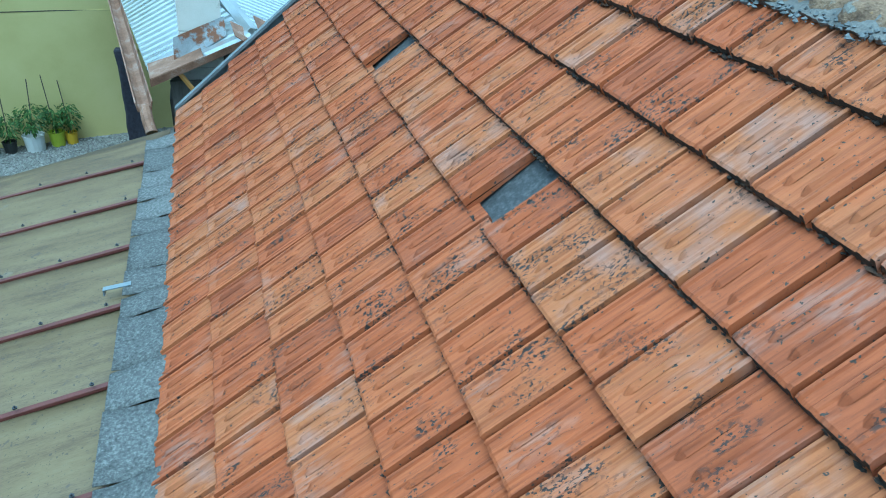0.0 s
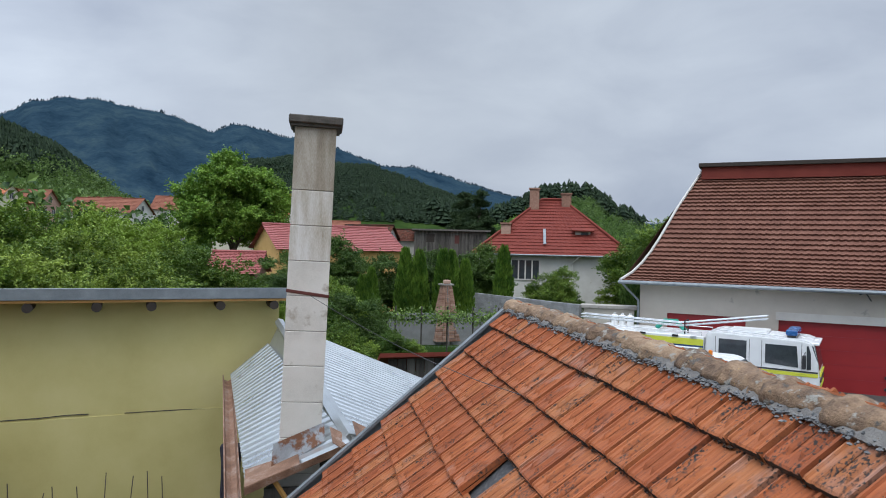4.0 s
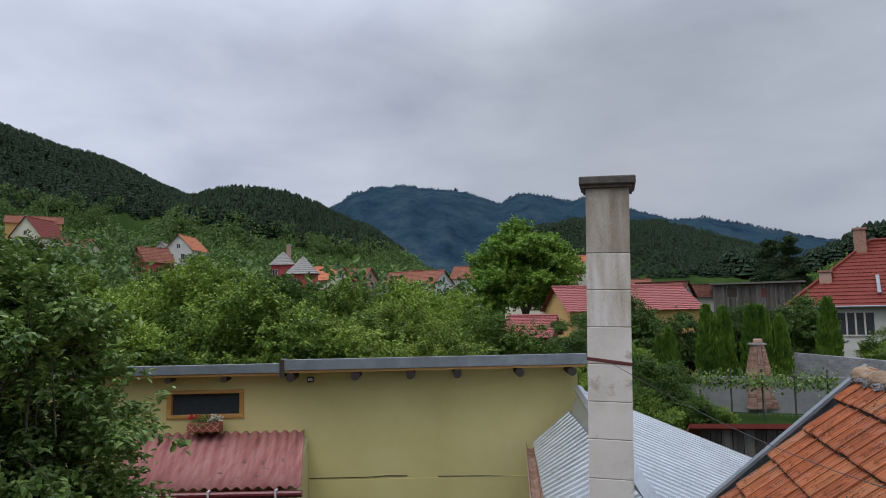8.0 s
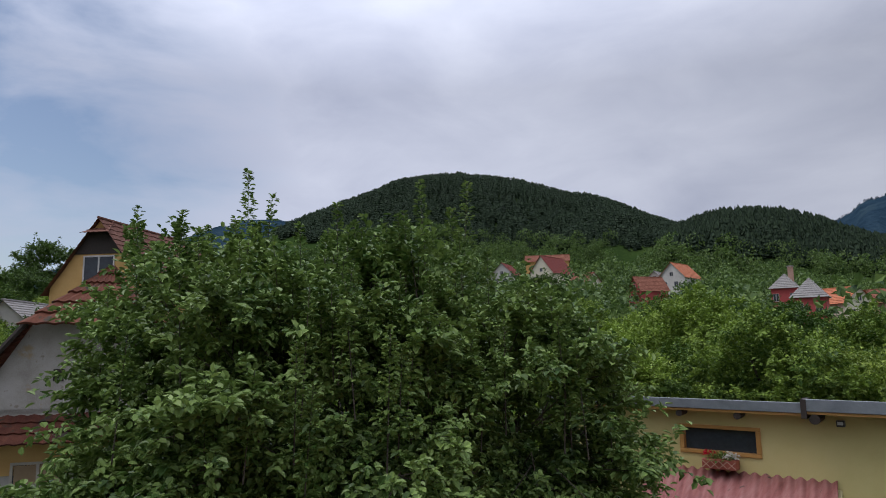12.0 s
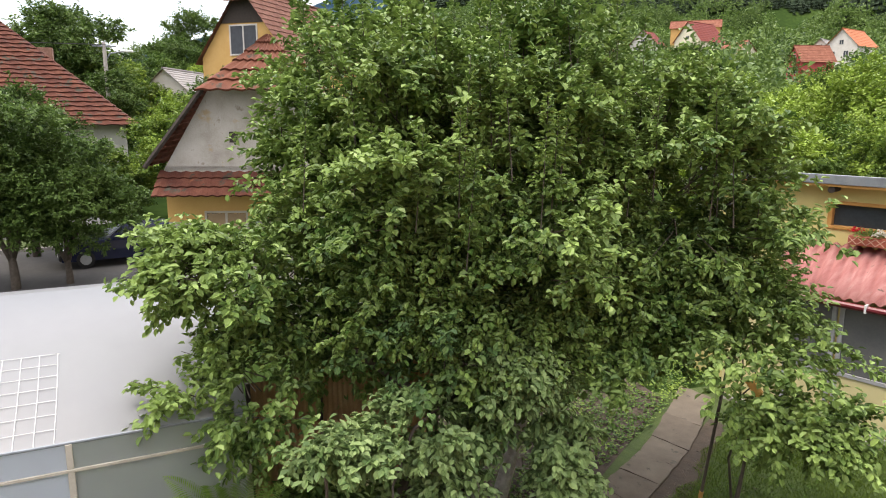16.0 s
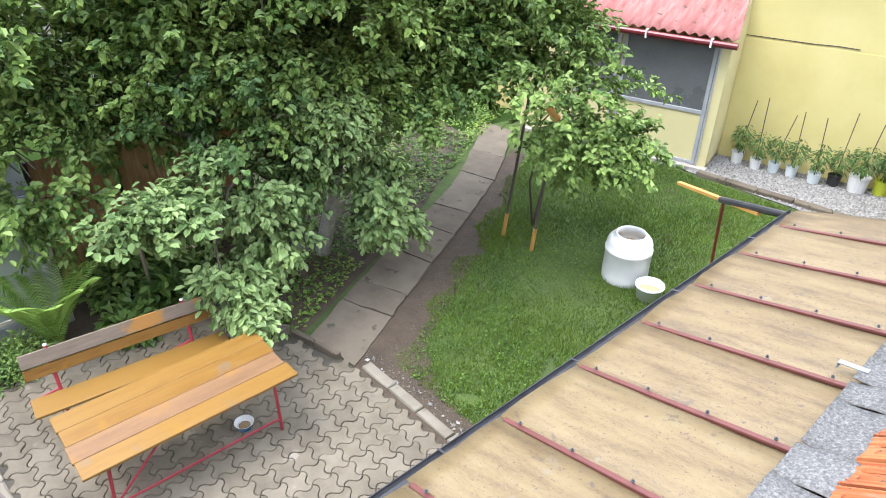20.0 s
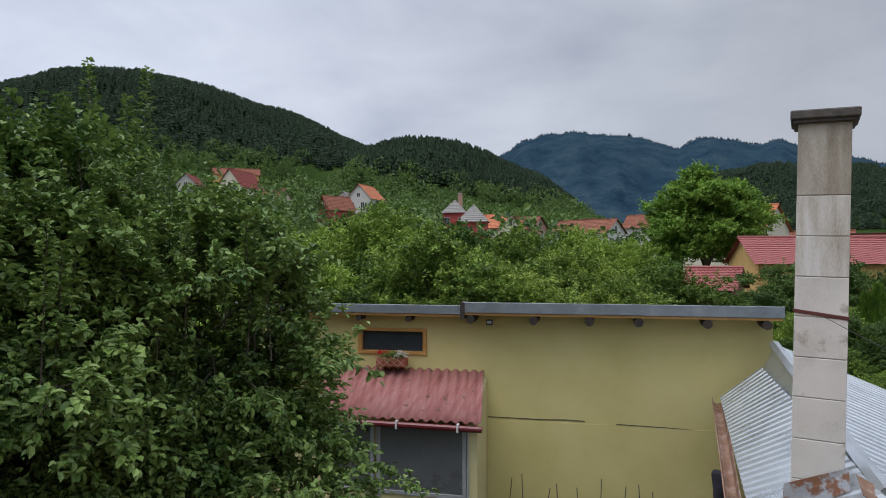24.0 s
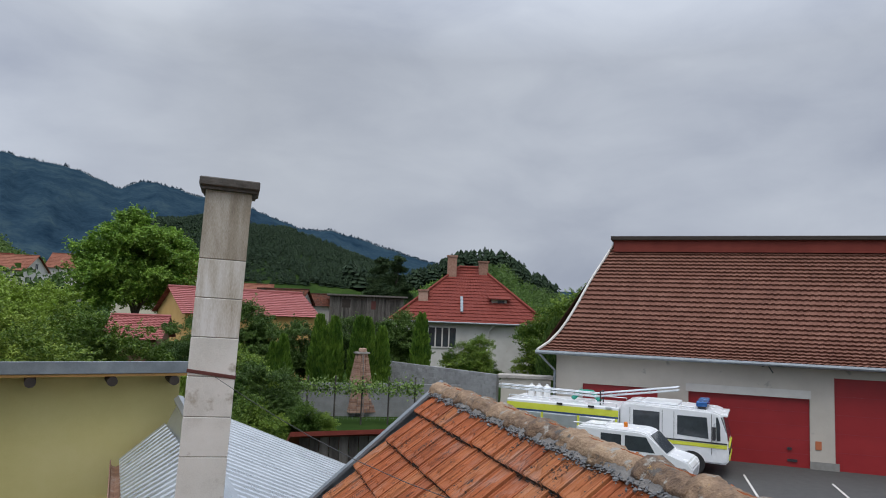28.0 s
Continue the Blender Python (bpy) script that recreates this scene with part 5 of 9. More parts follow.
# Path of broken concrete slabs.
path = thing("garden_path", "garden path of cracked grey concrete slabs", "path", kind="structure")
seams = [((-5.84, 3.29), (-5.08, 3.38)), ((-6.24, 4.02), (-5.53, 4.28)), ((-6.44, 4.45), (-5.74, 4.70)), ((-6.88, 5.33), (-6.13, 5.45)), ((-7.20, 6.08), (-6.50, 6.25)), ((-7.47, 6.70), (-6.84, 6.92)), ((-7.78, 7.36), (-7.15, 7.50)), ((-8.12, 7.92), (-7.45, 8.08)), ((-8.72, 8.78), (-8.02, 8.95)), ((-9.6, 10.0), (-8.9, 10.1))]
rng = random.Random(4)
for (la, ra), (lb, rb2) in zip(seams, seams[1:]):
    V = []
    nq = 5
    g = 0.012
    rows = []
    for i in range(nq + 1):
        t = i / nq
        t2 = g + t * (1 - 2 * g)
        l = Vector((la[0] + (lb[0] - la[0]) * t2, la[1] + (lb[1] - la[1]) * t2, 0))
        r = Vector((ra[0] + (rb2[0] - ra[0]) * t2, ra[1] + (rb2[1] - ra[1]) * t2, 0))
        rows.append([l.lerp(r, s / nq) + Vector((rng.uniform(-0.012, 0.012), rng.uniform(-0.015, 0.015), 0)) for s in range(nq + 1)])
    dz, tx, ty = rng.uniform(0.045, 0.06), rng.uniform(-0.012, 0.012), rng.uniform(-0.008, 0.008)
    bm = B()
    top = [[bm.verts.new((p.x, p.y, dz + tx * (i / nq - 0.5) + ty * (j / nq - 0.5))) for j, p in enumerate(row)] for i, row in enumerate(rows)]
    for i in range(nq):
        for j in range(nq):
            bm.faces.new((top[i][j], top[i][j + 1], top[i + 1][j + 1], top[i + 1][j]))
    edge = [e for e in bm.edges if e.is_boundary]
    ex = bmesh.ops.extrude_edge_only(bm, edges=edge)
    bmesh.ops.translate(bm, vec=(0, 0, -0.09), verts=[v for v in ex["geom"] if isinstance(v, bmesh.types.BMVert)])
    part("slab", bm, SLAB, path)
kerb = thing("kerb", "low concrete kerb stones round the paving", "kerb", kind="structure")


def stone(name, a, b, w, h, parent, material, z=0.0, seed=0):
    r = random.Random(seed)
    a, b = Vector((*a, z)), Vector((*b, z))
    d = b - a
    bm = B()
    box(bm, 0.008, d.length - 0.008, -w / 2, w / 2, 0, h, 0.012, Matrix.Translation(a) @ Matrix.Rotation(math.atan2(d.y, d.x), 4, "Z"))
    for v in bm.verts:
        v.co += Vector((r.uniform(-0.006, 0.006), r.uniform(-0.006, 0.006), r.uniform(-0.004, 0.004)))
    return part(name, bm, material, parent)


for k, (a, b) in enumerate((((-5.02, 3.49), (-4.54, 3.50)), ((-4.54, 3.50), (-4.07, 3.49)), ((-4.07, 3.49), (-3.58, 3.48)), ((-3.58, 3.48), (-3.02, 3.48)), ((-3.02, 3.48), (-2.4, 3.48)))):
    stone("kerb_stone", a, b, 0.13, 0.055, kerb, KERB, 0, k)
for k, (a, b) in enumerate((((-7.3, 2.90), (-6.75, 2.97)), ((-6.75, 2.97), (-6.25, 3.02)), ((-6.05, 3.16), (-5.70, 3.25)), ((-5.70, 3.25), (-5.30, 3.34)))):
    stone("kerb_stone", a, b, 0.07, 0.11, kerb, SLAB, 0, 10 + k)
stone("kerb_stone", (-6.22, 3.04), (-6.08, 3.12), 0.16, 0.13, kerb, SLAB, 0, 40)
stone("kerb_stone", (-7.46, 0.1), (-7.44, 0.9), 0.09, 0.09, kerb, SLAB, 0, 41)
stone("kerb_stone", (-7.44, 0.9), (-7.40, 1.9), 0.09, 0.09, kerb, SLAB, 0, 42)
x = -7.2
rng = random.Random(9)
while x < -4.0:
    w = rng.uniform(0.25, 0.42)
    stone("border_stone", (x, -0.055 + rng.uniform(-0.02, 0.02)), (x + w, -0.05 + rng.uniform(-0.02, 0.02)), rng.uniform(0.13, 0.18), 0.045, kerb, KERB, 0, int(x * 100) % 97)
    x += w
for k, (a, b) in enumerate((((-5.28, 11.12), (-4.75, 11.17)), ((-4.75, 11.17), (-4.2, 11.22)), ((-4.2, 11.22), (-3.6, 11.30)), ((-3.6, 11.30), (-3.0, 11.36)), ((-3.0, 11.36), (-2.2, 11.42)), ((-2.2, 11.42), (-1.2, 11.5)))):
    stone("kerb_stone", a, b, 0.14, 0.1, kerb, SLAB, 0, 80 + k)


# Gravel: loose stones by the wall and along the paving edge.
def gravel(name, polys, count, smin, smax, seed, label, material=None):
    g = np.random.default_rng(seed)
    pts = []
    for (x0, x1, y0f, y1f), share in polys:
        n = int(count * share)
        x = g.uniform(x0, x1, n)
        y = np.array([g.uniform(y0f(q), y1f(q)) for q in x])
        pts.append(np.stack([x, y], 1))
    p = np.concatenate(pts)
    n = len(p)
    octa = np.array([(1, 0, 0), (0, 1, 0), (-1, 0, 0), (0, -1, 0), (0, 0, 0.8), (0, 0, -0.5)])
    s = g.uniform(smin, smax, n)
    sh = g.uniform(0.6, 1.3, (n, 1, 3)) + g.uniform(-0.2, 0.2, (n, 6, 3))
    V = octa[None] * sh * s[:, None, None]
    a = g.uniform(0, 6.28, n)
    c, q = np.cos(a)[:, None], np.sin(a)[:, None]
    V = np.stack([V[..., 0] * c - V[..., 1] * q, V[..., 0] * q + V[..., 1] * c, V[..., 2]], -1)
    V[..., 0] += p[:, :1]
    V[..., 1] += p[:, 1:]
    V[..., 2] += 0.028 + g.uniform(0, 0.012, (n, 1))
    f = np.array([(0, 1, 4), (1, 2, 4), (2, 3, 4), (3, 0, 4), (1, 0, 5), (2, 1, 5), (3, 2, 5), (0, 3, 5)])
    F = (np.arange(n)[:, None, None] * 6 + f[None]).reshape(-1, 3)
    return tagged(mesh_ob(name, fast_mesh(name, V.reshape(-1, 3), F), material or GRAVEL), label, "gravel", kind="stuff")


strip([(-5.5, 11.1), (-0.6, 11.2), (-0.6, 13.56), (-5.7, 12.22)], 0.028, "gravel_bed", mat("gravel_base", [(0.16, 0.15, 0.145), (0.30, 0.29, 0.275)], 1.0, 14, 60, 1.0, 0.02), "grey gravel strip along the wall", "gravel")
gravel("gravel", [((-5.4, -1.0, lambda q: 11.15, lambda q: 13.68 + 0.262 * q), 0.96), ((-5.2, -1.9, lambda q: 3.56, lambda q: 3.70), 0.006)], 7600, 0.012, 0.028, 3, "loose grey gravel stones")
gravel("gravel", [((-5.2, -1.9, lambda q: 3.55, lambda q: 3.76), 0.6), ((-7.9, -5.0, lambda q: 3.75 - (q + 5.0) * 1.86, lambda q: 4.05 - (q + 5.0) * 1.86), 0.4)], 1100, 0.004, 0.011, 8, "small brown pebbles along the paving and the path", PEBBLE)
gravel("gravel", [((-6.9, -4.2, lambda q: -0.34, lambda q: -0.16), 1.0)], 70, 0.008, 0.018, 5, "loose pale gravel under the planters")


# Grass and clover.
def grass(name, region, count, h, seed, label, material=None):
    g = np.random.default_rng(seed)
    x = g.uniform(-8.6, -1.6, count)
    y = g.uniform(-5, 11.2, count)
    keep = np.array([region(a, b) for a, b in zip(x, y)])
    x, y = x[keep], y[keep]
    n = len(x)
    d = np.stack([g.normal(0, 0.5, n), g.normal(0, 0.5, n), np.ones(n)], 1)
    tall = h * g.uniform(0.5, 1.4, n) * (0.7 + 0.6 * np.array([noise.noise((a * 0.7, b * 0.7, 3)) for a, b in zip(x, y)]))
    tall = np.maximum(tall, 0.015)
    V, F = leaves(np.stack([x, y, np.full(n, 0.008)], 1), d, rand_dirs(g, n), tall, g.uniform(0.005, 0.010, n), 0.1)
    return tagged(mesh_ob(name, fast_mesh(name, V, F), material or GRASS), label, "grass", kind="stuff")


def in_lawn(x, y):
    if y < -0.13 and -7.1 < x:
        return True
    if y < 3.75:
        return False
    edge = -4.75 - (y - 3.6) * 0.535
    bare = noise.noise((x * 1.1, y * 1.1, 7)) > 0.56 or (noise.noise((x * 0.8 + 4, y * 0.8, 1)) > 0.1 and (x + 4.1) ** 2 + (y - 4.6) ** 2 < 0.5)
    return x > edge + noise.noise((x * 2, y * 2, 2)) * 0.25 and not bare and y < 11.0


def in_bed(x, y):
    return -11.0 < x < -6.1 and 2.9 < y < 11.0 and x < -6.05 - (y - 3.3) * 0.5 and (y > 3.2 or x < -7.5) and noise.noise((x * 2.1, y * 2.1, 5)) > -0.32


grass("grass", in_lawn, 300000, 0.085, 11, "green lawn grass")


def clover(name, count, region, size, seed, label, material):
    g = np.random.default_rng(seed)
    x, y = g.uniform(-11.0, -1.8, count), g.uniform(-5, 11, count)
    keep = np.array([region(a, b) for a, b in zip(x, y)])
    x, y = x[keep], y[keep]
    n = len(x)
    d = rand_dirs(g, n)
    d[:, 2] = 0.25
    V, F = leaves(np.stack([x, y, g.uniform(0.02, 0.07, n)], 1), d, np.array([0, 0, 1]) + 0.5 * rand_dirs(g, n), size * g.uniform(0.6, 1.4, n), size * 0.8 * g.uniform(0.6, 1.4, n), 0.1)
    return tagged(mesh_ob(name, fast_mesh(name, V, F), material), label, "weeds", kind="stuff")


clover("clover", 100000, lambda x, y: in_lawn(x, y) and noise.noise((x * 0.9, y * 0.9, 12)) + 0.5 * noise.noise((x * 4, y * 4, 2)) > 0.06, 0.028, 13, "patches of clover and broad weeds", CLOVER)
clover("ground_ivy", 70000, in_bed, 0.06, 14, "low weeds under the plum tree", LEAF_MID)

# Table with orange planks on red tube trestles.
table = thing("garden_table", "garden table with orange varnished planks and red steel legs", "table", (-5.115, 1.48, 0.026), -1.0)
for k in range(4):
    part("plank", box(B(), -0.445 + 0.2235 * k, -0.445 + 0.2235 * k + 0.219, -0.985 + 0.012 * (k % 2), 0.985 - 0.01 * (k % 3), 0.705, 0.735, 0.004), WOOD_WORN if k == 2 else WOOD, table)
for y in (-0.80, 0.78):
    for s in (-1, 1):
        part("leg", tube(B(), [(0.40 * s, y * 0.96, 0.70), (0.33 * s, y * 1.02, 0.0)], 0.017, 8), RED_STEEL, table)
    part("cross_rail", tube(B(), [(-0.42, y * 0.96, 0.69), (0.42, y * 0.96, 0.69)], 0.015, 8), RED_STEEL, table)
for s in (-1, 1):
    part("side_rail", tube(B(), [(0.40 * s, -0.78, 0.69), (0.40 * s, 0.76, 0.69)], 0.014, 8), RED_STEEL, table)
    part("stretcher", tube(B(), [(0.35 * s, -0.80, 0.2), (0.35 * s, 0.80, 0.2)], 0.013, 8), RED_STEEL, table)
    part("brace", tube(B(), [(0.35 * s, -0.80, 0.2), (0.39 * s, -0.34, 0.69)], 0.012, 8), RED_STEEL, table)
bench = thing("garden_bench", "long garden bench with weathered plank backrest and red steel frame", "bench", (-6.08, 1.40, 0.026), -6)
part("seat_plank", box(B(), -0.12, 0.17, -0.95, 0.95, 0.42, 0.45, 0.004), WOOD, bench)
part("back_plank", box(B(), -0.015, 0.015, -0.93, 0.93, -0.07, 0.07, 0.004, Matrix.Translation((-0.20, 0, 0.84)) @ Matrix.Rotation(radians(-18), 4, "Y")), WOOD_GREY, bench, "greyed upper back plank")
part("back_plank", box(B(), -0.015, 0.015, -0.93, 0.93, -0.055, 0.055, 0.004, Matrix.Translation((-0.17, 0, 0.70)) @ Matrix.Rotation(radians(-18), 4, "Y")), WOOD, bench)
for y in (-0.68, 0.62):
    part("frame_leg", tube(B(), [(-0.05, y, 0.0), (-0.13, y, 0.42), (-0.23, y, 0.93)], 0.018, 8), RED_STEEL, bench)
    part("front_leg", tube(B(), [(0.16, y, 0.0), (0.12, y, 0.42)], 0.018, 8), RED_STEEL, bench)
    part("brace", tube(B(), [(-0.14, y, 0.46), (-0.12, y - 0.28, 0.42)], 0.012, 8), RED_STEEL, bench)
    part("cap", tube(B(), [(-0.23, y, 0.93), (-0.232, y, 0.945)], 0.019, 8), PLASTIC, bench)
bowl = thing("bowl", "small blue enamel bowl with white inside", "bowl", (-5.04, 2.0, 0.05))
part("body", lathe(B(), [(0.0, 0.0), (0.07, 0.0), (0.085, 0.05), (0.095, 0.075), (0.10, 0.078)], 20), mat("blue_enamel", [(0.02, 0.10, 0.20), (0.03, 0.14, 0.26)], 0.3), bowl)
part("lining", lathe(B(), [(0.10, 0.078), (0.092, 0.076), (0.078, 0.035), (0.0, 0.03)], 20), PLASTIC, bowl, "white enamel lining")
part("feed", lathe(B(), [(0.06, 0.034), (0.03, 0.045), (0.0, 0.05)], 12), mat("dry_feed", [(0.2, 0.13, 0.07), (0.36, 0.26, 0.16)], 0.9), bowl)

# Flower boxes on red posts.
PLANTER_LEAF = leaf_mat("geranium_leaf", (0.06, 0.13, 0.02), (0.22, 0.32, 0.07), island=0.5)
planter = thing("planter", "brown plastic flower box with geraniums on a red post", "planter", (-4.41, -0.06, 0), 14, "planters along the paving")
part("foot", box(B(), -0.1, 0.1, -0.09, 0.09, 0, 0.08, 0.015), SLAB, planter)
part("post", tube(B(), [(0, 0, 0.06), (0, 0, 1.03)], 0.022, 8), RED_STEEL, planter)
bm = B()
o = [(-0.34, -0.09), (0.34, -0.09), (0.34, 0.09), (-0.34, 0.09)]
for (xa, ya), (xb, yb2) in zip(o, o[1:] + o[:1]):
    va = [bm.verts.new(p) for p in ((xa * 0.93, ya * 0.85, 1.03), (xb * 0.93, yb2 * 0.85, 1.03), (xb, yb2, 1.17), (xa, ya, 1.17))]
    bm.faces.new(va)
    vb = [bm.verts.new(p) for p in ((xa, ya, 1.17), (xb, yb2, 1.17), (xb * 0.93, yb2 * 0.8, 1.165), (xa * 0.93, ya * 0.8, 1.165))]
    bm.faces.new(vb)
    vc = [bm.verts.new(p) for p in ((xa * 0.93, ya * 0.8, 1.165), (xb * 0.93, yb2 * 0.8, 1.165), (xb * 0.9, yb2 * 0.75, 1.11), (xa * 0.9, ya * 0.75, 1.11))]
    bm.faces.new(vc)
poly(bm, [(x * 0.93, y * 0.85, 1.03) for x, y in o])
part("box", bm, BROWN_PLASTIC, planter)
part("soil", box(B(), -0.305, 0.305, -0.068, 0.068, 1.10, 1.125), SOIL, planter)
for k, x in enumerate((-0.24, -0.12, 0.0, 0.12, 0.24)):
    tuft("plant", (x, 0, 1.13), 0.07, 70, 0.045, PLANTER_LEAF, planter, 50 + k)
copy_thing(planter, pose(-5.37, -0.10, 0, 0, 0, 3))
copy_thing(planter, pose(-6.62, -0.14, 0, 0, 0, 19))

# Firewood.
def log(at, rz, L, r, kind, seed, tilt_deg=0.0):
    q = random.Random(seed)
    ob = thing("firewood_log", "split firewood log with pale wood lying on grass" if kind else "birch firewood log with grey-white bark on grass", "log", at, rz, "firewood heap")
    bm = B()
    n = 10
    sides = 2 * math.pi if not kind else math.pi * q.uniform(0.45, 0.95)
    ring = [(r * math.cos(sides * k / n), r * math.sin(sides * k / n)) for k in range(n if not kind else n + 1)]
    if kind:
        ring.append((0.0, -0.1 * r))
    va = [bm.verts.new((0, x * q.uniform(0.9, 1.1), z * q.uniform(0.9, 1.1) + 0.02)) for x, z in ring]
    vm = [bm.verts.new((L / 2, x * q.uniform(0.88, 1.12), z * q.uniform(0.88, 1.12) + 0.02)) for x, z in ring]
    vb = [bm.verts.new((L, x * q.uniform(0.85, 1.1), z * q.uniform(0.85, 1.1) + 0.02)) for x, z in ring]
    m = len(ring)
    barkf = []
    for ra_, rb_ in ((va, vm), (vm, vb)):
        for k in range(m):
            j = (k + 1) % m
            f = bm.faces.new((ra_[k], ra_[j], rb_[j], rb_[k]))
            if not kind or k < m - 2:
                barkf.append(f)
    bm.faces.new(va[::-1])
    bm.faces.new(vb)
    me = bpy.data.meshes.new("wood")
    for f in barkf:
        f.material_index = 1
    bmesh.ops.rotate(bm, verts=bm.verts, matrix=Matrix.Rotation(radians(tilt_deg), 3, "X"))
    low = min(v.co.z for v in bm.verts)
    bmesh.ops.translate(bm, verts=bm.verts, vec=(0, 0, -low))
    bm.normal_update()
    bm.to_mesh(me)
    bm.free()
    me.materials.append(SPLIT)
    me.materials.append(BIRCH)
    o = new("wood", me)
    o.parent = ob
    return ob


for at, rz, L, r, kind, tl in (((-5.96, -1.36, 0.012), 29, 1.22, 0.21, 1, 185), ((-5.62, -1.30, 0.012), 4, 0.78, 0.145, 0, 0), ((-6.05, -1.74, 0.012), 25, 0.78, 0.33, 1, 160), ((-5.7, -1.95, 0.012), 50, 0.95, 0.17, 1, 40), ((-5.05, -1.5, 0.012), 68, 0.9, 0.12, 1, 200), ((-6.1, -1.9, 0.21), 28, 0.75, 0.15, 1, 120), ((-5.4, -2.1, 0.012), 35, 0.9, 0.15, 1, 10), ((-6.6, -2.1, 0.012), 60, 0.8, 0.18, 1, 150), ((-4.75, -1.4, 0.012), 75, 0.9, 0.1, 1, 180), ((-5.9, -2.6, 0.012), 15, 0.9, 0.16, 1, 30)):
    log(at, rz, L, r * 0.72, kind, int(L * 1000 + rz), tl)

# White plastic barrel and bucket on the lawn.
barrel = thing("barrel", "white plastic barrel with shouldered top standing on the lawn", "barrel", (-4.17, 7.28, 0.012))
barrel.scale = (0.92, 0.92, 1.03)
part("body", lathe(B(), [(0.0, 0.0), (0.325, 0.0), (0.335, 0.015), (0.34, 0.10), (0.335, 0.44), (0.347, 0.45), (0.347, 0.475), (0.335, 0.485), (0.33, 0.55), (0.31, 0.60), (0.275, 0.635), (0.235, 0.65), (0.232, 0.675), (0.222, 0.685), (0.205, 0.685), (0.20, 0.66), (0.20, 0.60), (0.30, 0.52), (0.31, 0.45), (0.0, 0.45)], 32), PLASTIC, barrel, smooth=True)
part("bottom_scrap", lathe(B(), [(0.0, 0.46), (0.30, 0.46)], 20), mat("ochre_residue", [(0.30, 0.20, 0.07), (0.42, 0.30, 0.12)], 0.8), barrel, "ochre residue inside")
bucket = thing("bucket", "small stained white plastic bucket on the lawn", "bucket", (-3.66, 7.08, 0.012))
part("body", lathe(B(), [(0.0, 0.0), (0.15, 0.0), (0.175, 0.2), (0.19, 0.205), (0.19, 0.23), (0.17, 0.23), (0.165, 0.1), (0.0, 0.09)], 24), PLASTIC, bucket, smooth=True)
part("water", lathe(B(), [(0.0, 0.12), (0.162, 0.12)], 20), mat("murky_water", [(0.25, 0.20, 0.10), (0.36, 0.30, 0.17)], 0.15), bucket)

# Tomato plants in pots along the yellow wall.
TOMATO = leaf_mat("tomato_leaf", (0.038, 0.085, 0.022), (0.17, 0.27, 0.075), island=0.5)
POTS = [((-5.09, 12.19), 0.11, 0.2, "w"), ((-4.72, 12.16), 0.10, 0.18, "w"), ((-4.42, 12.26), 0.10, 0.18, "b"), ((-4.13, 12.34), 0.10, 0.18, "b"), ((-3.74, 12.36), 0.11, 0.18, "b"), ((-3.47, 12.54), 0.11, 0.18, "d"), ((-3.10, 12.60), 0.17, 0.27, "w"), ((-2.78, 12.78), 0.13, 0.24, "l"), ((-2.56, 12.84), 0.10, 0.2, "y")]
PM = {"w": PLASTIC, "b": mat("pale_blue_bucket", [(0.55, 0.62, 0.64), (0.66, 0.70, 0.71)], 0.4), "d": mat("black_pot", [(0.02, 0.02, 0.02), (0.045, 0.045, 0.045)], 0.5), "l": mat("lime_bucket", [(0.40, 0.46, 0.03), (0.50, 0.55, 0.05)], 0.4), "y": mat("yellow_bucket", [(0.60, 0.38, 0.02), (0.68, 0.46, 0.03)], 0.4)}
PL = {"w": "white plastic bucket", "b": "pale blue-white bucket", "d": "black plastic pot", "l": "lime green bucket", "y": "yellow bucket"}
for k, ((x, y), r, h, c) in enumerate(POTS):
    pt = thing("potted_tomato", PL[c] + " with a staked tomato plant on gravel", "potted plant", (x, y, 0.03), 0, "tomato pots along the wall")
    part("pot", lathe(B(), [(0, 0), (r * 0.85, 0), (r, h), (r * 1.05, h), (r * 1.05, h + 0.015), (r * 0.93, h + 0.015), (r * 0.9, h - 0.03), (0, h - 0.03)], 16), PM[c], pt)
    q = random.Random(k)
    lean = Vector((q.uniform(-0.12, 0.12), q.uniform(-0.05, 0.12), 0))
    part("stake", tube(B(), [(0, 0, h - 0.05), Vector((0, 0, 0.6)) + lean * 0.4, Vector((0, 0, 1.22 + q.uniform(-0.15, 0.15))) + lean], 0.009, 6), BARK, pt)
    part("stem", tube(B(), [(0.02, 0, h - 0.05), (0.03, 0.02, h + 0.35)], 0.006, 5), PLUM, pt)
    g = np.random.default_rng(k)
    n = 190 if r < 0.15 else 330
    rr = 0.17 if r < 0.15 else 0.27
    hh = h + 0.30
    d = rand_dirs(g, n)
    p = np.array([0.02, 0, hh]) + d * np.array([rr, rr, 0.27]) * g.uniform(0.4, 1, (n, 1))
    V, F = leaves(p, d * np.array([1, 1, 0.2]) - np.array([0, 0, 0.5]), np.array([0, 0, 1]) + 0.5 * rand_dirs(g, n), g.uniform(0.06, 0.11, n), g.uniform(0.022, 0.042, n))
    mesh_ob("foliage", fast_mesh("foliage", V, F), TOMATO, pt)

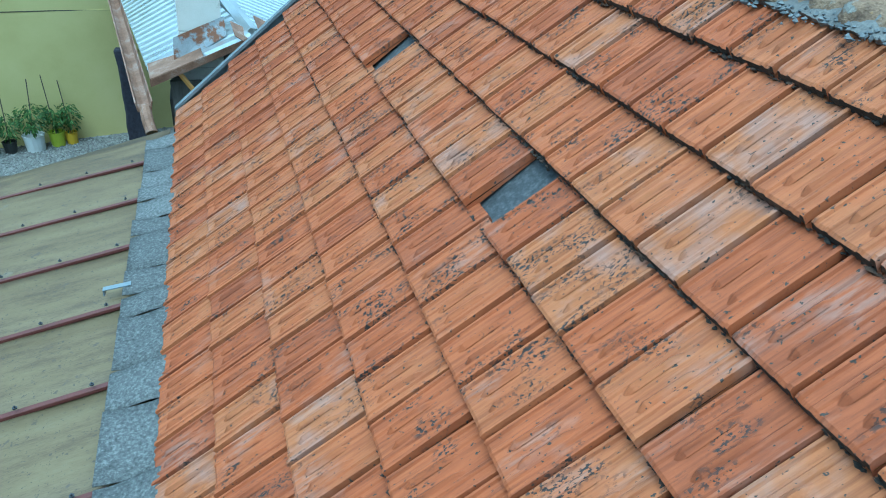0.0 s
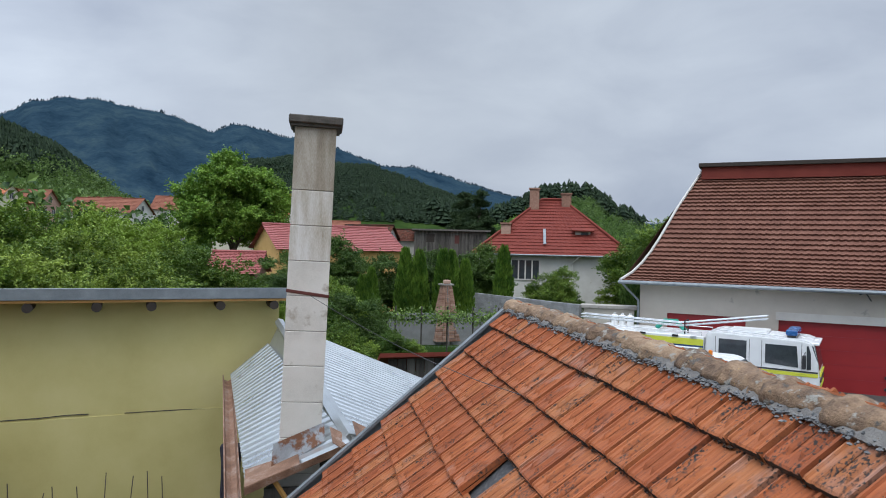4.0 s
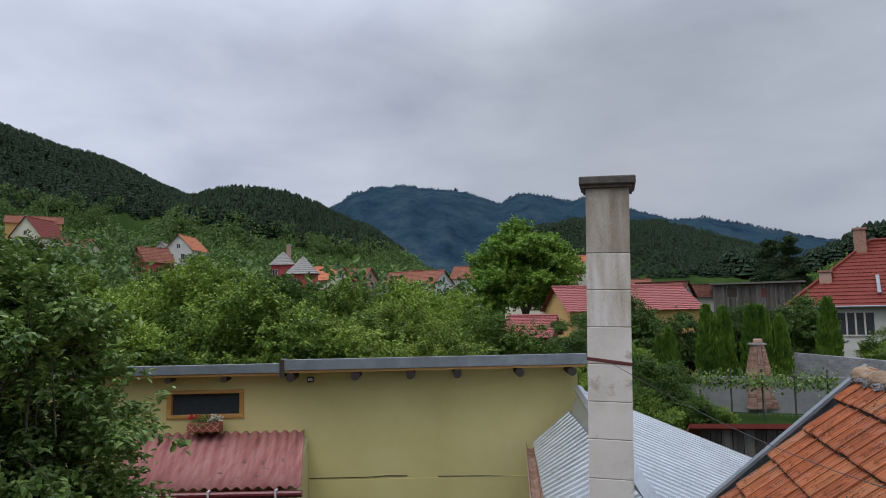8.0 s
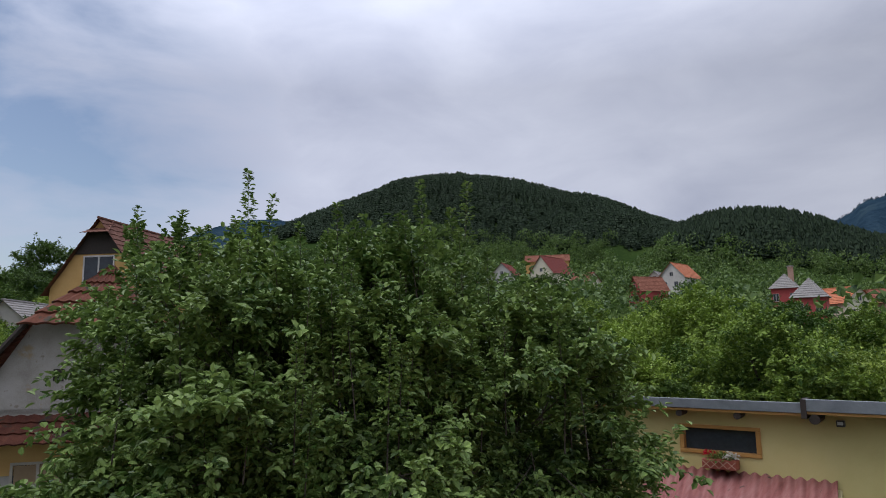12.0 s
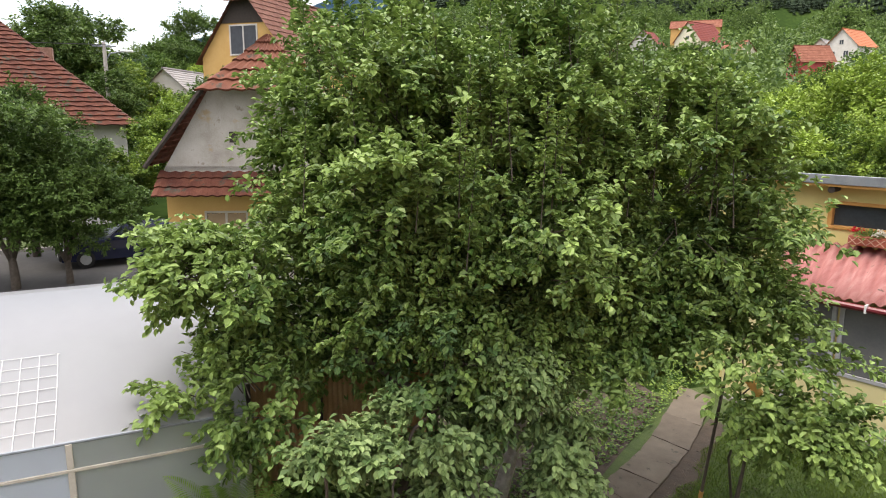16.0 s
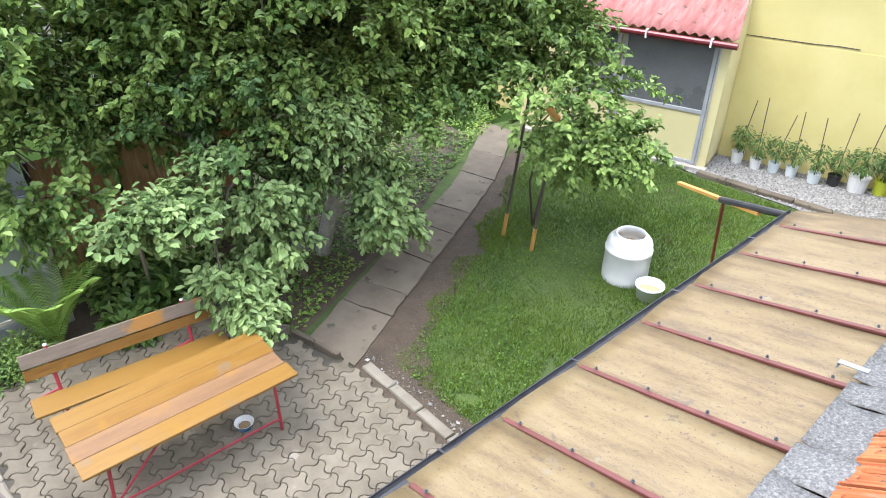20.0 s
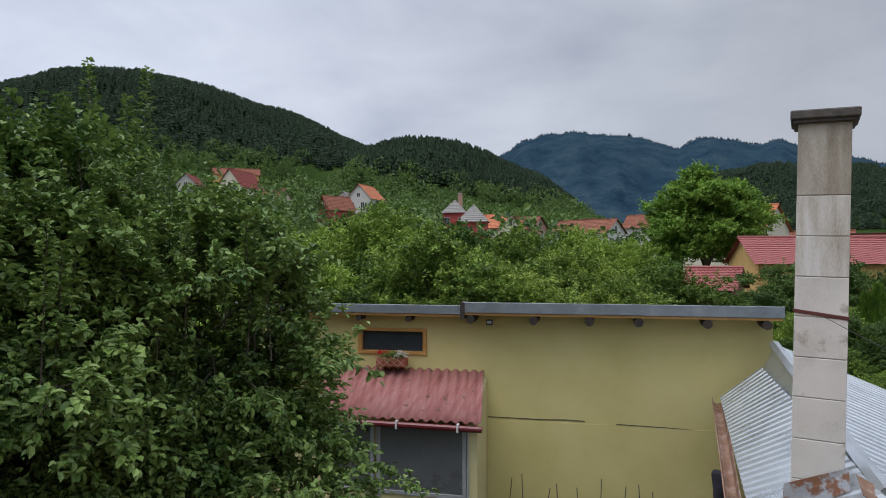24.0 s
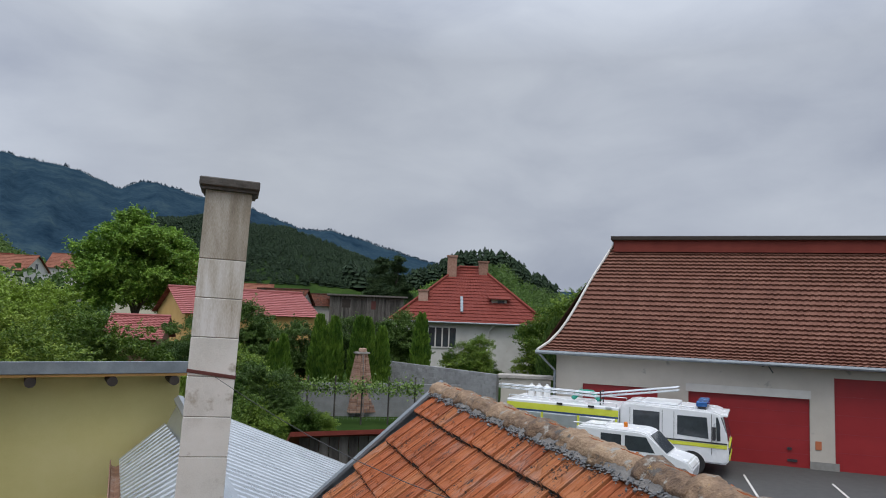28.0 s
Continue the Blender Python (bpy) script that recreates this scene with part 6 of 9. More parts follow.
# Greenhouse of milky plastic film on a timber frame.
def film(name, tone, clear):
    m = bpy.data.materials.new(name)
    m.use_nodes = True
    n, l = m.node_tree.nodes, m.node_tree.links
    b = n["Principled BSDF"]
    no = n.new("ShaderNodeTexNoise")
    no.inputs["Scale"].default_value, no.inputs["Detail"].default_value = 1.4, 4
    rp = n.new("ShaderNodeValToRGB")
    rp.color_ramp.elements[0].color, rp.color_ramp.elements[1].color = (*[c * 0.85 for c in tone], 1), (*tone, 1)
    l.new(n.new("ShaderNodeNewGeometry").outputs["Position"], no.inputs["Vector"])
    l.new(no.outputs["Fac"], rp.inputs["Fac"])
    l.new(rp.outputs[0], b.inputs["Base Color"])
    b.inputs["Roughness"].default_value = 0.32
    t, tp = n.new("ShaderNodeBsdfTranslucent"), n.new("ShaderNodeBsdfTransparent")
    l.new(rp.outputs[0], t.inputs["Color"])
    m1, m2 = n.new("ShaderNodeMixShader"), n.new("ShaderNodeMixShader")
    m1.inputs[0].default_value, m2.inputs[0].default_value = 0.4, clear
    l.new(b.outputs[0], m1.inputs[1])
    l.new(t.outputs[0], m1.inputs[2])
    l.new(m1.outputs[0], m2.inputs[1])
    l.new(tp.outputs[0], m2.inputs[2])
    l.new(m2.outputs[0], n["Material Output"].inputs["Surface"])
    MATS[name] = m
    return m


FILM_ROOF, FILM_WALL, FILM_BLUE = film("greenhouse_film", (0.36, 0.37, 0.38), 0.06), film("cloudy_film", (0.62, 0.66, 0.64), 0.42), film("bluish_film", (0.66, 0.72, 0.80), 0.12)
PALE_TIMBER = mat("pale_timber", [(0.40, 0.36, 0.29), (0.56, 0.51, 0.43)], 0.85, 5, 50, 0.4, 0.003)
gh = thing("greenhouse", "long greenhouse of milky plastic film on pale timber frame", "greenhouse")
GX, GZ, GY0, GY1, GRX, GRZ = -8.10, 1.75, -7.0, 1.30, -11.6, 2.72


def sheet(name, f, nu, nv, material, label):
    V = [f(i / nu, j / nv) for i in range(nu + 1) for j in range(nv + 1)]
    F = [(i * (nv + 1) + j, i * (nv + 1) + j + 1, (i + 1) * (nv + 1) + j + 1, (i + 1) * (nv + 1) + j) for i in range(nu) for j in range(nv)]
    return mesh_ob(name, fast_mesh(name, V, F, True), material, gh, label)


wob = lambda a, b: 0.012 * noise.noise((a * 2.2, b * 2.2, 4)) + 0.006 * noise.noise((a * 9, b * 9, 4))
sheet("roof_film", lambda u, v: (GX + (GRX - GX) * u, GY0 + (GY1 - GY0) * v, GZ + (GRZ - GZ) * math.sin(u * math.pi / 2) ** 0.9 + wob(6 * u, 8 * v)), 16, 40, FILM_ROOF, "milky white roof film")
sheet("roof_film", lambda u, v: (GRX - 3.2 * u, GY0 + (GY1 - GY0) * v, GRZ - 0.95 * u ** 1.4), 6, 4, FILM_ROOF, "milky white roof film")
for y0, y1, mt in ((GY0, -2.7, FILM_BLUE), (-2.7, -0.66, FILM_BLUE), (-0.66, GY1, FILM_WALL)):
    sheet("wall_film", lambda u, v: (GX + 0.01 + wob(4 * u + y0, 6 * v), y0 + (y1 - y0) * u, 0.02 + (GZ - 0.02) * v), 14, 12, mt, "cloudy plastic wall film")
sheet("end_film", lambda u, v: (GX + (GRX - GX) * u, GY1 + 0.01, 0.02 + (GZ + (GRZ - GZ) * math.sin(u * math.pi / 2) ** 0.9 - 0.02) * v), 10, 6, FILM_WALL, "cloudy plastic wall film")
for y in (-6.0, -4.4, -2.7, -0.66, 1.28):
    part("post", box(B(), GX - 0.03, GX + 0.035, y - 0.035, y + 0.035, 0, GZ - 0.01, 0.004), PALE_TIMBER, gh)
for z, w in ((0.30, 0.05), (1.42, 0.035)):
    part("rail", box(B(), GX + 0.012, GX + 0.04, GY0, GY1, z - w / 2, z + w / 2, 0.003), PALE_TIMBER, gh)
part("eave_rail", tube(B(), [(GX + 0.01, GY0, GZ), (GX + 0.01, GY1, GZ)], 0.018, 6), GREY_METAL, gh)
for y in (-5.2, -3.6, -2.0, -0.6, 0.8):
    pts = [(GX + (GRX - GX) * u, y, GZ - 0.02 + (GRZ - GZ) * math.sin(u * math.pi / 2) ** 0.9) for u in [k / 8 for k in range(9)]]
    part("hoop", tube(B(), pts, 0.014, 6), PALE_TIMBER, gh)
part("skirt", box(B(), GX + 0.042, GX + 0.055, -1.0, GY1, 0.0, 0.26, 0.004), mat("grey_film_skirt", [(0.16, 0.16, 0.165), (0.28, 0.28, 0.29)], 0.5), gh, "dark grey plastic skirt")
g = np.random.default_rng(77)
n = 2600
p = np.stack([g.uniform(-11.3, -8.6, n), g.uniform(-6.5, 1.1, n), g.uniform(0.1, 1.3, n)], 1)
V, F = leaves(p, rand_dirs(g, n), rand_dirs(g, n), g.uniform(0.1, 0.2, n), g.uniform(0.05, 0.1, n))
tagged(mesh_ob("greenhouse_plants", fast_mesh("greenhouse_plants", V, F), PLUM), "green plants inside the greenhouse", "plants", kind="stuff")
# net pattern lying on the roof film: thin white cords
bm = B()
for k in range(15):
    y = -3.6 + 0.2 * k
    tube(bm, [(GX + (GRX - GX) * u, y + 0.01 * math.sin(9 * u), GZ + 0.014 + (GRZ - GZ) * math.sin(u * math.pi / 2) ** 0.9) for u in [q * 0.05 for q in range(9)]], 0.004, 4)
for k in range(7):
    u = 0.05 + 0.058 * k
    tube(bm, [(GX + (GRX - GX) * u, -3.6 + 0.47 * q, GZ + 0.016 + (GRZ - GZ) * math.sin(u * math.pi / 2) ** 0.9) for q in range(7)], 0.004, 4)
net = part("net", bm, PLASTIC, gh, "white cord net over the film")

# Rusty corrugated fence.
fence = thing("fence", "rusty brown corrugated iron fence panel", "fence")
for k, (y0, y1, hh) in enumerate(((1.46, 2.45, 1.75), (2.42, 3.4, 1.85), (3.35, 4.3, 1.8))):
    V, F = corrugated(y0, y1, 0, hh, 0.076, 0.011, 6)
    V = np.stack([np.full(len(V), -8.97) + V[:, 2], V[:, 0], V[:, 1] + 0.02], 1)
    ob = mesh_ob("panel", fast_mesh("panel", V, F, True), RUST_CORR, fence)
part("post", box(B(), -8.93, -8.87, 1.40, 1.46, 0, 1.8), DARK_WOOD, fence)
part("post", box(B(), -8.94, -8.91, 2.42, 2.46, 0, 1.85), DARK_WOOD, fence)

# Fern.
fern = thing("fern", "large bright green ostrich fern beside the bench", "fern", (-7.62, 1.0, 0.02))
g = np.random.default_rng(6)
FERN = leaf_mat("fern_frond", (0.15, 0.27, 0.045), (0.34, 0.48, 0.11), island=0.3)
for k in range(17):
    a = k / 17 * 6.283 + g.uniform(-0.2, 0.2)
    L = g.uniform(1.1, 1.5)
    out = np.array([math.cos(a), math.sin(a), 0])
    q = np.linspace(0, 1, 44)
    rad = 0.55 * L * q ** 1.25
    z = L * (1.12 * q - 0.36 * q ** 2.6)
    spine = out[None] * rad[:, None] + np.array([0, 0, 1]) * z[:, None]
    tang = np.gradient(spine, axis=0)
    side = np.cross(tang, np.array([0, 0, 1.0]))
    side /= np.linalg.norm(side, axis=1, keepdims=True) + 1e-9
    wid = 0.17 * L * np.sin(np.pi * np.clip(q * 0.93 + 0.06, 0, 1)) ** 0.8
    ps, ds, ls = [], [], []
    for s in (1, -1):
        ps.append(spine[2:])
        ds.append((side * s + 0.45 * tang / np.linalg.norm(tang, axis=1, keepdims=True))[2:])
        ls.append(wid[2:])
    ps, ds, ls = np.concatenate(ps), np.concatenate(ds), np.concatenate(ls)
    V, F = leaves(ps, ds, np.tile([0, 0, 1.0], (len(ps), 1)) + 0.1 * rand_dirs(g, len(ps)), ls, np.full(len(ps), 0.016), 0.05)
    mesh_ob("frond", fast_mesh("frond", V, F), FERN, fern)


# Border plants: clumps with their flowers.
def border_plant(at, r, h, n, leaf, material, label, flowers=None, seed=0):
    ob = thing("border_plant", label, "plant", at)
    g = np.random.default_rng(seed)
    d = rand_dirs(g, n)
    d[:, 2] = np.abs(d[:, 2])
    p = d * np.array([r, r, h]) * g.uniform(0.35, 1.0, (n, 1))
    V, F = leaves(p, d * np.array([1, 1, 0.3]) + 0.8 * rand_dirs(g, n), 0.6 * rand_dirs(g, n) + np.array([0, 0, 1.0]), leaf * g.uniform(0.7, 1.4, n), leaf * 0.62 * g.uniform(0.7, 1.3, n), oval=True)
    mesh_ob("foliage", fast_mesh("foliage", V, F), material, ob)
    if flowers:
        mt, count, size = flowers
        for k in range(count):
            c = (g.uniform(-r, r) * 0.7, g.uniform(-r, r) * 0.7, h * g.uniform(0.85, 1.2))
            tuft("flower", c, size, 26, size * 0.7, mt, ob, seed * 31 + k, 1.0)
            part("stalk", tube(B(), [(c[0] * 0.6, c[1] * 0.6, 0.1), c], 0.004, 4), PLUM, ob)
    return ob


rng = random.Random(12)
for k in range(15):
    y = 0.6 - 0.36 * k
    x = -7.55 + rng.uniform(-0.2, 0.25)
    fl = (PETAL_CREAM, 4, 0.05) if k in (3, 4, 5) else (PETAL_PINK, 3, 0.045) if k in (2, 6, 9, 10, 12) else None
    border_plant((x, y, 0.02), rng.uniform(0.30, 0.45), rng.uniform(0.26, 0.5), 1300, 0.05, rng.choice([PLUM, LEAF_DARK, BORDER]), "leafy border plant with cream flowers" if k in (3, 4, 5) else "leafy border plant with pink flowers" if fl else "low leafy green border plant", fl, 100 + k)
border_plant((-8.15, 1.95, 0.02), 0.42, 0.85, 460, 0.16, PLUM, "hydrangea with broad leaves and pink flower heads", (PETAL_PINK, 2, 0.06), 141)
border_plant((-8.2, 2.75, 0.02), 0.5, 0.75, 560, 0.16, PLUM, "dark broad-leaved shrub under the tree", None, 142)
border_plant((-7.55, 2.45, 0.02), 0.45, 0.7, 460, 0.17, LEAF_DARK, "dark broad-leaved shrub under the tree", (PETAL_CREAM, 1, 0.06), 143)
border_plant((-7.3, 1.75, 0.02), 0.35, 0.4, 300, 0.14, LEAF_DARK, "dark broad-leaved shrub under the tree", None, 144)
stake = thing("prop_stake", "grey wooden stake leaning behind the bench", "stake")
part("stake", tube(B(), [(-7.55, 2.14, 0.0), (-7.62, 2.12, 1.55)], 0.022, 7), WOOD_GREY, stake)


# ---- trees ----
def crown_mesh(name, ells, twigs, per, leaf, seed, lift=0.5, shell=0.55, droop=0.5, twig_len=0.5, shoots=0, pad=0.62, oval=False, flat=1.1):
    """A crown of leafy twigs gathered in flat pads inside a union of ellipsoids (cx, cy, cz, rx, ry, rz). Returns mesh and twig starts."""
    g = np.random.default_rng(seed)
    area = np.array([e[3] * e[4] + e[4] * e[5] + e[3] * e[5] for e in ells])
    pads = max(4, int(4.2 * area.sum() / (pad * pad) / 3.0))
    E = np.array(ells)[g.choice(len(ells), pads, p=area / area.sum())]
    d = rand_dirs(g, pads)
    r = (shell + (1 - shell) * g.uniform(0, 1, (pads, 1)) ** 0.6) * g.uniform(0.85, 1.06, (pads, 1))
    centre = E[:, :3] + d * E[:, 3:] * r
    size = np.minimum(pad, 0.75 * E[:, 3:].min(1)) * g.uniform(0.6, 1.3, pads)
    pick = g.integers(0, pads, twigs)
    d = d[pick]
    disc = rand_dirs(g, twigs) * (g.uniform(0, 1, (twigs, 1)) ** 0.5) * np.array([1, 1, 0.42])
    start = centre[pick] + disc * size[pick][:, None]
    way = d * 0.55 + disc * 0.8 + np.array([0, 0, lift]) + 0.35 * rand_dirs(g, twigs)
    way /= np.linalg.norm(way, axis=1, keepdims=True)
    length = twig_len * g.uniform(0.5, 1.4, twigs)
    if shoots:
        top = np.argsort(-(start[:, 2] + 0.3 * g.normal(size=twigs)))[:shoots]
        way[top] = np.array([0, 0, 1.0]) + 0.12 * rand_dirs(g, shoots)
        length[top] *= g.uniform(0.9, 1.6, shoots)
    t = g.uniform(0.05, 1.0, (twigs, per)) ** 0.8
    pos = start[:, None] + way[:, None] * (t * length[:, None])[..., None]
    pos[..., 2] -= droop * 0.35 * (t ** 2) * length[:, None]
    pos = pos.reshape(-1, 3) + g.normal(0, leaf * 0.3, (twigs * per, 3))
    n = len(pos)
    dirs = np.repeat(way, per, 0) * 0.6 + rand_dirs(g, n) * np.array([1, 1, 0.6]) - np.array([0, 0, droop * 0.55])
    nor = rand_dirs(g, n) * (1.65 - flat) + np.array([0, 0, flat]) + 0.45 * np.repeat(d, per, 0)
    V, F = leaves(pos, dirs, nor, leaf * g.uniform(0.65, 1.35, n), leaf * (0.68 if oval else 0.62) * g.uniform(0.75, 1.25, n), oval=oval)
    return fast_mesh(name, V, F), start, way, length


def limbs(bm, base, forks, r0, seed=0, thin=0.25):
    """Bent, tapering limbs from base to each fork end."""
    q = random.Random(seed)
    base = Vector(base)
    for end in forks:
        end = Vector(end)
        pts, rs = [], []
        for k in range(7):
            t = k / 6
            p = base.lerp(end, t)
            p.z = base.z + (end.z - base.z) * (t ** 0.75)
            p += Vector((q.uniform(-1, 1), q.uniform(-1, 1), 0)) * 0.06 * (end - base).length * math.sin(math.pi * t)
            pts.append(p)
            rs.append(r0 * (1 - t) + r0 * thin * t)
        tube(bm, pts, rs, 7)
    return bm


# The old plum trees over the garden.
PL_ELLS = [(-8.9, 3.4, 5.05, 1.7, 1.4, 1.75), (-8.4, 5.25, 5.05, 1.4, 1.35, 1.85), (-8.4, 4.6, 4.3, 2.4, 2.4, 2.1), (-7.1, 6.8, 4.2, 1.4, 1.3, 1.6), (-6.45, 7.5, 3.8, 0.7, 0.75, 1.05), (-7.3, 6.3, 2.95, 1.1, 1.3, 0.8), (-7.9, 4.3, 3.1, 1.4, 1.8, 0.75),
           (-9.0, 2.8, 4.2, 1.1, 0.75, 1.5), (-8.6, 1.4, 3.3, 0.8, 0.8, 0.55), (-8.6, 0.8, 3.5, 0.5, 0.45, 0.3), (-8.05, 1.3, 2.0, 0.35, 0.3, 0.75), (-8.3, 0.75, 2.25, 0.45, 0.35, 0.22), (-7.1, 3.5, 2.6, 0.6, 0.6, 0.4), (-6.9, 4.5, 2.4, 0.5, 0.5, 0.35), (-6.9, 5.6, 2.4, 0.6, 0.7, 0.5), (-7.0, 4.4, 1.95, 0.35, 0.35, 0.3), (-8.7, 2.1, 2.6, 0.8, 0.8, 0.6), (-9.2, 3.2, 2.4, 0.7, 0.9, 0.6)]
plum = thing("plum_tree", "large leafy plum tree with whitewashed trunk bases", "tree", (0, 0, 0))
tops = [(-8.4, 4.8, 5.6), (-9.8, 5.6, 4.6), (-8.0, 6.6, 4.9), (-7.2, 3.4, 3.6), (-8.4, 2.4, 3.6)]
for k, e in enumerate(tops[:3]):
    part("limb", limbs(B(), (-7.50, 4.90, 1.15), [e], 0.085, k), BARK, plum, smooth=True)
for k, e in enumerate(tops[3:] + [(-9.4, 3.2, 4.8), (-8.6, 0.6, 3.4)]):
    part("limb", limbs(B(), (-7.77, 4.29, 1.0), [e], 0.07, 9 + k), BARK, plum, smooth=True)
for a, b, r in (((-7.40, 4.48, 0.0), (-7.50, 4.92, 1.2), 0.10), ((-7.70, 4.26, 0.0), (-7.77, 4.29, 1.05), 0.085)):
    part("trunk", tube(B(), [a, Vector(a).lerp(Vector(b), 0.5) + Vector((0.02, -0.02, 0)), b], [r * 1.15, r, r * 0.85], 10), WHITEWASH, plum, "whitewashed trunk base", smooth=True)
me, st, wy, ln = crown_mesh("crown", PL_ELLS, 6600, 25, 0.098, 3, lift=0.25, shell=0.5, droop=0.5, twig_len=0.48, shoots=200, pad=0.5, oval=True, flat=1.3)
mesh_ob("crown", me, PLUM, plum)
me2, *_ = crown_mesh("young_growth", [(-7.9, 1.7, 2.6, 0.5, 0.5, 0.3), (-7.2, 3.3, 2.6, 0.8, 0.8, 0.4), (-7.0, 5.6, 2.7, 0.8, 0.9, 0.5), (-6.9, 6.7, 3.1, 0.6, 0.6, 0.5), (-7.6, 2.4, 3.2, 0.7, 0.6, 0.4)], 170, 20, 0.092, 8, lift=0.2, droop=0.7, pad=0.35, oval=True)
mesh_ob("young_growth", me2, BORDER, plum, "lighter yellow-green young growth")


def crown_top(x, y):
    """Height of the crown's upper surface over a place."""
    best = 0.0
    for cx, cy, cz, rx, ry, rz in PL_ELLS:
        q = 1 - ((x - cx) / rx) ** 2 - ((y - cy) / ry) ** 2
        if q > 0:
            best = max(best, cz + rz * math.sqrt(q))
    return best


# Upright water shoots that stand out of the crown like spires.
g = np.random.default_rng(77)
SPIRES = [(-9.26, 2.45, 7.2, 1.5), (-9.11, 2.96, 7.15, 1.4), (-8.95, 3.76, 7.78, 1.9), (-8.8, 4.05, 7.45, 1.6), (-8.65, 4.95, 7.4, 1.7), (-8.6, 5.2, 7.15, 1.5), (-8.25, 5.8, 7.3, 1.6), (-8.12, 6.0, 7.75, 2.1), (-7.87, 6.37, 7.35, 1.6), (-7.72, 6.57, 7.75, 2.3), (-7.6, 6.3, 7.0, 1.5), (-7.56, 6.78, 6.74, 1.5), (-9.2, 3.3, 7.0, 1.3), (-8.9, 4.5, 7.1, 1.4)]
while len(SPIRES) < 130:
    x, y = g.uniform(-10.4, -5.6), g.uniform(1.6, 8.4)
    z = crown_top(x, y)
    if z > 4.6:
        SPIRES.append((x, y, z + g.uniform(0.05, 0.45), g.uniform(0.7, 1.2)))
P, D, N, L, stems = [], [], [], [], B()
for x, y, z, h in SPIRES:
    n = int(190 * h)
    t = g.uniform(0, 1, n) ** 0.85
    a = g.uniform(0, 6.283, n)
    lean = g.normal(0, 0.06, 2)
    out = np.stack([np.cos(a), np.sin(a), np.zeros(n)], 1)
    wide = 0.115 * h * (1.05 - t) + 0.02
    axis = np.array([x, y, z]) - np.stack([lean[0] * (1 - t) * h, lean[1] * (1 - t) * h, (1 - t) * h], 1)
    P.append(axis + out * (wide * g.uniform(0.1, 1.0, n))[:, None])
    D.append(out + np.stack([0 * t, 0 * t, 0.55 * t + g.normal(-0.05, 0.35, n)], 1))
    N.append(np.array([0, 0, 1.0]) - 0.4 * out + 0.5 * rand_dirs(g, n))
    L.append(0.088 * g.uniform(0.6, 1.3, n) * (1.05 - 0.35 * t))
    tube(stems, [(x - lean[0] * h * 1.3, y - lean[1] * h * 1.3, z - h * 1.3), (x, y, z)], [0.009, 0.003], 4, cap=False)
P, D, N, L = map(np.concatenate, (P, D, N, L))
V, F = leaves(P, D, N, L, L * 0.62 * g.uniform(0.8, 1.2, len(L)), oval=True)
tagged(mesh_ob("water_shoot", fast_mesh("water_shoot", V, F), PLUM, plum), "upright leafy shoots above the crown", kind="stuff")
# thin twigs
for k in range(0, 6400, 9):
    a = Vector(st[k])
    e = a + Vector(wy[k]) * ln[k] * 0.9
    tube(stems, [a - Vector(wy[k]) * 0.5, a, e], [0.010, 0.007, 0.003], 4, cap=False)
tagged(part("brushwood", stems, BARK, plum), kind="stuff")
# drooping branches that hang over the bench and beside the path
low, *_ = crown_mesh("low_branch", [(-6.9, 3.89, 2.2, 0.38, 0.42, 0.26), (-6.6, 3.1, 1.95, 0.36, 0.38, 0.24), (-6.5, 2.3, 1.68, 0.34, 0.34, 0.26), (-6.6, 1.95, 1.8, 0.25, 0.25, 0.2), (-6.3, 2.64, 1.2, 0.3, 0.3, 0.28), (-5.9, 2.38, 0.86, 0.2, 0.2, 0.16), (-6.1, 2.5, 1.02, 0.24, 0.24, 0.2), (-6.4, 4.85, 1.4, 0.28, 0.3, 0.3), (-6.25, 4.87, 1.08, 0.2, 0.2, 0.22), (-6.55, 4.6, 1.9, 0.34, 0.36, 0.28), (-6.7, 4.1, 2.35, 0.4, 0.42, 0.24), (-6.45, 3.2, 1.45, 0.28, 0.3, 0.28), (-6.65, 3.65, 1.9, 0.3, 0.3, 0.25)], 1120, 20, 0.098, 9, lift=0.0, shell=0.35, droop=0.9, twig_len=0.3, pad=0.26, oval=True, flat=1.4)
mesh_ob("low_branch", low, PLUM_GREY, plum, "low hanging branch of paler grey-green leaves")
part("limb", tube(B(), [(-7.5, 4.4, 1.3), (-7.0, 3.7, 2.05), (-6.6, 2.9, 1.85), (-6.35, 2.55, 1.35), (-5.9, 2.38, 0.9)], [0.05, 0.035, 0.022, 0.014, 0.006], 6), BARK, plum)

# Young tree with two prop stakes.
young = thing("young_tree", "young plum tree propped by two stakes on the lawn", "tree", (0, 0, 0))
me, st, wy, ln = crown_mesh("crown", [(-5.75, 7.1, 2.65, 0.85, 0.85, 0.75), (-5.02, 7.3, 2.3, 0.5, 0.5, 0.65), (-6.3, 7.3, 3.0, 0.7, 0.7, 0.6), (-4.95, 7.3, 1.6, 0.28, 0.3, 0.35)], 560, 24, 0.09, 15, lift=0.2, droop=0.6, oval=True, flat=1.4)
mesh_ob("crown", me, PLUM, young)
bm = B()
limbs(bm, (-5.95, 7.4, 0.0), [(-5.8, 7.3, 2.7), (-6.1, 7.5, 2.9)], 0.02, 5)
part("trunk", bm, BARK, young, smooth=True)
for a, b in (((-6.06, 6.85, 0.0), (-5.92, 7.05, 2.3)), ((-5.48, 6.84, 0.0), (-5.40, 7.0, 2.2))):
    part("stake", tube(B(), [a, b], 0.022, 7), BARK, young, "dark wooden prop stake")
    part("stake_foot", tube(B(), [a, Vector(a).lerp(Vector(b), 0.17)], 0.03, 6), FRAME_WOOD, young, "orange stake foot")
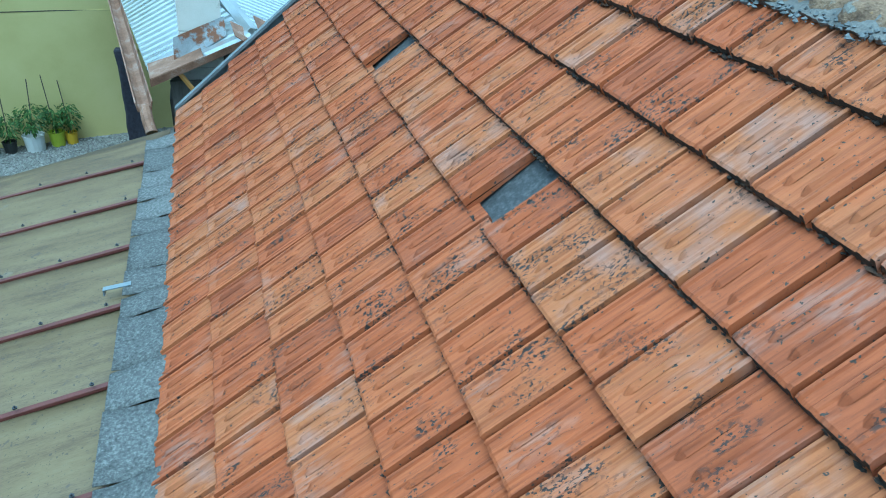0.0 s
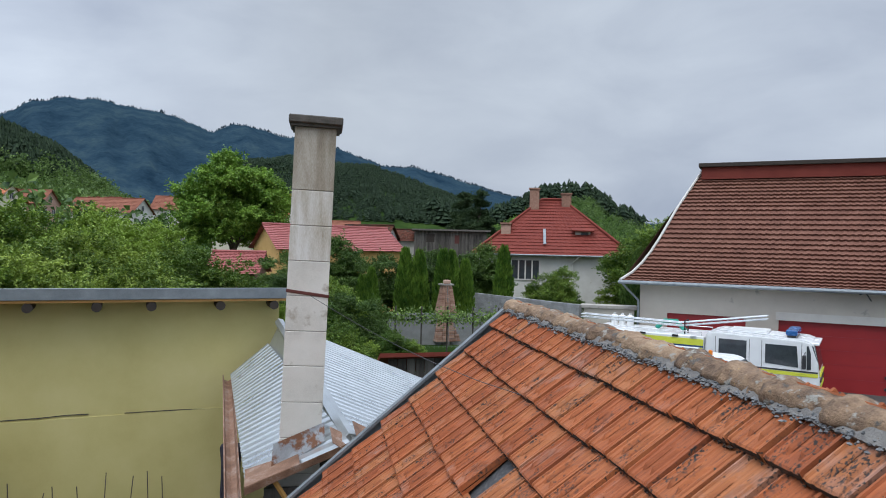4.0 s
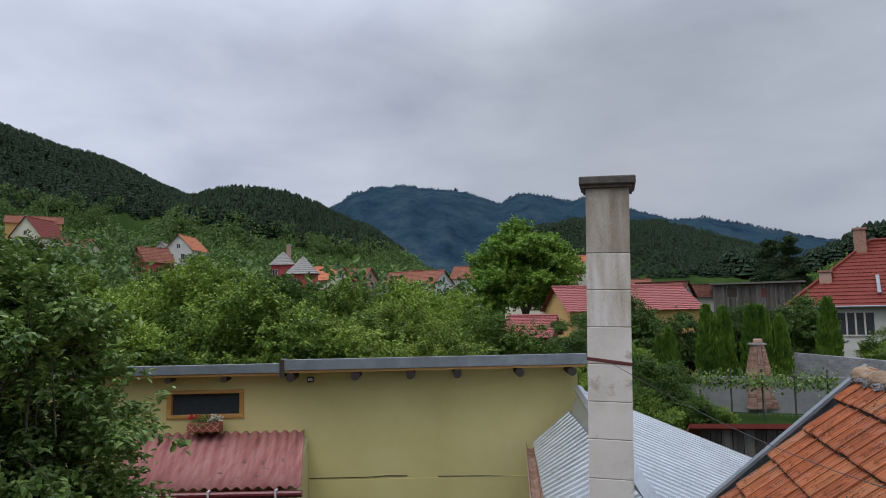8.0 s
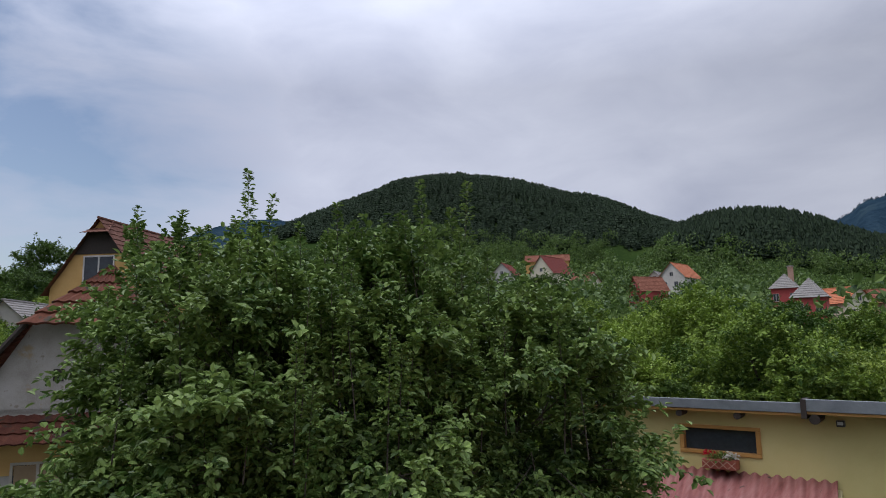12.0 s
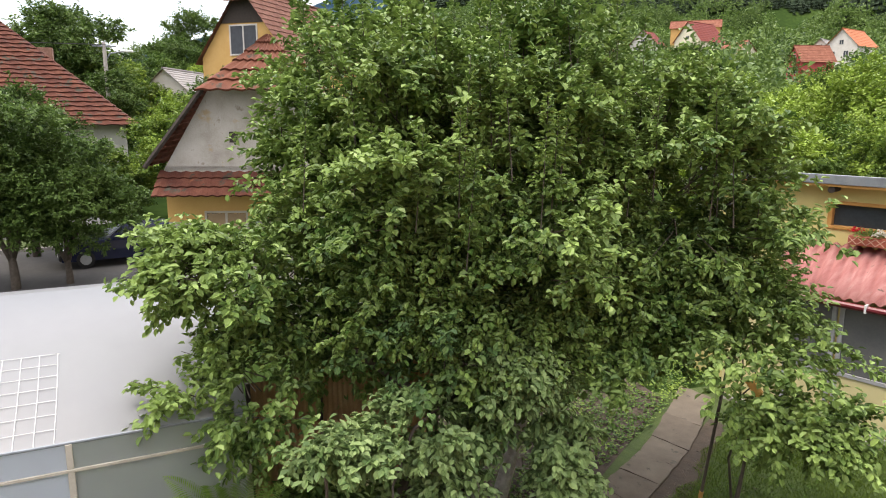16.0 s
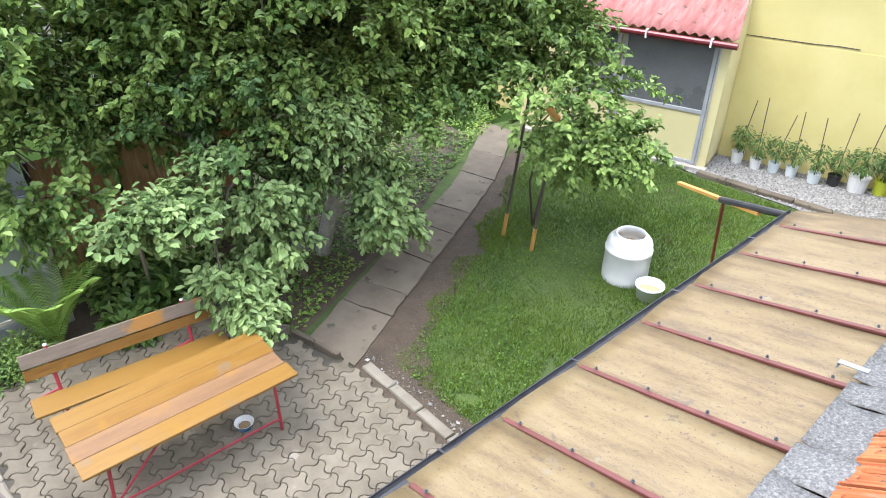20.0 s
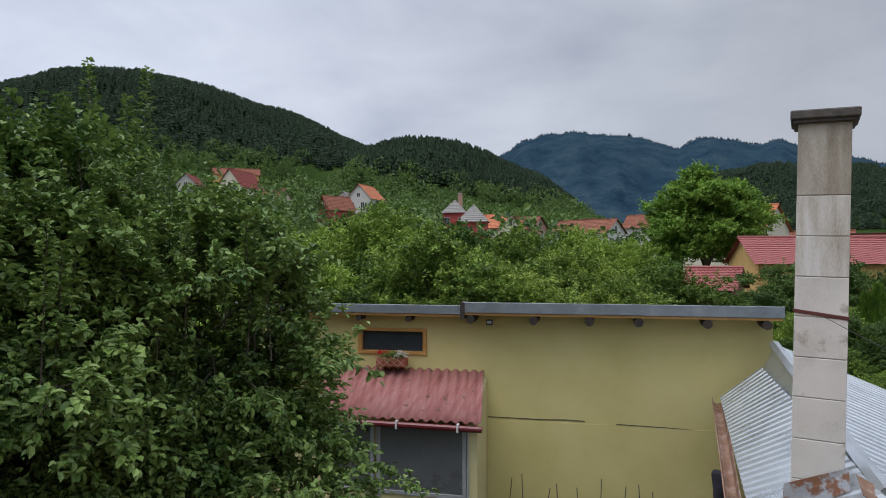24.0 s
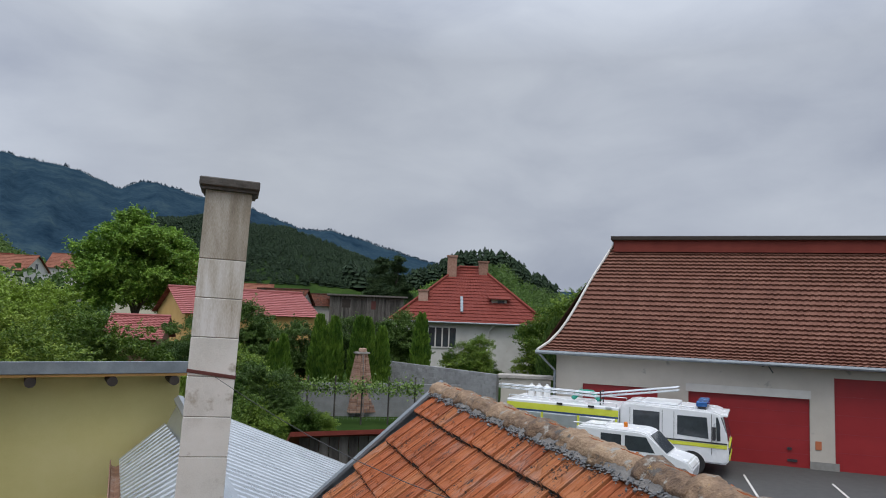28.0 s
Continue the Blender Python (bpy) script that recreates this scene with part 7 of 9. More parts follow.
part("fork_board", box(B(), -0.12, 0.12, -0.015, 0.015, -0.06, 0.06, 0.004, Matrix.Translation((-5.42, 6.95, 2.1)) @ Matrix.Rotation(radians(35), 4, "Y")), FRAME_WOOD, young)


# Broad-leaved tree kinds; each is built once and then set out in copies.
def tree_kind(ells, twigs, per, leaf, seed, material, base_h, r0, label, shoots=0, droop=0.4, cat="tree", name="tree", shell=0.55):
    ob = thing(name, label, cat, (0, 0, 0))
    me, *_ = crown_mesh("crown", ells, twigs, per, leaf, seed, lift=0.5, droop=droop, twig_len=leaf * 3.2, shoots=shoots, shell=shell, pad=leaf * 4.6, flat=1.0)
    mesh_ob("crown", me, material, ob)
    bm = B()
    tube(bm, [(0, 0, -0.3), (0.03, 0.02, base_h * 0.6), (0, 0, base_h)], [r0 * 1.3, r0, r0 * 0.8], 8)
    limbs(bm, (0, 0, base_h * 0.9), [(e[0], e[1], e[2] + 0.2 * e[5]) for e in ells], r0 * 0.7, seed)
    part("trunk", bm, BARK, ob, smooth=True)
    return ob


KINDS = [
    tree_kind([(0, 0, 4.2, 2.3, 2.3, 1.9), (1.3, 0.4, 3.2, 1.6, 1.5, 1.3), (-1.2, -0.5, 3.4, 1.7, 1.6, 1.4), (0.2, 1.0, 5.3, 1.3, 1.2, 1.1)], 2000, 16, 0.15, 21, LEAF_MID, 1.8, 0.13, "leafy green orchard tree behind the outbuilding", 12),
    tree_kind([(0, 0, 3.8, 2.5, 2.3, 1.6), (1.7, 0.2, 3.4, 1.3, 1.5, 1.3), (-1.6, 0.5, 3.0, 1.6, 1.5, 1.3), (0.4, -0.9, 4.8, 1.4, 1.3, 1.0)], 1800, 16, 0.145, 22, LEAF_YEL, 1.6, 0.13, "yellow-green airy orchard tree behind the outbuilding", 14, shell=0.35),
    tree_kind([(0, 0, 4.8, 2.0, 2.0, 2.4), (0.9, 0.7, 3.6, 1.5, 1.4, 1.4), (-0.9, -0.6, 3.8, 1.5, 1.5, 1.5)], 2000, 16, 0.16, 23, LEAF_DARK, 1.7, 0.14, "dark green broad-leaved tree", 8),
]
WALNUT_ELLS = [(0, 0, 8.0, 4.2, 4.2, 3.4), (2.4, 0.5, 7.2, 2.4, 2.4, 2.2), (-2.4, -0.4, 7.0, 2.5, 2.5, 2.3), (0.3, 0.4, 10.4, 2.6, 2.6, 2.0), (-1.2, 1.0, 9.6, 2.0, 2.0, 1.7)]
walnut = tree_kind(WALNUT_ELLS, 5200, 16, 0.25, 24, leaf_mat("walnut_leaf", (0.085, 0.18, 0.025), (0.30, 0.46, 0.075), island=0.4), 4.2, 0.3, "tall rounded bright green walnut tree", 30)


def polar(az, dist, dz=0.0):
    x, y = EYE0[0] + dist * math.sin(radians(az)), EYE0[1] + dist * math.cos(radians(az))
    return x, y, land_height(x, y) + dz


def place(ob, m, s):
    c = copy_thing(ob, m)
    c.scale = (s, s, s)
    return c


walnut.matrix_world = pose(*polar(-7.2, 62), 0, 0, 20) @ Matrix.Diagonal((1.0, 1.0, 0.96, 1))
rng = random.Random(40)
# (azimuth, distance, kind, scale)
ORCHARD = [(-3.2, 40, 2, 0.66), (-18.6, 30, 1, 1.22), (-23.2, 33, 0, 1.2), (-12.6, 31, 1, 1.12), (-29.5, 31, 0, 1.15), (-34.5, 30, 0, 1.1), (-15.8, 33, 0, 1.2), (-41, 24, 0, 0.98), (-37, 27, 0, 1.0), (-34, 23, 2, 0.86), (-31, 27, 0, 1.02), (-28.5, 23, 0, 0.92), (-26, 28, 0, 1.0), (-23, 24, 1, 0.98), (-20, 27, 1, 1.08), (-17.5, 24.5, 1, 1.0), (-15, 27, 1, 1.05), (-12.5, 25, 1, 0.95), (-10, 29, 1, 0.82),
           (-44, 33, 2, 1.0), (-39, 36, 0, 1.06), (-33, 38, 0, 1.05), (-28, 37, 2, 0.98), (-24.5, 40, 0, 1.0), (-21, 36, 0, 0.95), (-13.5, 36, 0, 1.0), (-48, 40, 0, 1.15), (-52, 30, 2, 1.1), (-36, 50, 0, 1.1), (-30, 54, 0, 1.05), (-42, 55, 0, 1.2), (-46, 60, 2, 1.25), (-26.5, 58, 2, 0.95), (-19, 50, 2, 0.95), (-56, 42, 0, 1.3),
           (-2.6, 34, 2, 0.6), (-1.5, 30, 0, 0.62), (1.5, 29, 0, 0.56), (4.0, 29, 2, 0.52), (0.5, 38, 2, 0.80), (3, 40, 2, 0.82), (5.5, 42, 2, 0.80), (8.5, 44, 2, 0.78), (11.5, 46, 2, 0.78), (13.5, 47, 2, 0.75), (19.2, 48, 0, 0.66), (20.6, 49, 0, 0.62), (13.9, 50, 2, 0.72), (27.2, 50, 0, 1.4), (28.8, 54, 0, 1.3), (25.4, 52, 1, 0.75), (28.0, 58, 0, 1.1),
           (-68, 32, 2, 1.2), (-73, 26, 0, 1.0), (-62, 26, 0, 1.1), (2.6, 27, 2, 0.5), (0.2, 26, 0, 0.52), (3.4, 25, 0, 0.34), (5.6, 26, 0, 0.34), (7.3, 27, 0, 0.32), (1.8, 24, 0, 0.36)]
for az, dist, k, s in ORCHARD:
    place(KINDS[k], pose(*polar(az, dist), 0, 0, rng.uniform(0, 360)), s * (0.84 if -25 < az < -10 else 0.96 if az < -8 else 0.95) * rng.uniform(0.78, 1.12))
for ob in KINDS:
    ob.matrix_world = pose(*polar((-58, -17, -46)[KINDS.index(ob)], 56), 0, 0, 0)
# trees by the street in the west
WEST = [(-98.5, 24.5, 2, 0.95), (-95.0, 24.5, 2, 0.80), (-101.5, 26, 2, 0.95), (-96.8, 30, 2, 0.9), (-91.4, 33, 0, 0.62), (-91.5, 50, 2, 1.1), (-85.2, 33, 0, 0.95), (-84.5, 37, 2, 1.0), (-94.0, 60, 2, 1.75), (-91.0, 62, 0, 1.5), (-92.3, 70, 2, 1.9), (-85.5, 95, 2, 1.7), (-84.0, 110, 2, 2.3), (-87.6, 90, 2, 1.6), (-88.7, 84, 0, 1.5), (-82.5, 85, 0, 1.5)]
for az, dist, k, s in WEST:
    place(KINDS[k], pose(*polar(az, dist, -0.55 if dist < 27 else 0.0), 0, 0, rng.uniform(0, 360)), s)


# Thujas: narrow columns of upright sprays.
def column_tree(h, r, n, seed, material, label, name="thuja"):
    g = np.random.default_rng(seed)
    z = h * g.uniform(0.02, 1, n) ** 0.9
    prof = r * np.sin(np.pi * np.clip(0.12 + 0.88 * z / h, 0, 1)) ** 0.6 * (1 - 0.25 * z / h)
    a = g.uniform(0, 6.283, n)
    d = np.stack([np.cos(a), np.sin(a), np.zeros(n)], 1)
    lump = 1 + 0.18 * np.array([noise.noise((math.cos(q) * 1.6, math.sin(q) * 1.6, w * 1.7 + seed)) for q, w in zip(a, z)])
    p = d * (prof * g.uniform(0.6, 1.0, n) * lump)[:, None] + np.stack([0 * z, 0 * z, z], 1)
    V, F = leaves(p, d * 0.45 + np.array([0, 0, 1.0]) + 0.25 * rand_dirs(g, n), d + 0.6 * rand_dirs(g, n), 0.26 * g.uniform(0.6, 1.4, n), 0.11 * g.uniform(0.6, 1.4, n))
    ob = thing(name, label, "tree")
    mesh_ob("crown", fast_mesh("crown", V, F), material, ob)
    part("trunk", tube(B(), [(0, 0, -0.1), (0, 0, h * 0.6)], [0.08, 0.03], 6), BARK, ob)
    return ob


thuja = column_tree(3.6, 0.42, 2600, 61, THUJA, "narrow columnar green thuja tree")
thuja.matrix_world = pose(*polar(6.9, 38.5)) @ Matrix.Diagonal((1.36, 1.36, 1.36, 1))
for az, dist, s in ((8.1, 38.5, 1.34), (10.1, 38.5, 1.36), (10.8, 38.8, 1.34), (12.0, 39, 1.22), (4.1, 36, 1.08), (3.3, 36, 0.98), (15.2, 43, 1.42), (0.4, 34, 0.95), (-0.6, 36, 1.05)):
    place(thuja, pose(*polar(az, dist), 0, 0, rng.uniform(0, 360)), s)
big_thuja = column_tree(6.0, 1.3, 3600, 62, LEAF_DARK, "broad dark conifer shrub beside the garage", "conifer")
big_thuja.matrix_world = pose(*polar(26.3, 41), 0, 0, 0)
place(big_thuja, pose(*polar(27.6, 43), 0, 0, 60), 0.95)


def conifers(name, spots, seed, material, label, tiers=6, arms=7, slim=(0.22, 0.36), cat="forest"):
    """Dense far forest: each tree a spire of drooping triangular sprays."""
    g = np.random.default_rng(seed)
    S = np.array(spots)
    n = len(S)
    h = S[:, 3][:, None, None]
    f = (np.arange(tiers) / tiers)[None, :, None]
    r = h * g.uniform(*slim, (n, 1, 1))
    zc = S[:, 2][:, None, None] + h * (0.18 + 0.82 * f) + 0 * np.zeros((1, 1, arms))
    rr = (r * (1 - f) ** 0.7 + 0.02 * h) * g.uniform(0.7, 1.25, (n, tiers, arms))
    a = g.uniform(0, 6.28, (n, tiers, 1)) + 6.283 * np.arange(arms)[None, None] / arms + g.uniform(-0.25, 0.25, (n, tiers, arms))
    w = 6.283 / arms * 0.75
    X, Y = S[:, 0][:, None, None], S[:, 1][:, None, None]
    one = np.ones_like(a)
    low = zc - h * (0.05 + 0.03 * g.uniform(-1, 1, a.shape))
    V = np.stack([np.stack([X * one, Y * one, zc + h * 0.17], -1),
                  np.stack([X + rr * np.cos(a - w / 2), Y + rr * np.sin(a - w / 2), low], -1),
                  np.stack([X + rr * np.cos(a + w / 2), Y + rr * np.sin(a + w / 2), low], -1)], -2).reshape(-1, 3)
    return tagged(mesh_ob(name, fast_mesh(name, V, np.arange(len(V)).reshape(-1, 3)), material), label, cat, kind="stuff")


def forest(az0, az1, r0, r1, n, h, seed, keep=None, zmin=4.0):
    g = np.random.default_rng(seed)
    out = []
    while len(out) < n:
        az = g.uniform(az0, az1)
        r = math.sqrt(g.uniform(r0 * r0, r1 * r1))
        x, y = EYE0[0] + r * math.sin(radians(az)), EYE0[1] + r * math.cos(radians(az))
        z = land_height(x, y)
        n -= 0 if z > zmin else 0.05
        if z > zmin and (keep is None or keep(az, r)):
            out.append((x, y, z - 1, h * g.uniform(0.55, 1.35) * (1 + 0.35 * noise.noise((x * 0.03, y * 0.03, 5)))))
    return out


def pine_foot(az):
    """Elevation in degrees at which the pines begin above the broad-leaved slope."""
    return float(np.interp(az, (-80, -60, -50.5, -45.7, -39.6, -34.5, -27.8, -21, -14, -10), (9.5, 9.2, 8.7, 8.2, 8.4, 7.2, 6.6, 5.3, 3.8, 0.0)))


def elevation(az, r):
    x, y, z = polar(az, r)
    return math.degrees(math.atan2(z + 4 - EYE0[2], r))


def high(az, r):
    return elevation(az, r) > pine_foot(az) + 0.6 * noise.noise((az * 0.9, r * 0.02, 3))


def low_slope(az, r):
    return elevation(az, r) < pine_foot(az) + 0.5 and open_view(az, r)


PINE_A = leaf_mat("pine_forest", (0.014, 0.030, 0.016), (0.042, 0.070, 0.032), island=0.35, rough=0.9)
conifers("pine_forest", forest(-84, -30, 360, 660, 13000, 6.5, 1, high, zmin=64), 2, PINE_A, "dark pine forest covering the hill", 4, 6, (0.26, 0.5))
conifers("pine_forest", forest(-42, -14, 262, 440, 5200, 8.0, 3, high, zmin=24), 4, PINE_A, "dark pine forest on the nearer hill", 5, 6, (0.2, 0.36))
conifers("pine_forest", forest(-12, 15, 430, 740, 8500, 5.8, 5, zmin=22), 6, PINE_A, "dark wooded hill behind the village", 4, 6, (0.26, 0.5))
conifers("pine_forest", forest(9, 27, 470, 540, 460, 12, 7, zmin=20), 8, PINE_A, "line of pines on the meadow hill crest", 5, 6, (0.28, 0.5))
# Skyline trees carry the same painted air haze in their bluish tones.
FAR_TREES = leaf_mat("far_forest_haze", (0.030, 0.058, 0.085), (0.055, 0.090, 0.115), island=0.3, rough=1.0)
conifers("far_forest", forest(-30, 14, 2450, 2610, 1800, 7.5, 51, zmin=150), 52, FAR_TREES, "tree line on the far haze-blue mountains", 4, 5, (0.3, 0.6))
conifers("far_forest", forest(0, 24, 1990, 2110, 1000, 6.5, 53, zmin=90), 54, FAR_TREES, "tree line on the far haze-blue ridge", 4, 5, (0.3, 0.6))
conifers("young_pine", forest(11, 26, 300, 470, 160, 3.5, 9, zmin=5), 10, THUJA, "young trees scattered on the meadow hill", 4, 5)
pine = tree_kind([(0, 0, 5.2, 2.2, 2.1, 1.8), (0.1, 0.1, 7.6, 1.7, 1.6, 1.7), (-0.1, 0, 9.8, 1.15, 1.1, 1.5), (0.1, 0, 11.7, 0.55, 0.55, 1.1)], 2600, 14, 0.22, 31, leaf_mat("pine_needles", (0.018, 0.042, 0.017), (0.075, 0.115, 0.045), rough=0.8), 4.0, 0.2, "tall dark pine behind the board barn", 6, 0.7, name="pine_tree")
pine.matrix_world = pose(*polar(12.9, 95, -0.3), 0, 0, 0)
place(pine, pose(*polar(11.9, 97, -0.6), 0, 0, 110), 1.0)


def bushes(name, spots, seed, material, label, n=300, leaf=0.16):
    g = np.random.default_rng(seed)
    P, D, N, L = [], [], [], []
    for x, y, z, r in spots:
        d = rand_dirs(g, n)
        d[:, 2] = np.abs(d[:, 2]) * 1.1 - 0.15
        c = np.array([x, y, z + r * 0.75])
        lump = g.uniform(0.65, 1.08, (n, 1))
        P.append(c + d * np.array([r, r, r * 1.15]) * lump)
        D.append(rand_dirs(g, n) + 0.4 * d)
        N.append(d + 0.6 * rand_dirs(g, n))
        L.append(np.full(n, r * leaf) * g.uniform(0.6, 1.3, n))
    P, D, N, L = map(np.concatenate, (P, D, N, L))
    V, F = leaves(P, D, N, L, L * 0.8)
    return tagged(mesh_ob(name, fast_mesh(name, V, F), material), label, "trees", kind="stuff")


# (azimuth, distance) of the village houses: no tree stands in front of them
CLEAR = [(-45.8, 190), (-44.3, 190), (-46.6, 205), (-44.6, 215), (-49.1, 200), (-35.4, 170), (-36.6, 180), (-38.0, 150), (-25.7, 120), (-27.3, 130), (-24.6, 118), (-21.6, 125), (-20.4, 120), (-22.9, 125), (-20.4, 140), (-13.6, 130), (-15.6, 170), (-9.8, 150), (-50.8, 200), (-41.5, 175)]


def open_view(az, r):
    return not any(abs(az - a) < 1.1 and d * 0.55 < r < d + 9 for a, d in CLEAR)


def village_trees(az0, az1, r0, r1, n, r, seed):
    return [(x, y, z, r * h / 10) for x, y, z, h in forest(az0, az1, r0, r1, n, 10, seed, open_view, zmin=-1)]


LEAF_HILL = leaf_mat("hill_leaf", (0.035, 0.080, 0.020), (0.165, 0.25, 0.062), island=0.45)
bushes("village_trees", village_trees(-62, -18, 62, 260, 620, 3.5, 21), 22, LEAF_HILL, "fresh green trees between the village houses")
bushes("village_trees", village_trees(-60, -12, 70, 260, 230, 3.4, 23), 24, LEAF_DARK, "dark green trees between the village houses")
bushes("village_trees", village_trees(-24, 32, 75, 300, 230, 2.4, 25), 26, LEAF_DARK, "dark green trees below the hills")
bushes("hill_trees", [(x, y, z, 3.2 * h / 10) for x, y, z, h in forest(20, 32, 280, 480, 260, 10, 41, zmin=3)], 42, LEAF_DARK, "dark broad-leaved trees below the meadow hill crest", 110, 0.22)
slope = [(x, y, z, 4.6 * h / 10) for x, y, z, h in forest(-75, -40, 190, 470, 1500, 10, 27, low_slope, zmin=2) + forest(-42, -12, 170, 400, 1100, 9, 29, low_slope, zmin=2)]
bushes("hill_trees", slope[::2], 28, LEAF_HILL, "light broad-leaved trees on the lower slope", 150, 0.2)
bushes("hill_trees", slope[1::2], 30, LEAF_DARK, "dark broad-leaved trees on the lower slope", 150, 0.2)


# ---- fire station garage ----
GU, GN = Vector((0.809, -0.588, 0)), Vector((0.588, 0.809, 0))


def frame_at(origin, u):
    u = Vector((u[0], u[1], 0)).normalized()
    n = Vector((-u.y, u.x, 0))
    return Matrix(((u.x, n.x, 0, origin[0]), (u.y, n.y, 0, origin[1]), (0, 0, 1, origin[2]), (0, 0, 0, 1)))


garage = thing("garage", "fire station garage with brown tiled roof and red doors", "garage")
garage.matrix_world = frame_at((24.6, 25.2, -0.7), GU)
for s0, s1, z0, z1 in ((-11.2, -9.9, 0, 4.75), (-9.9, -6.4, 3.05, 4.75), (-6.4, -5.03, 0, 4.75), (-5.03, 0, 3.03, 4.75), (0, 0.97, 0, 4.75), (0.97, 6.0, 4.0, 4.75), (6.0, 14, 0, 4.75)):
    part("wall_bay", box(B(), s0, s1, 0, 0.35, z0, z1), GARAGE_WALL, garage)
part("back_wall", box(B(), -11.2, 14, 10.6, 11, 0, 4.75), GARAGE_WALL, garage)
part("side_wall", box(B(), -11.2, -10.85, 0.35, 10.6, 0, 4.75), GARAGE_WALL, garage)
part("plinth", box(B(), -0.02, 1.12, -0.02, 0.0, 0, 0.35), mat("dirty_plinth", [(0.2, 0.19, 0.17), (0.3, 0.29, 0.27)], 0.95), garage)
for s0, s1, h in ((-9.9, -6.4, 3.05), (-5.03, 0, 3.03), (0.97, 6.0, 4.0)):
    dr = part("door", box(B(), s0, s1, 0.12, 0.17, 0.02, h), DOOR_RED, garage, "red sectional garage door")
    for k in range(1, 5):
        part("panel_joint", box(B(), s0, s1, 0.112, 0.119, h * k / 5 - 0.008, h * k / 5 + 0.008), RED_STEEL, dr)
    part("handle", box(B(), s1 - 0.9, s1 - 0.72, 0.06, 0.115, 0.75, 0.86), BLACK_METAL, dr)
    part("lock", box(B(), s1 - 0.9, s1 - 0.5, 0.07, 0.115, 0.25, 0.36), BLACK_METAL, dr)
part("door_surround", box(B(), -5.15, 0.05, -0.06, -0.002, 3.03, 3.39), WHITE_WALL, garage, "pale plaster door surround")
part("notice", box(B(), 0.2, 0.44, -0.03, -0.002, 0.87, 1.23), mat("orange_notice", [(0.45, 0.13, 0.05), (0.5, 0.16, 0.07)], 0.6), garage, "small orange notice board")
# roof: stepped rows of wavy tiles with a flared foot
rows, cols = 30, 530
V, F = [], []
for i in range(rows + 1):
    t = i / rows
    y = -0.75 + 6.75 * t
    z = 4.55 + 6.15 * t - 0.55 * math.sin(math.pi * min(1, t * 1.6)) * (1 - t)
    s0 = -12.0 + 3.1 * t ** 0.85
    for step in (0, 1):
        for j in range(cols + 1):
            s = s0 + (14.5 - s0) * j / cols
            V.append((s, y + (0.0 if step else 0.07), z + (0.07 if step else -0.01) + 0.018 * math.sin(2 * math.pi * s / 0.3)))
m = cols + 1
for i in range(rows):
    for j in range(cols):
        a, b = (2 * i + 1) * m + j, (2 * i + 2) * m + j
        F.append((a, a + 1, b + 1, b))
        F.append((2 * i * m + j, 2 * i * m + j + 1, a + 1, a))
mesh_ob("roof", fast_mesh("roof", V, F), ROOF_BROWN, garage, "brown concrete tile roof")
bm = B()
poly(bm, [(-12.0, -0.75, 4.5), (-8.9, 6.0, 10.7), (14.5, 6.0, 10.7), (14.5, 12, 4.5), (-12.0, 12, 4.5)])
part("rear_roof", bm, ROOF_BROWN, garage)
part("ridge_band", box(B(), -8.95, 14.5, 5.12, 5.9, 10.05, 10.7), ROOF_RED, garage, "red strip below the ridge")
part("ridge_cap", box(B(), -9.1, 14.5, 4.95, 6.4, 10.7, 10.92, 0.02), DARK_WOOD, garage, "dark weathered ridge capping")
pts = [(-12.02, -0.78, 4.6)] + [(-12.0 + 3.1 * t ** 0.85 - 0.03, -0.75 + 6.75 * t, 4.60 + 6.15 * t - 0.55 * math.sin(math.pi * min(1, t * 1.6)) * (1 - t)) for t in [k / 10 for k in range(11)]]
part("verge_trim", tube(B(), pts, 0.07, 6), WHITE_WALL, garage, "white verge trim")
part("gutter", tube(B(), [(-12.1, -0.85, 4.5), (14.5, -0.85, 4.5)], 0.09, 8), GREY_METAL, garage)
part("downpipe", tube(B(), [(-11.9, -0.8, 4.4), (-11.25, -0.15, 3.6), (-11.25, -0.15, 2.2)], 0.06, 8), GREY_METAL, garage)
part("wall_lamp", tube(B(), [(-1.9, -0.05, 4.35), (-1.7, -0.35, 4.45), (-1.5, -0.4, 4.1)], 0.03, 6), BLACK_METAL, garage)
strip([(8, 10), (60, -20), (60, 40), (14, 46), (9.5, 36)], -0.68, "yard", ASPHALT, "asphalt yard with pale parking lines", "yard")
for k in range(5):
    a = Vector((20.5 + 2.6 * k, 24.6 - 1.9 * k, -0.66))
    bm = B()
    poly(bm, [a, a + Vector((0.12, 0.02, 0)), a + Vector((-2.3, -3.6, 0)), a + Vector((-2.42, -3.62, 0))], (0, 0, 0.006))
    tagged(part("parking_line", bm, WHITE_WALL), "faded white parking line on asphalt", "road marking", "parking lines", "structure")

# ---- fire engine ----
truck = thing("fire_engine", "white fire engine with yellow bands and roof ladder", "truck")
truck.matrix_world = frame_at((11.75, 30.8, -0.68), (0.745, -0.667)) @ Matrix.Diagonal((1.08, 1.08, 0.97, 1))
part("body", box(B(), 0.7, 5.4, 0, 2.45, 0.75, 2.5, 0.05), TRUCK_WHITE, truck)
part("chassis", box(B(), 0.8, 9.0, 0.3, 2.15, 0.5, 0.78), RUBBER, truck)
part("yellow_band", box(B(), 0.72, 5.38, -0.012, 0.0, 2.08, 2.36), HIVIS, truck, "yellow reflective band")
part("blue_band", box(B(), 0.72, 5.38, -0.014, 0.0, 2.0, 2.075), mat("blue_band", [(0.03, 0.06, 0.16), (0.04, 0.08, 0.2)], 0.4), truck, "dark blue band")
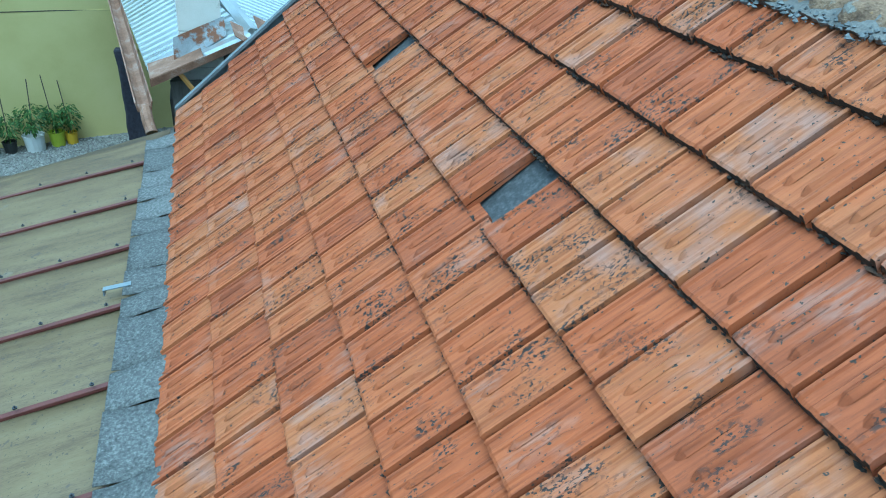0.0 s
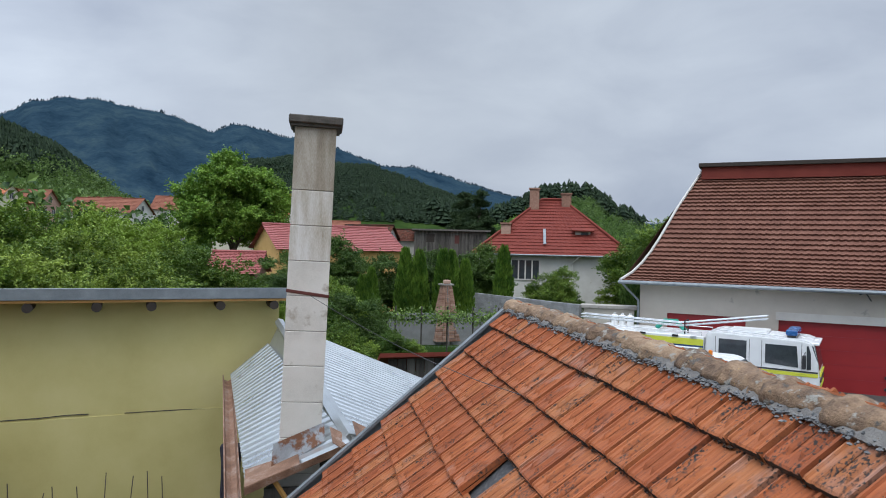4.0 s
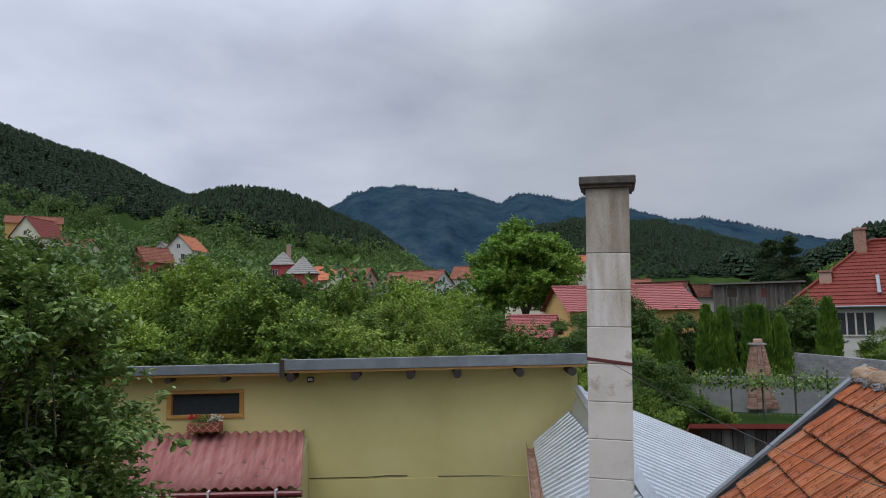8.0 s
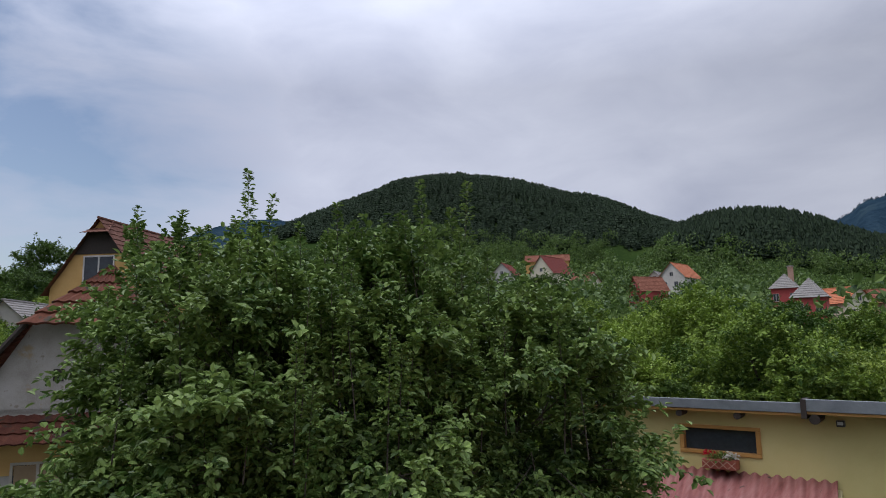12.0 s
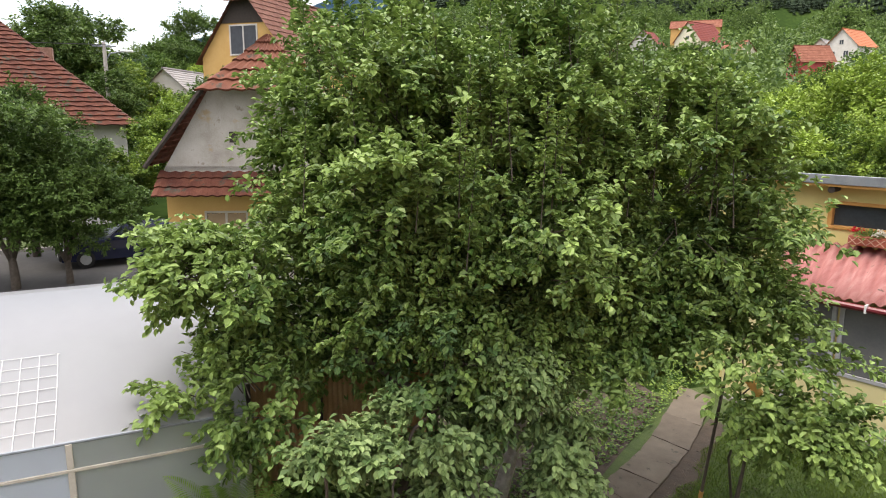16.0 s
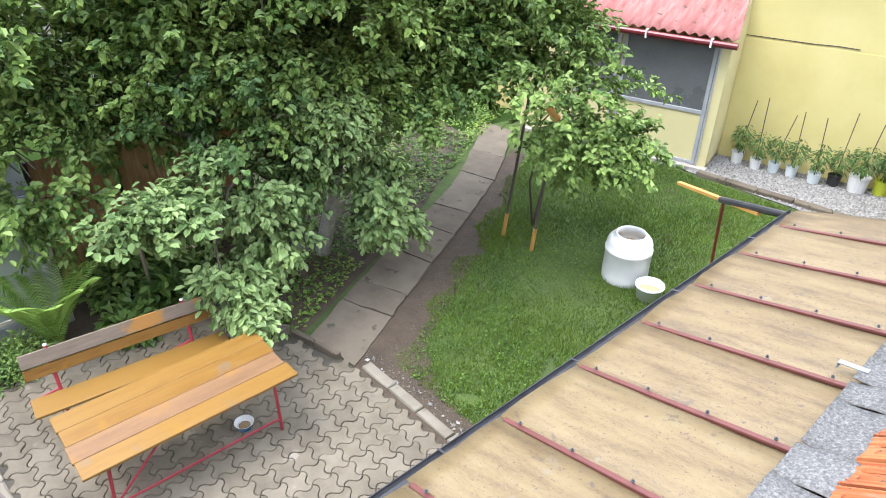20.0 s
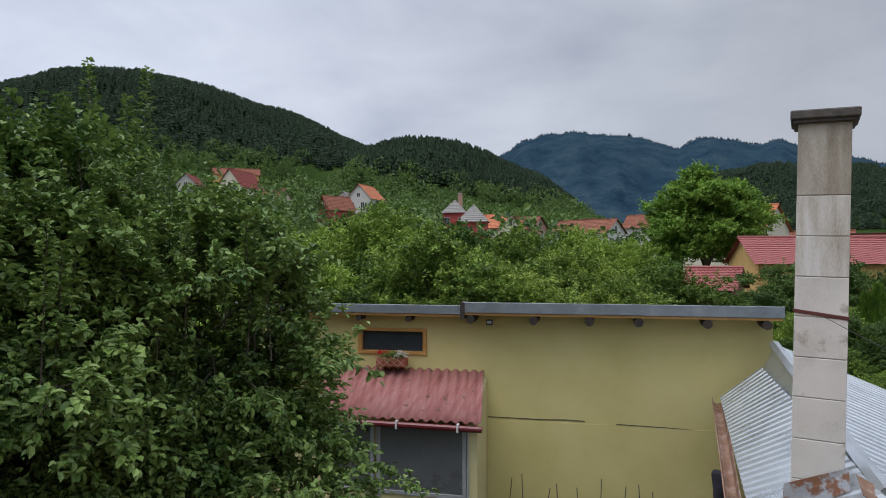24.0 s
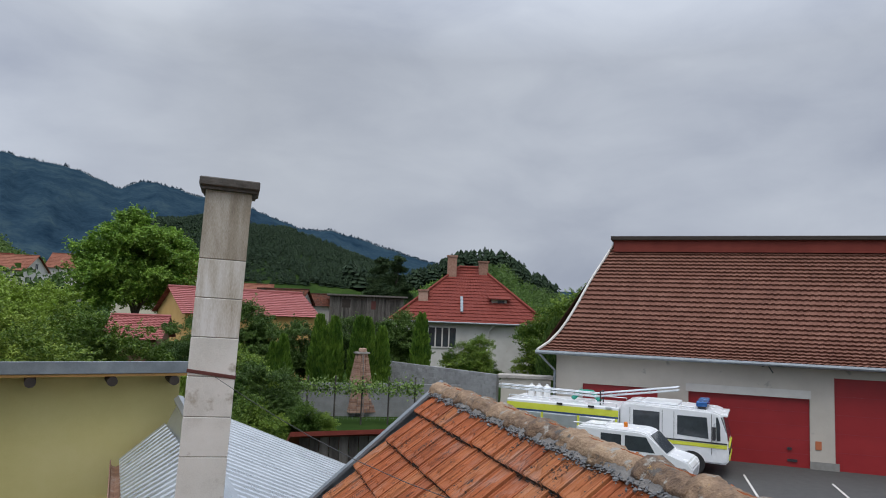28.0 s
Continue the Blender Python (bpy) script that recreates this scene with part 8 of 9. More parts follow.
for k in range(3):
    part("shutter", box(B(), 0.8 + 1.52 * k, 2.2 + 1.52 * k, -0.02, 0.0, 0.95, 1.96, 0.01), ALU, truck, "grey roller shutter")
    part("shutter_post", box(B(), 2.22 + 1.52 * k, 2.31 + 1.52 * k, -0.025, 0.0, 0.95, 2.0), HIVIS, truck)
for y in (0.05, 2.4):
    part("body_rail", tube(B(), [(0.8, y, 2.5), (0.8, y, 2.66), (5.3, y, 2.66), (5.3, y, 2.5)], 0.02, 6), ALU, truck)
for x, c in ((3.0, RUBBER), (4.3, RUBBER), (5.0, ALU)):
    part("side_lamp", box(B(), x - 0.12, x + 0.12, -0.05, 0.0, 2.40, 2.49, 0.01), c, truck)
bm = B()
prof = [(5.45, 0.55), (9.3, 0.55), (9.42, 0.7), (9.42, 1.1), (9.36, 1.75), (9.22, 2.45), (9.12, 2.60), (8.9, 2.68), (5.8, 2.78), (5.55, 2.72), (5.45, 2.6)]
poly(bm, [(x, 0, z) for x, z in prof], (0, 2.45, 0))
bmesh.ops.bevel(bm, geom=[e for e in bm.edges if abs(e.verts[0].co.y - e.verts[1].co.y) < 0.01], offset=0.07, segments=2, affect="EDGES")
cab = part("cab", bm, TRUCK_WHITE, truck)
for x0, x1, top in ((5.95, 6.95, 2.48), (7.6, 8.72, 2.42)):
    bm = B()
    poly(bm, [(x0, -0.012, 1.62), (x1, -0.012, 1.55), (x1 - (0.06 if x1 > 8 else 0), -0.012, top), (x0, -0.012, top)], (0, 0.01, 0))
    part("side_window", bm, GLASS_DARK, cab)
    for a in (x0 - 0.12, x1 + 0.1):
        part("door_gap", box(B(), a - 0.008, a + 0.008, -0.006, 0.0, 0.9, 2.56), RUBBER, cab)
bm = B()
poly(bm, [(9.0, -0.014, 1.5), (9.38, 0.06, 1.5), (9.22, 0.10, 2.46), (8.98, -0.014, 2.46)], (0.012, -0.01, 0.003))
part("corner_pane", bm, GLASS_DARK, cab)
bm = B()
poly(bm, [(9.395, 0.10, 1.5), (9.395, 2.35, 1.5), (9.24, 2.30, 2.48), (9.24, 0.15, 2.48)], (0.012, 0, 0.003))
part("windscreen", bm, GLASS_DARK, cab)
part("sun_visor", box(B(), 9.12, 9.38, 0.12, 2.33, 2.48, 2.58, 0.02), TRUCK_WHITE, cab)
for k in range(3):
    part("grille_band", box(B(), 9.41, 9.46, 0.1, 2.35, 0.75 + 0.25 * k, 0.85 + 0.25 * k), HIVIS if k != 1 else BLACK_METAL, cab)
part("door_band", box(B(), 5.47, 9.36, -0.014, 0.0, 1.2, 1.35), HIVIS, cab)
part("door_band", box(B(), 5.47, 9.36, -0.016, 0.0, 1.37, 1.43), BLACK_METAL, cab)
for y in (-0.22, 2.67):
    part("mirror", box(B(), 8.86, 8.98, y - 0.1, y + 0.1, 1.55, 2.1, 0.02), BLACK_METAL, cab)
    part("mirror_arm", tube(B(), [(8.95, 0.02 if y < 0 else 2.43, 2.2), (8.92, y, 2.15)], 0.015, 5), BLACK_METAL, cab)
part("light_bar", box(B(), 8.25, 8.65, 0.3, 2.15, 2.80, 3.02, 0.04), mat("blue_beacon", [(0.02, 0.07, 0.22), (0.03, 0.12, 0.32)], 0.25), cab, "blue light bar")
part("light_bar_foot", box(B(), 8.3, 8.6, 0.4, 2.05, 2.68, 2.80), BLACK_METAL, cab)
part("roof_box", box(B(), 6.2, 7.6, 0.5, 1.9, 2.72, 2.86, 0.03), PLASTIC, cab)
part("roof_rail", tube(B(), [(5.9, 0.15, 2.84), (8.2, 0.15, 2.78)], 0.025, 6), ALU, cab)
ladder = new("ladder")
ladder.parent = truck
tagged(ladder, "aluminium extension ladder")
for y in (0.35, 0.8):
    for h in (0, 0.14):
        part("stile", tube(B(), [(0.2, y, 2.92 + h), (4.4, y, 2.84 + h), (7.6, y, 3.40 + h)], 0.028, 6), ALU, ladder)
for k in range(24):
    x = 0.4 + 0.3 * k
    z = 2.92 - 0.08 * (x - 0.2) / 4.2 if x < 4.4 else 2.84 + 0.56 * (x - 4.4) / 3.2
    part("rung", tube(B(), [(x, 0.35, z), (x, 0.8, z)], 0.018, 5), ALU, ladder)
    part("lattice", tube(B(), [(x, 0.35, z), (x + 0.15, 0.35, z + 0.14)], 0.012, 4), ALU, ladder)
part("ladder_rest", tube(B(), [(4.6, 0.3, 2.5), (4.6, 0.3, 3.1), (4.6, 0.9, 3.1), (4.6, 0.9, 2.5)], 0.03, 6), RUBBER, truck)
for k, x in enumerate((1.3, 1.65, 2.0)):
    part("canister", lathe(B(), [(0, 2.5), (0.15, 2.5), (0.15, 2.98), (0.06, 3.04), (0.06, 3.10), (0, 3.10)], 10, (x, 1.6, 0)), PLASTIC, truck)
part("hose", tube(B(), [(3.2, 1.4, 2.55), (3.5, 1.6, 2.9), (4.0, 1.5, 2.92), (4.4, 1.2, 2.58)], 0.11, 8), mat("green_hose", [(0.0, 0.18, 0.12), (0.02, 0.28, 0.2)], 0.6), truck, "green hose")
for x in (1.6, 8.1):
    for y in (0.1, 2.35):
        wh = part("wheel", tube(B(), [(x, y - 0.14, 0.5), (x, y + 0.14, 0.5)], 0.5, 20), RUBBER, truck)
        part("rim", tube(B(), [(x, y - 0.15, 0.5), (x, y + 0.15, 0.5)], 0.27, 12), ALU, wh)

# ---- white van in front of it ----
van = thing("van", "white four-wheel-drive van with orange roof beacon", "van")
van.matrix_world = frame_at((13.1, 25.18, -0.68), (0.70, -0.715)) @ Matrix.Diagonal((0.92, 1, 0.90, 1))
bm = B()
prof = [(0, 0.5), (4.7, 0.5), (4.75, 1.0), (4.6, 1.25), (3.75, 1.4), (3.05, 2.15), (2.7, 2.25), (0.1, 2.25), (0, 2.1)]
poly(bm, [(x, 0, z) for x, z in prof], (0, 1.8, 0))
bmesh.ops.bevel(bm, geom=list(bm.edges), offset=0.06, segments=2, affect="EDGES")
part("body", bm, TRUCK_WHITE, van)
bm = B()
poly(bm, [(3.72, 0.12, 1.46), (3.72, 1.68, 1.46), (3.1, 1.6, 2.13), (3.1, 0.2, 2.13)], (0.02, 0, 0.02))
part("windscreen", bm, GLASS_DARK, van)
for x0, x1 in ((2.1, 2.95), (1.1, 1.95)):
    bm = B()
    poly(bm, [(x0, -0.008, 1.45), (x1 + (0.35 if x1 > 2.5 else 0), -0.008, 1.45), (x1, -0.008, 2.05), (x0, -0.008, 2.05)], (0, 0.01, 0))
    part("side_window", bm, GLASS_DARK, van)
part("beacon", lathe(B(), [(0, 2.25), (0.09, 2.25), (0.09, 2.42), (0.03, 2.46), (0, 2.46)], 10, (1.9, 0.9, 0)), mat("amber_beacon", [(0.5, 0.12, 0.0), (0.6, 0.17, 0.0)], 0.3), van, "amber beacon")
part("rack", tube(B(), [(-0.1, 0.1, 2.35), (1.2, 0.1, 2.36), (1.2, 1.7, 2.36), (-0.1, 1.7, 2.35)], 0.03, 6), PLASTIC, van)
for x in (0.9, 3.9):
    for y in (0.06, 1.74):
        part("wheel", tube(B(), [(x, y - 0.1, 0.37), (x, y + 0.1, 0.37)], 0.37, 16), RUBBER, van)


# ---- houses ----
def roof_sheet(bm_pts, rows, cols, amp, step, name, material, parent, label=""):
    """A tiled slope between eave (a, b) and ridge (d, c): stepped rows, wavy along the eave."""
    a, b, c, d = (Vector(p) for p in bm_pts)
    n = (b - a).cross(d - a).normalized()
    if n.z < 0:
        n = -n
    V, F = [], []
    for i in range(rows + 1):
        t = i / rows
        for st in (0, 1):
            for j in range(cols + 1):
                s = j / cols
                p = a.lerp(b, s).lerp(d.lerp(c, s), t)
                V.append(p + n * ((step if st else 0.0) + (amp if j % 2 else 0.0)))
    m = cols + 1
    for i in range(rows):
        for j in range(cols):
            p, q = (2 * i + 1) * m + j, (2 * i + 2) * m + j
            F.append((p, p + 1, q + 1, q))
            F.append((2 * i * m + j, 2 * i * m + j + 1, p + 1, p))
    return mesh_ob(name, fast_mesh(name, V, F), material, parent, label)


def window(parent, x, z, w, h, y=-0.02, bars=1, frame_mat=None):
    win = part("window", box(B(), x, x + w, y - 0.01, y + 0.02, z, z + h), GLASS_DARK, parent)
    fm = frame_mat or WHITE_WALL
    f = max(0.05, w * 0.05)
    for x0, x1, z0, z1 in ((x - f, x, z - f, z + h + f), (x + w, x + w + f, z - f, z + h + f), (x, x + w, z - f, z), (x, x + w, z + h, z + h + f)) + tuple((x + w * k / (bars + 1) - f / 2, x + w * k / (bars + 1) + f / 2, z, z + h) for k in range(1, bars + 1)):
        part("frame", box(B(), x0, x1, y - 0.04, y + 0.02, z0, z1), fm, win)
    return win


def gabled(name, label, at, rz, W, L, h, rh, wall, roof, wins=(), chimney_at=None, over=0.35, cat="house", rows=14, cols=24):
    """A gabled house: gable of width W faces local -y, length L runs back along +y."""
    ob = thing(name, label, cat, at, rz)
    bm = B()
    box(bm, -W / 2, W / 2, 0, L, -3, h)
    part("wall", bm, wall, ob)
    for y in (0, L - 0.2):
        bm = B()
        poly(bm, [(-W / 2, y, h), (W / 2, y, h), (0, y, h + rh)], (0, 0.2, 0))
        part("gable", bm, wall, ob)
    k = 1 + over / (W / 2)
    for s in (-1, 1):
        roof_sheet([(s * W / 2 * k, -over, h - rh * (k - 1)), (s * W / 2 * k, L + over, h - rh * (k - 1)), (0, L + over, h + rh), (0, -over, h + rh)], rows, cols, 0.03, 0.04, "roof_slope", roof, ob)
    part("ridge", tube(B(), [(0, -over, h + rh + 0.05), (0, L + over, h + rh + 0.05)], 0.1, 6), roof, ob)
    for x, z, w, hh in wins:
        window(ob, x, z, w, hh)
    if chimney_at:
        x, y, top = chimney_at
        ch = part("chimney", box(B(), x - 0.3, x + 0.3, y - 0.3, y + 0.3, h, top, 0.02), BRICK, ob, "brick chimney")
        part("chimney_cap", box(B(), x - 0.38, x + 0.38, y - 0.38, y + 0.38, top, top + 0.12), CONCRETE, ch)
    return ob


# white house with a red hipped roof
red_house = thing("red_roofed_house", "white house with red metal-tile hipped roof and brick chimneys", "house", polar(19.2, 58, 0.0), -16)
W2, D2, HH = 6.8, 5.2, 5.2
part("wall", box(B(), -W2 + 0.6, W2 - 0.6, 0.5, 2 * D2 - 0.5, -1.5, HH), WHITE_WALL, red_house)
ap = ((-0.8, D2, HH + 5.0), (1.1, D2, HH + 5.0))
roof_sheet([(-W2, 0, HH - 0.1), (W2, 0, HH - 0.1), ap[1], ap[0]], 18, 44, 0.03, 0.05, "roof_slope", ROOF_RED, red_house)
roof_sheet([(-W2, 2 * D2, HH - 0.1), (-W2, 0, HH - 0.1), ap[0], ap[0]], 18, 30, 0.03, 0.05, "roof_slope", ROOF_RED, red_house)
roof_sheet([(W2, 0, HH - 0.1), (W2, 2 * D2, HH - 0.1), ap[1], ap[1]], 18, 30, 0.03, 0.05, "roof_slope", ROOF_RED, red_house)
roof_sheet([(W2, 2 * D2, HH - 0.1), (-W2, 2 * D2, HH - 0.1), ap[0], ap[1]], 6, 8, 0.03, 0.05, "roof_slope", ROOF_RED, red_house)
for a, b in (((-W2, 0, HH), ap[0]), ((W2, 0, HH), ap[1]), (ap[0], ap[1])):
    part("hip_cap", tube(B(), [Vector(a) + Vector((0, 0, 0.08)), Vector(b) + Vector((0, 0, 0.08))], 0.13, 6), ROOF_RED, red_house)
for x, y, top in ((-1.5, 4.6, HH + 5.9), (1.4, 4.9, HH + 5.5), (-4.0, 2.2, HH + 2.6)):
    ch = part("chimney", box(B(), x - 0.42, x + 0.42, y - 0.4, y + 0.4, HH, top, 0.02), BRICK, red_house, "orange brick chimney")
    part("chimney_cap", box(B(), x - 0.5, x + 0.5, y - 0.48, y + 0.48, top, top + 0.14), BRICK, ch)
part("roof_hatch", box(B(), -0.95, -0.72, 0.9, 2.9, -0.02, 0.05, 0, Matrix.Translation((0.2, 0, HH + 0.3)) @ Matrix.Rotation(radians(42), 4, "X")), GREY_METAL, red_house, "grey metal roof strip")
dm = part("dormer", box(B(), 2.0, 3.3, 1.9, 3.3, HH + 1.3, HH + 2.1), WHITE_WALL, red_house)
part("dormer_roof", box(B(), 1.7, 3.6, -0.1, 2.0, -0.05, 0.05, 0, Matrix.Translation((0, 1.6, HH + 2.15)) @ Matrix.Rotation(radians(14), 4, "X")), ROOF_RED, dm)
part("dormer_window", box(B(), 2.5, 3.1, 1.85, 1.9, HH + 1.45, HH + 2.0), GLASS_DARK, dm)
part("gutter", tube(B(), [(-W2, -0.05, HH - 0.05), (W2, -0.05, HH - 0.05)], 0.08, 6), GREY_METAL, red_house)
window(red_house, -3.4, 3.1, 2.3, 1.6, 0.47, 3)
part("downpipe", tube(B(), [(2.2, -0.02, HH - 0.1), (1.7, 0.4, HH - 0.7), (1.7, 0.4, 0)], 0.07, 6), WHITE_WALL, red_house)

# old board barn with a rendered end
barn = thing("barn", "old silvered board barn with rendered gable", "barn", polar(9.8, 74, 0), -8)
part("wall", box(B(), -2.9, 5.0, 0.02, 5, -2, 6.2), OLD_BOARDS, barn)
for k in range(38):
    x = -2.9 + 7.9 * k / 38
    part("board", box(B(), x + 0.008, x + 0.202, -0.02 + 0.01 * (k % 2), 0.02, -1, 6.1 + 0.18 * math.sin(k * 0.35)), OLD_BOARDS, barn)
part("hatch", box(B(), -1.6, -0.7, -0.05, -0.02, 5.0, 5.9), DARK_WOOD, barn)
part("hatch", box(B(), 1.5, 2.0, -0.05, -0.02, 4.9, 5.8), RED_PAINT, barn)
part("roof", box(B(), -3.2, 5.4, -0.4, 5.4, 6.25, 6.42), OLD_BOARDS, barn)
annex = gabled("barn_annex", "small rendered barn annex with clay roof", polar(5.6, 76, 0), 60, 3.2, 5.5, 5.2, 1.4, WHITE_WALL, ROOF_OLD, ((-0.4, 5.2, 0.7, 0.6),))
gabled("clay_roofed_shed", "low shed with old clay tile roof", polar(11.5, 80, 0), 78, 5, 8, 5.1, 1.2, WHITE_WALL, ROOF_OLD)
# pink-red metal roofs left of the barn
gabled("pink_roofed_house", "house with pink-red metal roof and ochre gable", polar(-4.6, 51, 0), -68, 6.0, 9.5, 4.7, 1.6, OCHRE_WALL, ROOF_PINK)
gabled("pink_roofed_shed", "low shed with pink-red metal roof", polar(-5.0, 45, 0), 84, 3.6, 2.7, 3.4, 1.1, mat("brown_wall", [(0.14, 0.07, 0.05), (0.2, 0.1, 0.07)], 0.9), ROOF_PINK)
gabled("orange_roofed_house", "house with orange clay roof behind the walnut", polar(-2.2, 82, 0), 70, 7, 9, 7.1, 2.7, CREAM_WALL, ROOF_ORANGE)
# grey block wall and its pier
wall_a, wall_b = Vector(polar(12.6, 44)), Vector(polar(21.3, 37))
gw = thing("block_wall", "long wall of grey concrete blocks", "wall")
d = wall_b - wall_a
d.z = 0
mw = frame_at((wall_a.x, wall_a.y, -0.4), d)
nb = int(d.length / 0.42)
blk = B()
box(blk, 0.006, 0.412, 0, 0.2, 0.004, 0.196, 0.008)
first_block = None
for i in range(nb):
    for j in range(5, 14):
        if first_block is None:
            first_block = part("block", blk, FORTRESS, gw)
            ob = first_block
        else:
            ob = new("block", first_block.data)
            ob.parent = gw
        ob.matrix_world = mw @ Matrix.Translation((0.42 * i + (0.21 if j % 2 else 0), 0, 0.2 * j + 0.0))
bm = B()
box(bm, 0, d.length + 0.2, 0.02, 0.18, 0, 2.79, 0, mw)
part("core", bm, FORTRESS, gw)
pier = thing("wall_pier", "rendered yard wall with rough concrete coping", "wall")
pier.matrix_world = frame_at((*polar(21.9, 35.5)[:2], -0.7), (0.92, -0.38))
part("wall", box(B(), 0, 2.5, 0, 0.5, -0.3, 3.05), GARAGE_WALL, pier)
part("coping", box(B(), -0.15, 2.65, -0.12, 0.62, 3.05, 3.24, 0.03), CONCRETE, pier)
# brick smokehouse chimney, tapering
oven = thing("brick_oven", "tapered brick garden oven chimney", "oven", polar(10.4, 37, -1.0), 10)
oven.scale = (1.2, 1.2, 1.02)
r = random.Random(3)
for k in range(30):
    z = 1.2 + 0.098 * k
    w = 0.62 - 0.0135 * k
    nb = 4 if k < 14 else 3
    off = 0.1 if k % 2 else 0.0
    for i in range(nb):
        x0 = -w + 2 * w * i / nb
        ob = part("brick", box(B(), x0 + 0.008, x0 + 2 * w / nb - 0.008, -w * 0.8 + r.uniform(-0.01, 0.01), w * 0.8, z, z + 0.086), BRICK, oven)
bm = B()
lathe(bm, [(0.52, 0.0), (0.52, 1.2), (0.2, 4.1), (0, 4.1)], 4)
part("core", bm, MORTAR, oven)
part("top", box(B(), -0.3, 0.3, -0.22, 0.22, 4.14, 4.22), CONCRETE, oven)
part("pot", box(B(), -0.12, 0.18, -0.12, 0.12, 4.22, 4.42, 0.03), BRICK, oven)
# low board shed with red edge behind the roof, and the wire fence
low = thing("low_shed", "low dark board shed with red roof edge", "shed")
low.matrix_world = frame_at((1.5, 15.0, 0), (0.995, -0.02))
part("wall", box(B(), 0, 4.2, 0, 1.6, 0, 2.25), OLD_BOARDS, low)
for k in range(21):
    part("board", box(B(), 0.2 * k, 0.2 * k + 0.185, -0.03, -0.002, 0.0, 2.86), OLD_BOARDS, low)
part("roof", poly(B(), [(-0.2, -0.25, 2.90), (4.4, -0.25, 3.0), (4.4, 1.9, 2.3), (-0.2, 1.9, 2.2)], (0, 0, 0.09)), ROOF_RED, low, "red roof sheet")
vine = thing("vine_trellis", "trellis of vines on rusty posts and grey netting", "trellis")
vine.matrix_world = frame_at(polar(6.2, 34), (0.97, -0.1))
for k in range(5):
    part("post", tube(B(), [(1.3 * k, 0, 0), (1.3 * k, 0, 2.3)], 0.04, 6), OLD_BOARDS, vine)
bm = B()
for k in range(24):
    x = 0.22 * k
    tube(bm, [(x, 0.03, 0.2), (x, 0.03, 1.9)], 0.004, 4)
for k in range(9):
    tube(bm, [(0, 0.03, 0.3 + 0.2 * k), (5.2, 0.03, 0.3 + 0.2 * k)], 0.004, 4)
part("netting", bm, GREY_METAL, vine)
g = np.random.default_rng(19)
n = 1500
p = np.stack([g.uniform(-0.4, 5.6, n), g.normal(0, 0.22, n), 1.8 + g.normal(0, 0.2, n)], 1)
V, F = leaves(p, rand_dirs(g, n) - np.array([0, 0, 0.5]), rand_dirs(g, n) + np.array([0, 0, 1]), g.uniform(0.1, 0.18, n), g.uniform(0.08, 0.14, n))
mesh_ob("foliage", fast_mesh("foliage", V, F), PLUM, vine)
fw = thing("back_wall", "grey garden wall behind the vines", "wall")
fw.matrix_world = frame_at(polar(5.5, 36.5), (0.99, -0.1))
part("wall", box(B(), 0, 8.5, 0, 0.2, 0, 1.7), FORTRESS, fw)


# ---- village on the slope ----
def far_house(az, el_eave, dist, W, L, rh, rz, wall, roof, label, wins=2, h=3.6, chim=False):
    x, y = EYE0[0] + dist * math.sin(radians(az)), EYE0[1] + dist * math.cos(radians(az))
    z = EYE0[2] + dist * math.tan(radians(el_eave)) - h
    ws = tuple((-W / 2 + W * (k + 0.6) / (wins + 0.4) - 0.45, 1.2, 0.9, 1.2) for k in range(wins)) + ((-0.4, h + 0.2, 0.8, 0.9),)
    return gabled("village_house", label, (x, y, z), rz, W, L, h, rh, wall, roof, ws, (1.0, L * 0.4, h + rh + 0.7) if chim else None, 0.4, "house", 10, 14)


far_house(-45.8, 5.9, 190, 7.5, 11, 4.6, 12, CREAM_WALL, ROOF_RED, "cream gabled house with steep red roof on the slope")
far_house(-43.5, 6.75, 212, 6, 13, 2.0, 134, OCHRE_WALL, ROOF_CLAY, "long brown-roofed house on the slope")
far_house(-49.1, 5.75, 200, 7, 9, 3.6, 30, WHITE_WALL, ROOF_RED, "white gabled house with red roof on the slope")
far_house(-35.4, 5.15, 170, 6.5, 9, 3.4, 10, WHITE_WALL, ROOF_ORANGE, "white gabled house with orange clay roof")
far_house(-36.7, 4.9, 180, 5, 7, 2.4, 20, WHITE_WALL, ROOF_GREY, "small white house with grey roof")
far_house(-38.3, 4.2, 150, 5, 6.5, 2.8, -20, PINK_WALL, ROOF_CLAY, "red-walled house with old clay roof")
far_house(-22.6, 2.7, 125, 6, 12, 2.4, 72, CREAM_WALL, ROOF_ORANGE, "low house with bright orange roof")
far_house(-20.2, 2.6, 140, 6, 13, 2.3, 80, BRICK, ROOF_CLAY, "long low house with weathered clay roof")
far_house(-14.0, 2.2, 130, 7, 12, 2.4, 75, WHITE_WALL, ROOF_CLAY, "low house with weathered clay roof")
far_house(-15.6, 2.4, 170, 6, 9, 2.6, 70, CREAM_WALL, ROOF_RED, "village house with red roof")
far_house(-9.8, 2.6, 150, 6, 9, 2.6, 80, WHITE_WALL, ROOF_CLAY, "village house with weathered clay roof")
far_house(-52.6, 5.2, 200, 8, 10, 3.4, 30, OCHRE_WALL, ROOF_CLAY, "ochre gabled house with clay roof on the slope")
far_house(-56.5, 5.2, 170, 7, 10, 3.0, 70, PINK_WALL, ROOF_RED, "red-roofed house on the slope")
far_house(-41.5, 4.9, 175, 5, 8, 2.6, 80, CREAM_WALL, ROOF_CLAY, "small clay-roofed house among trees")
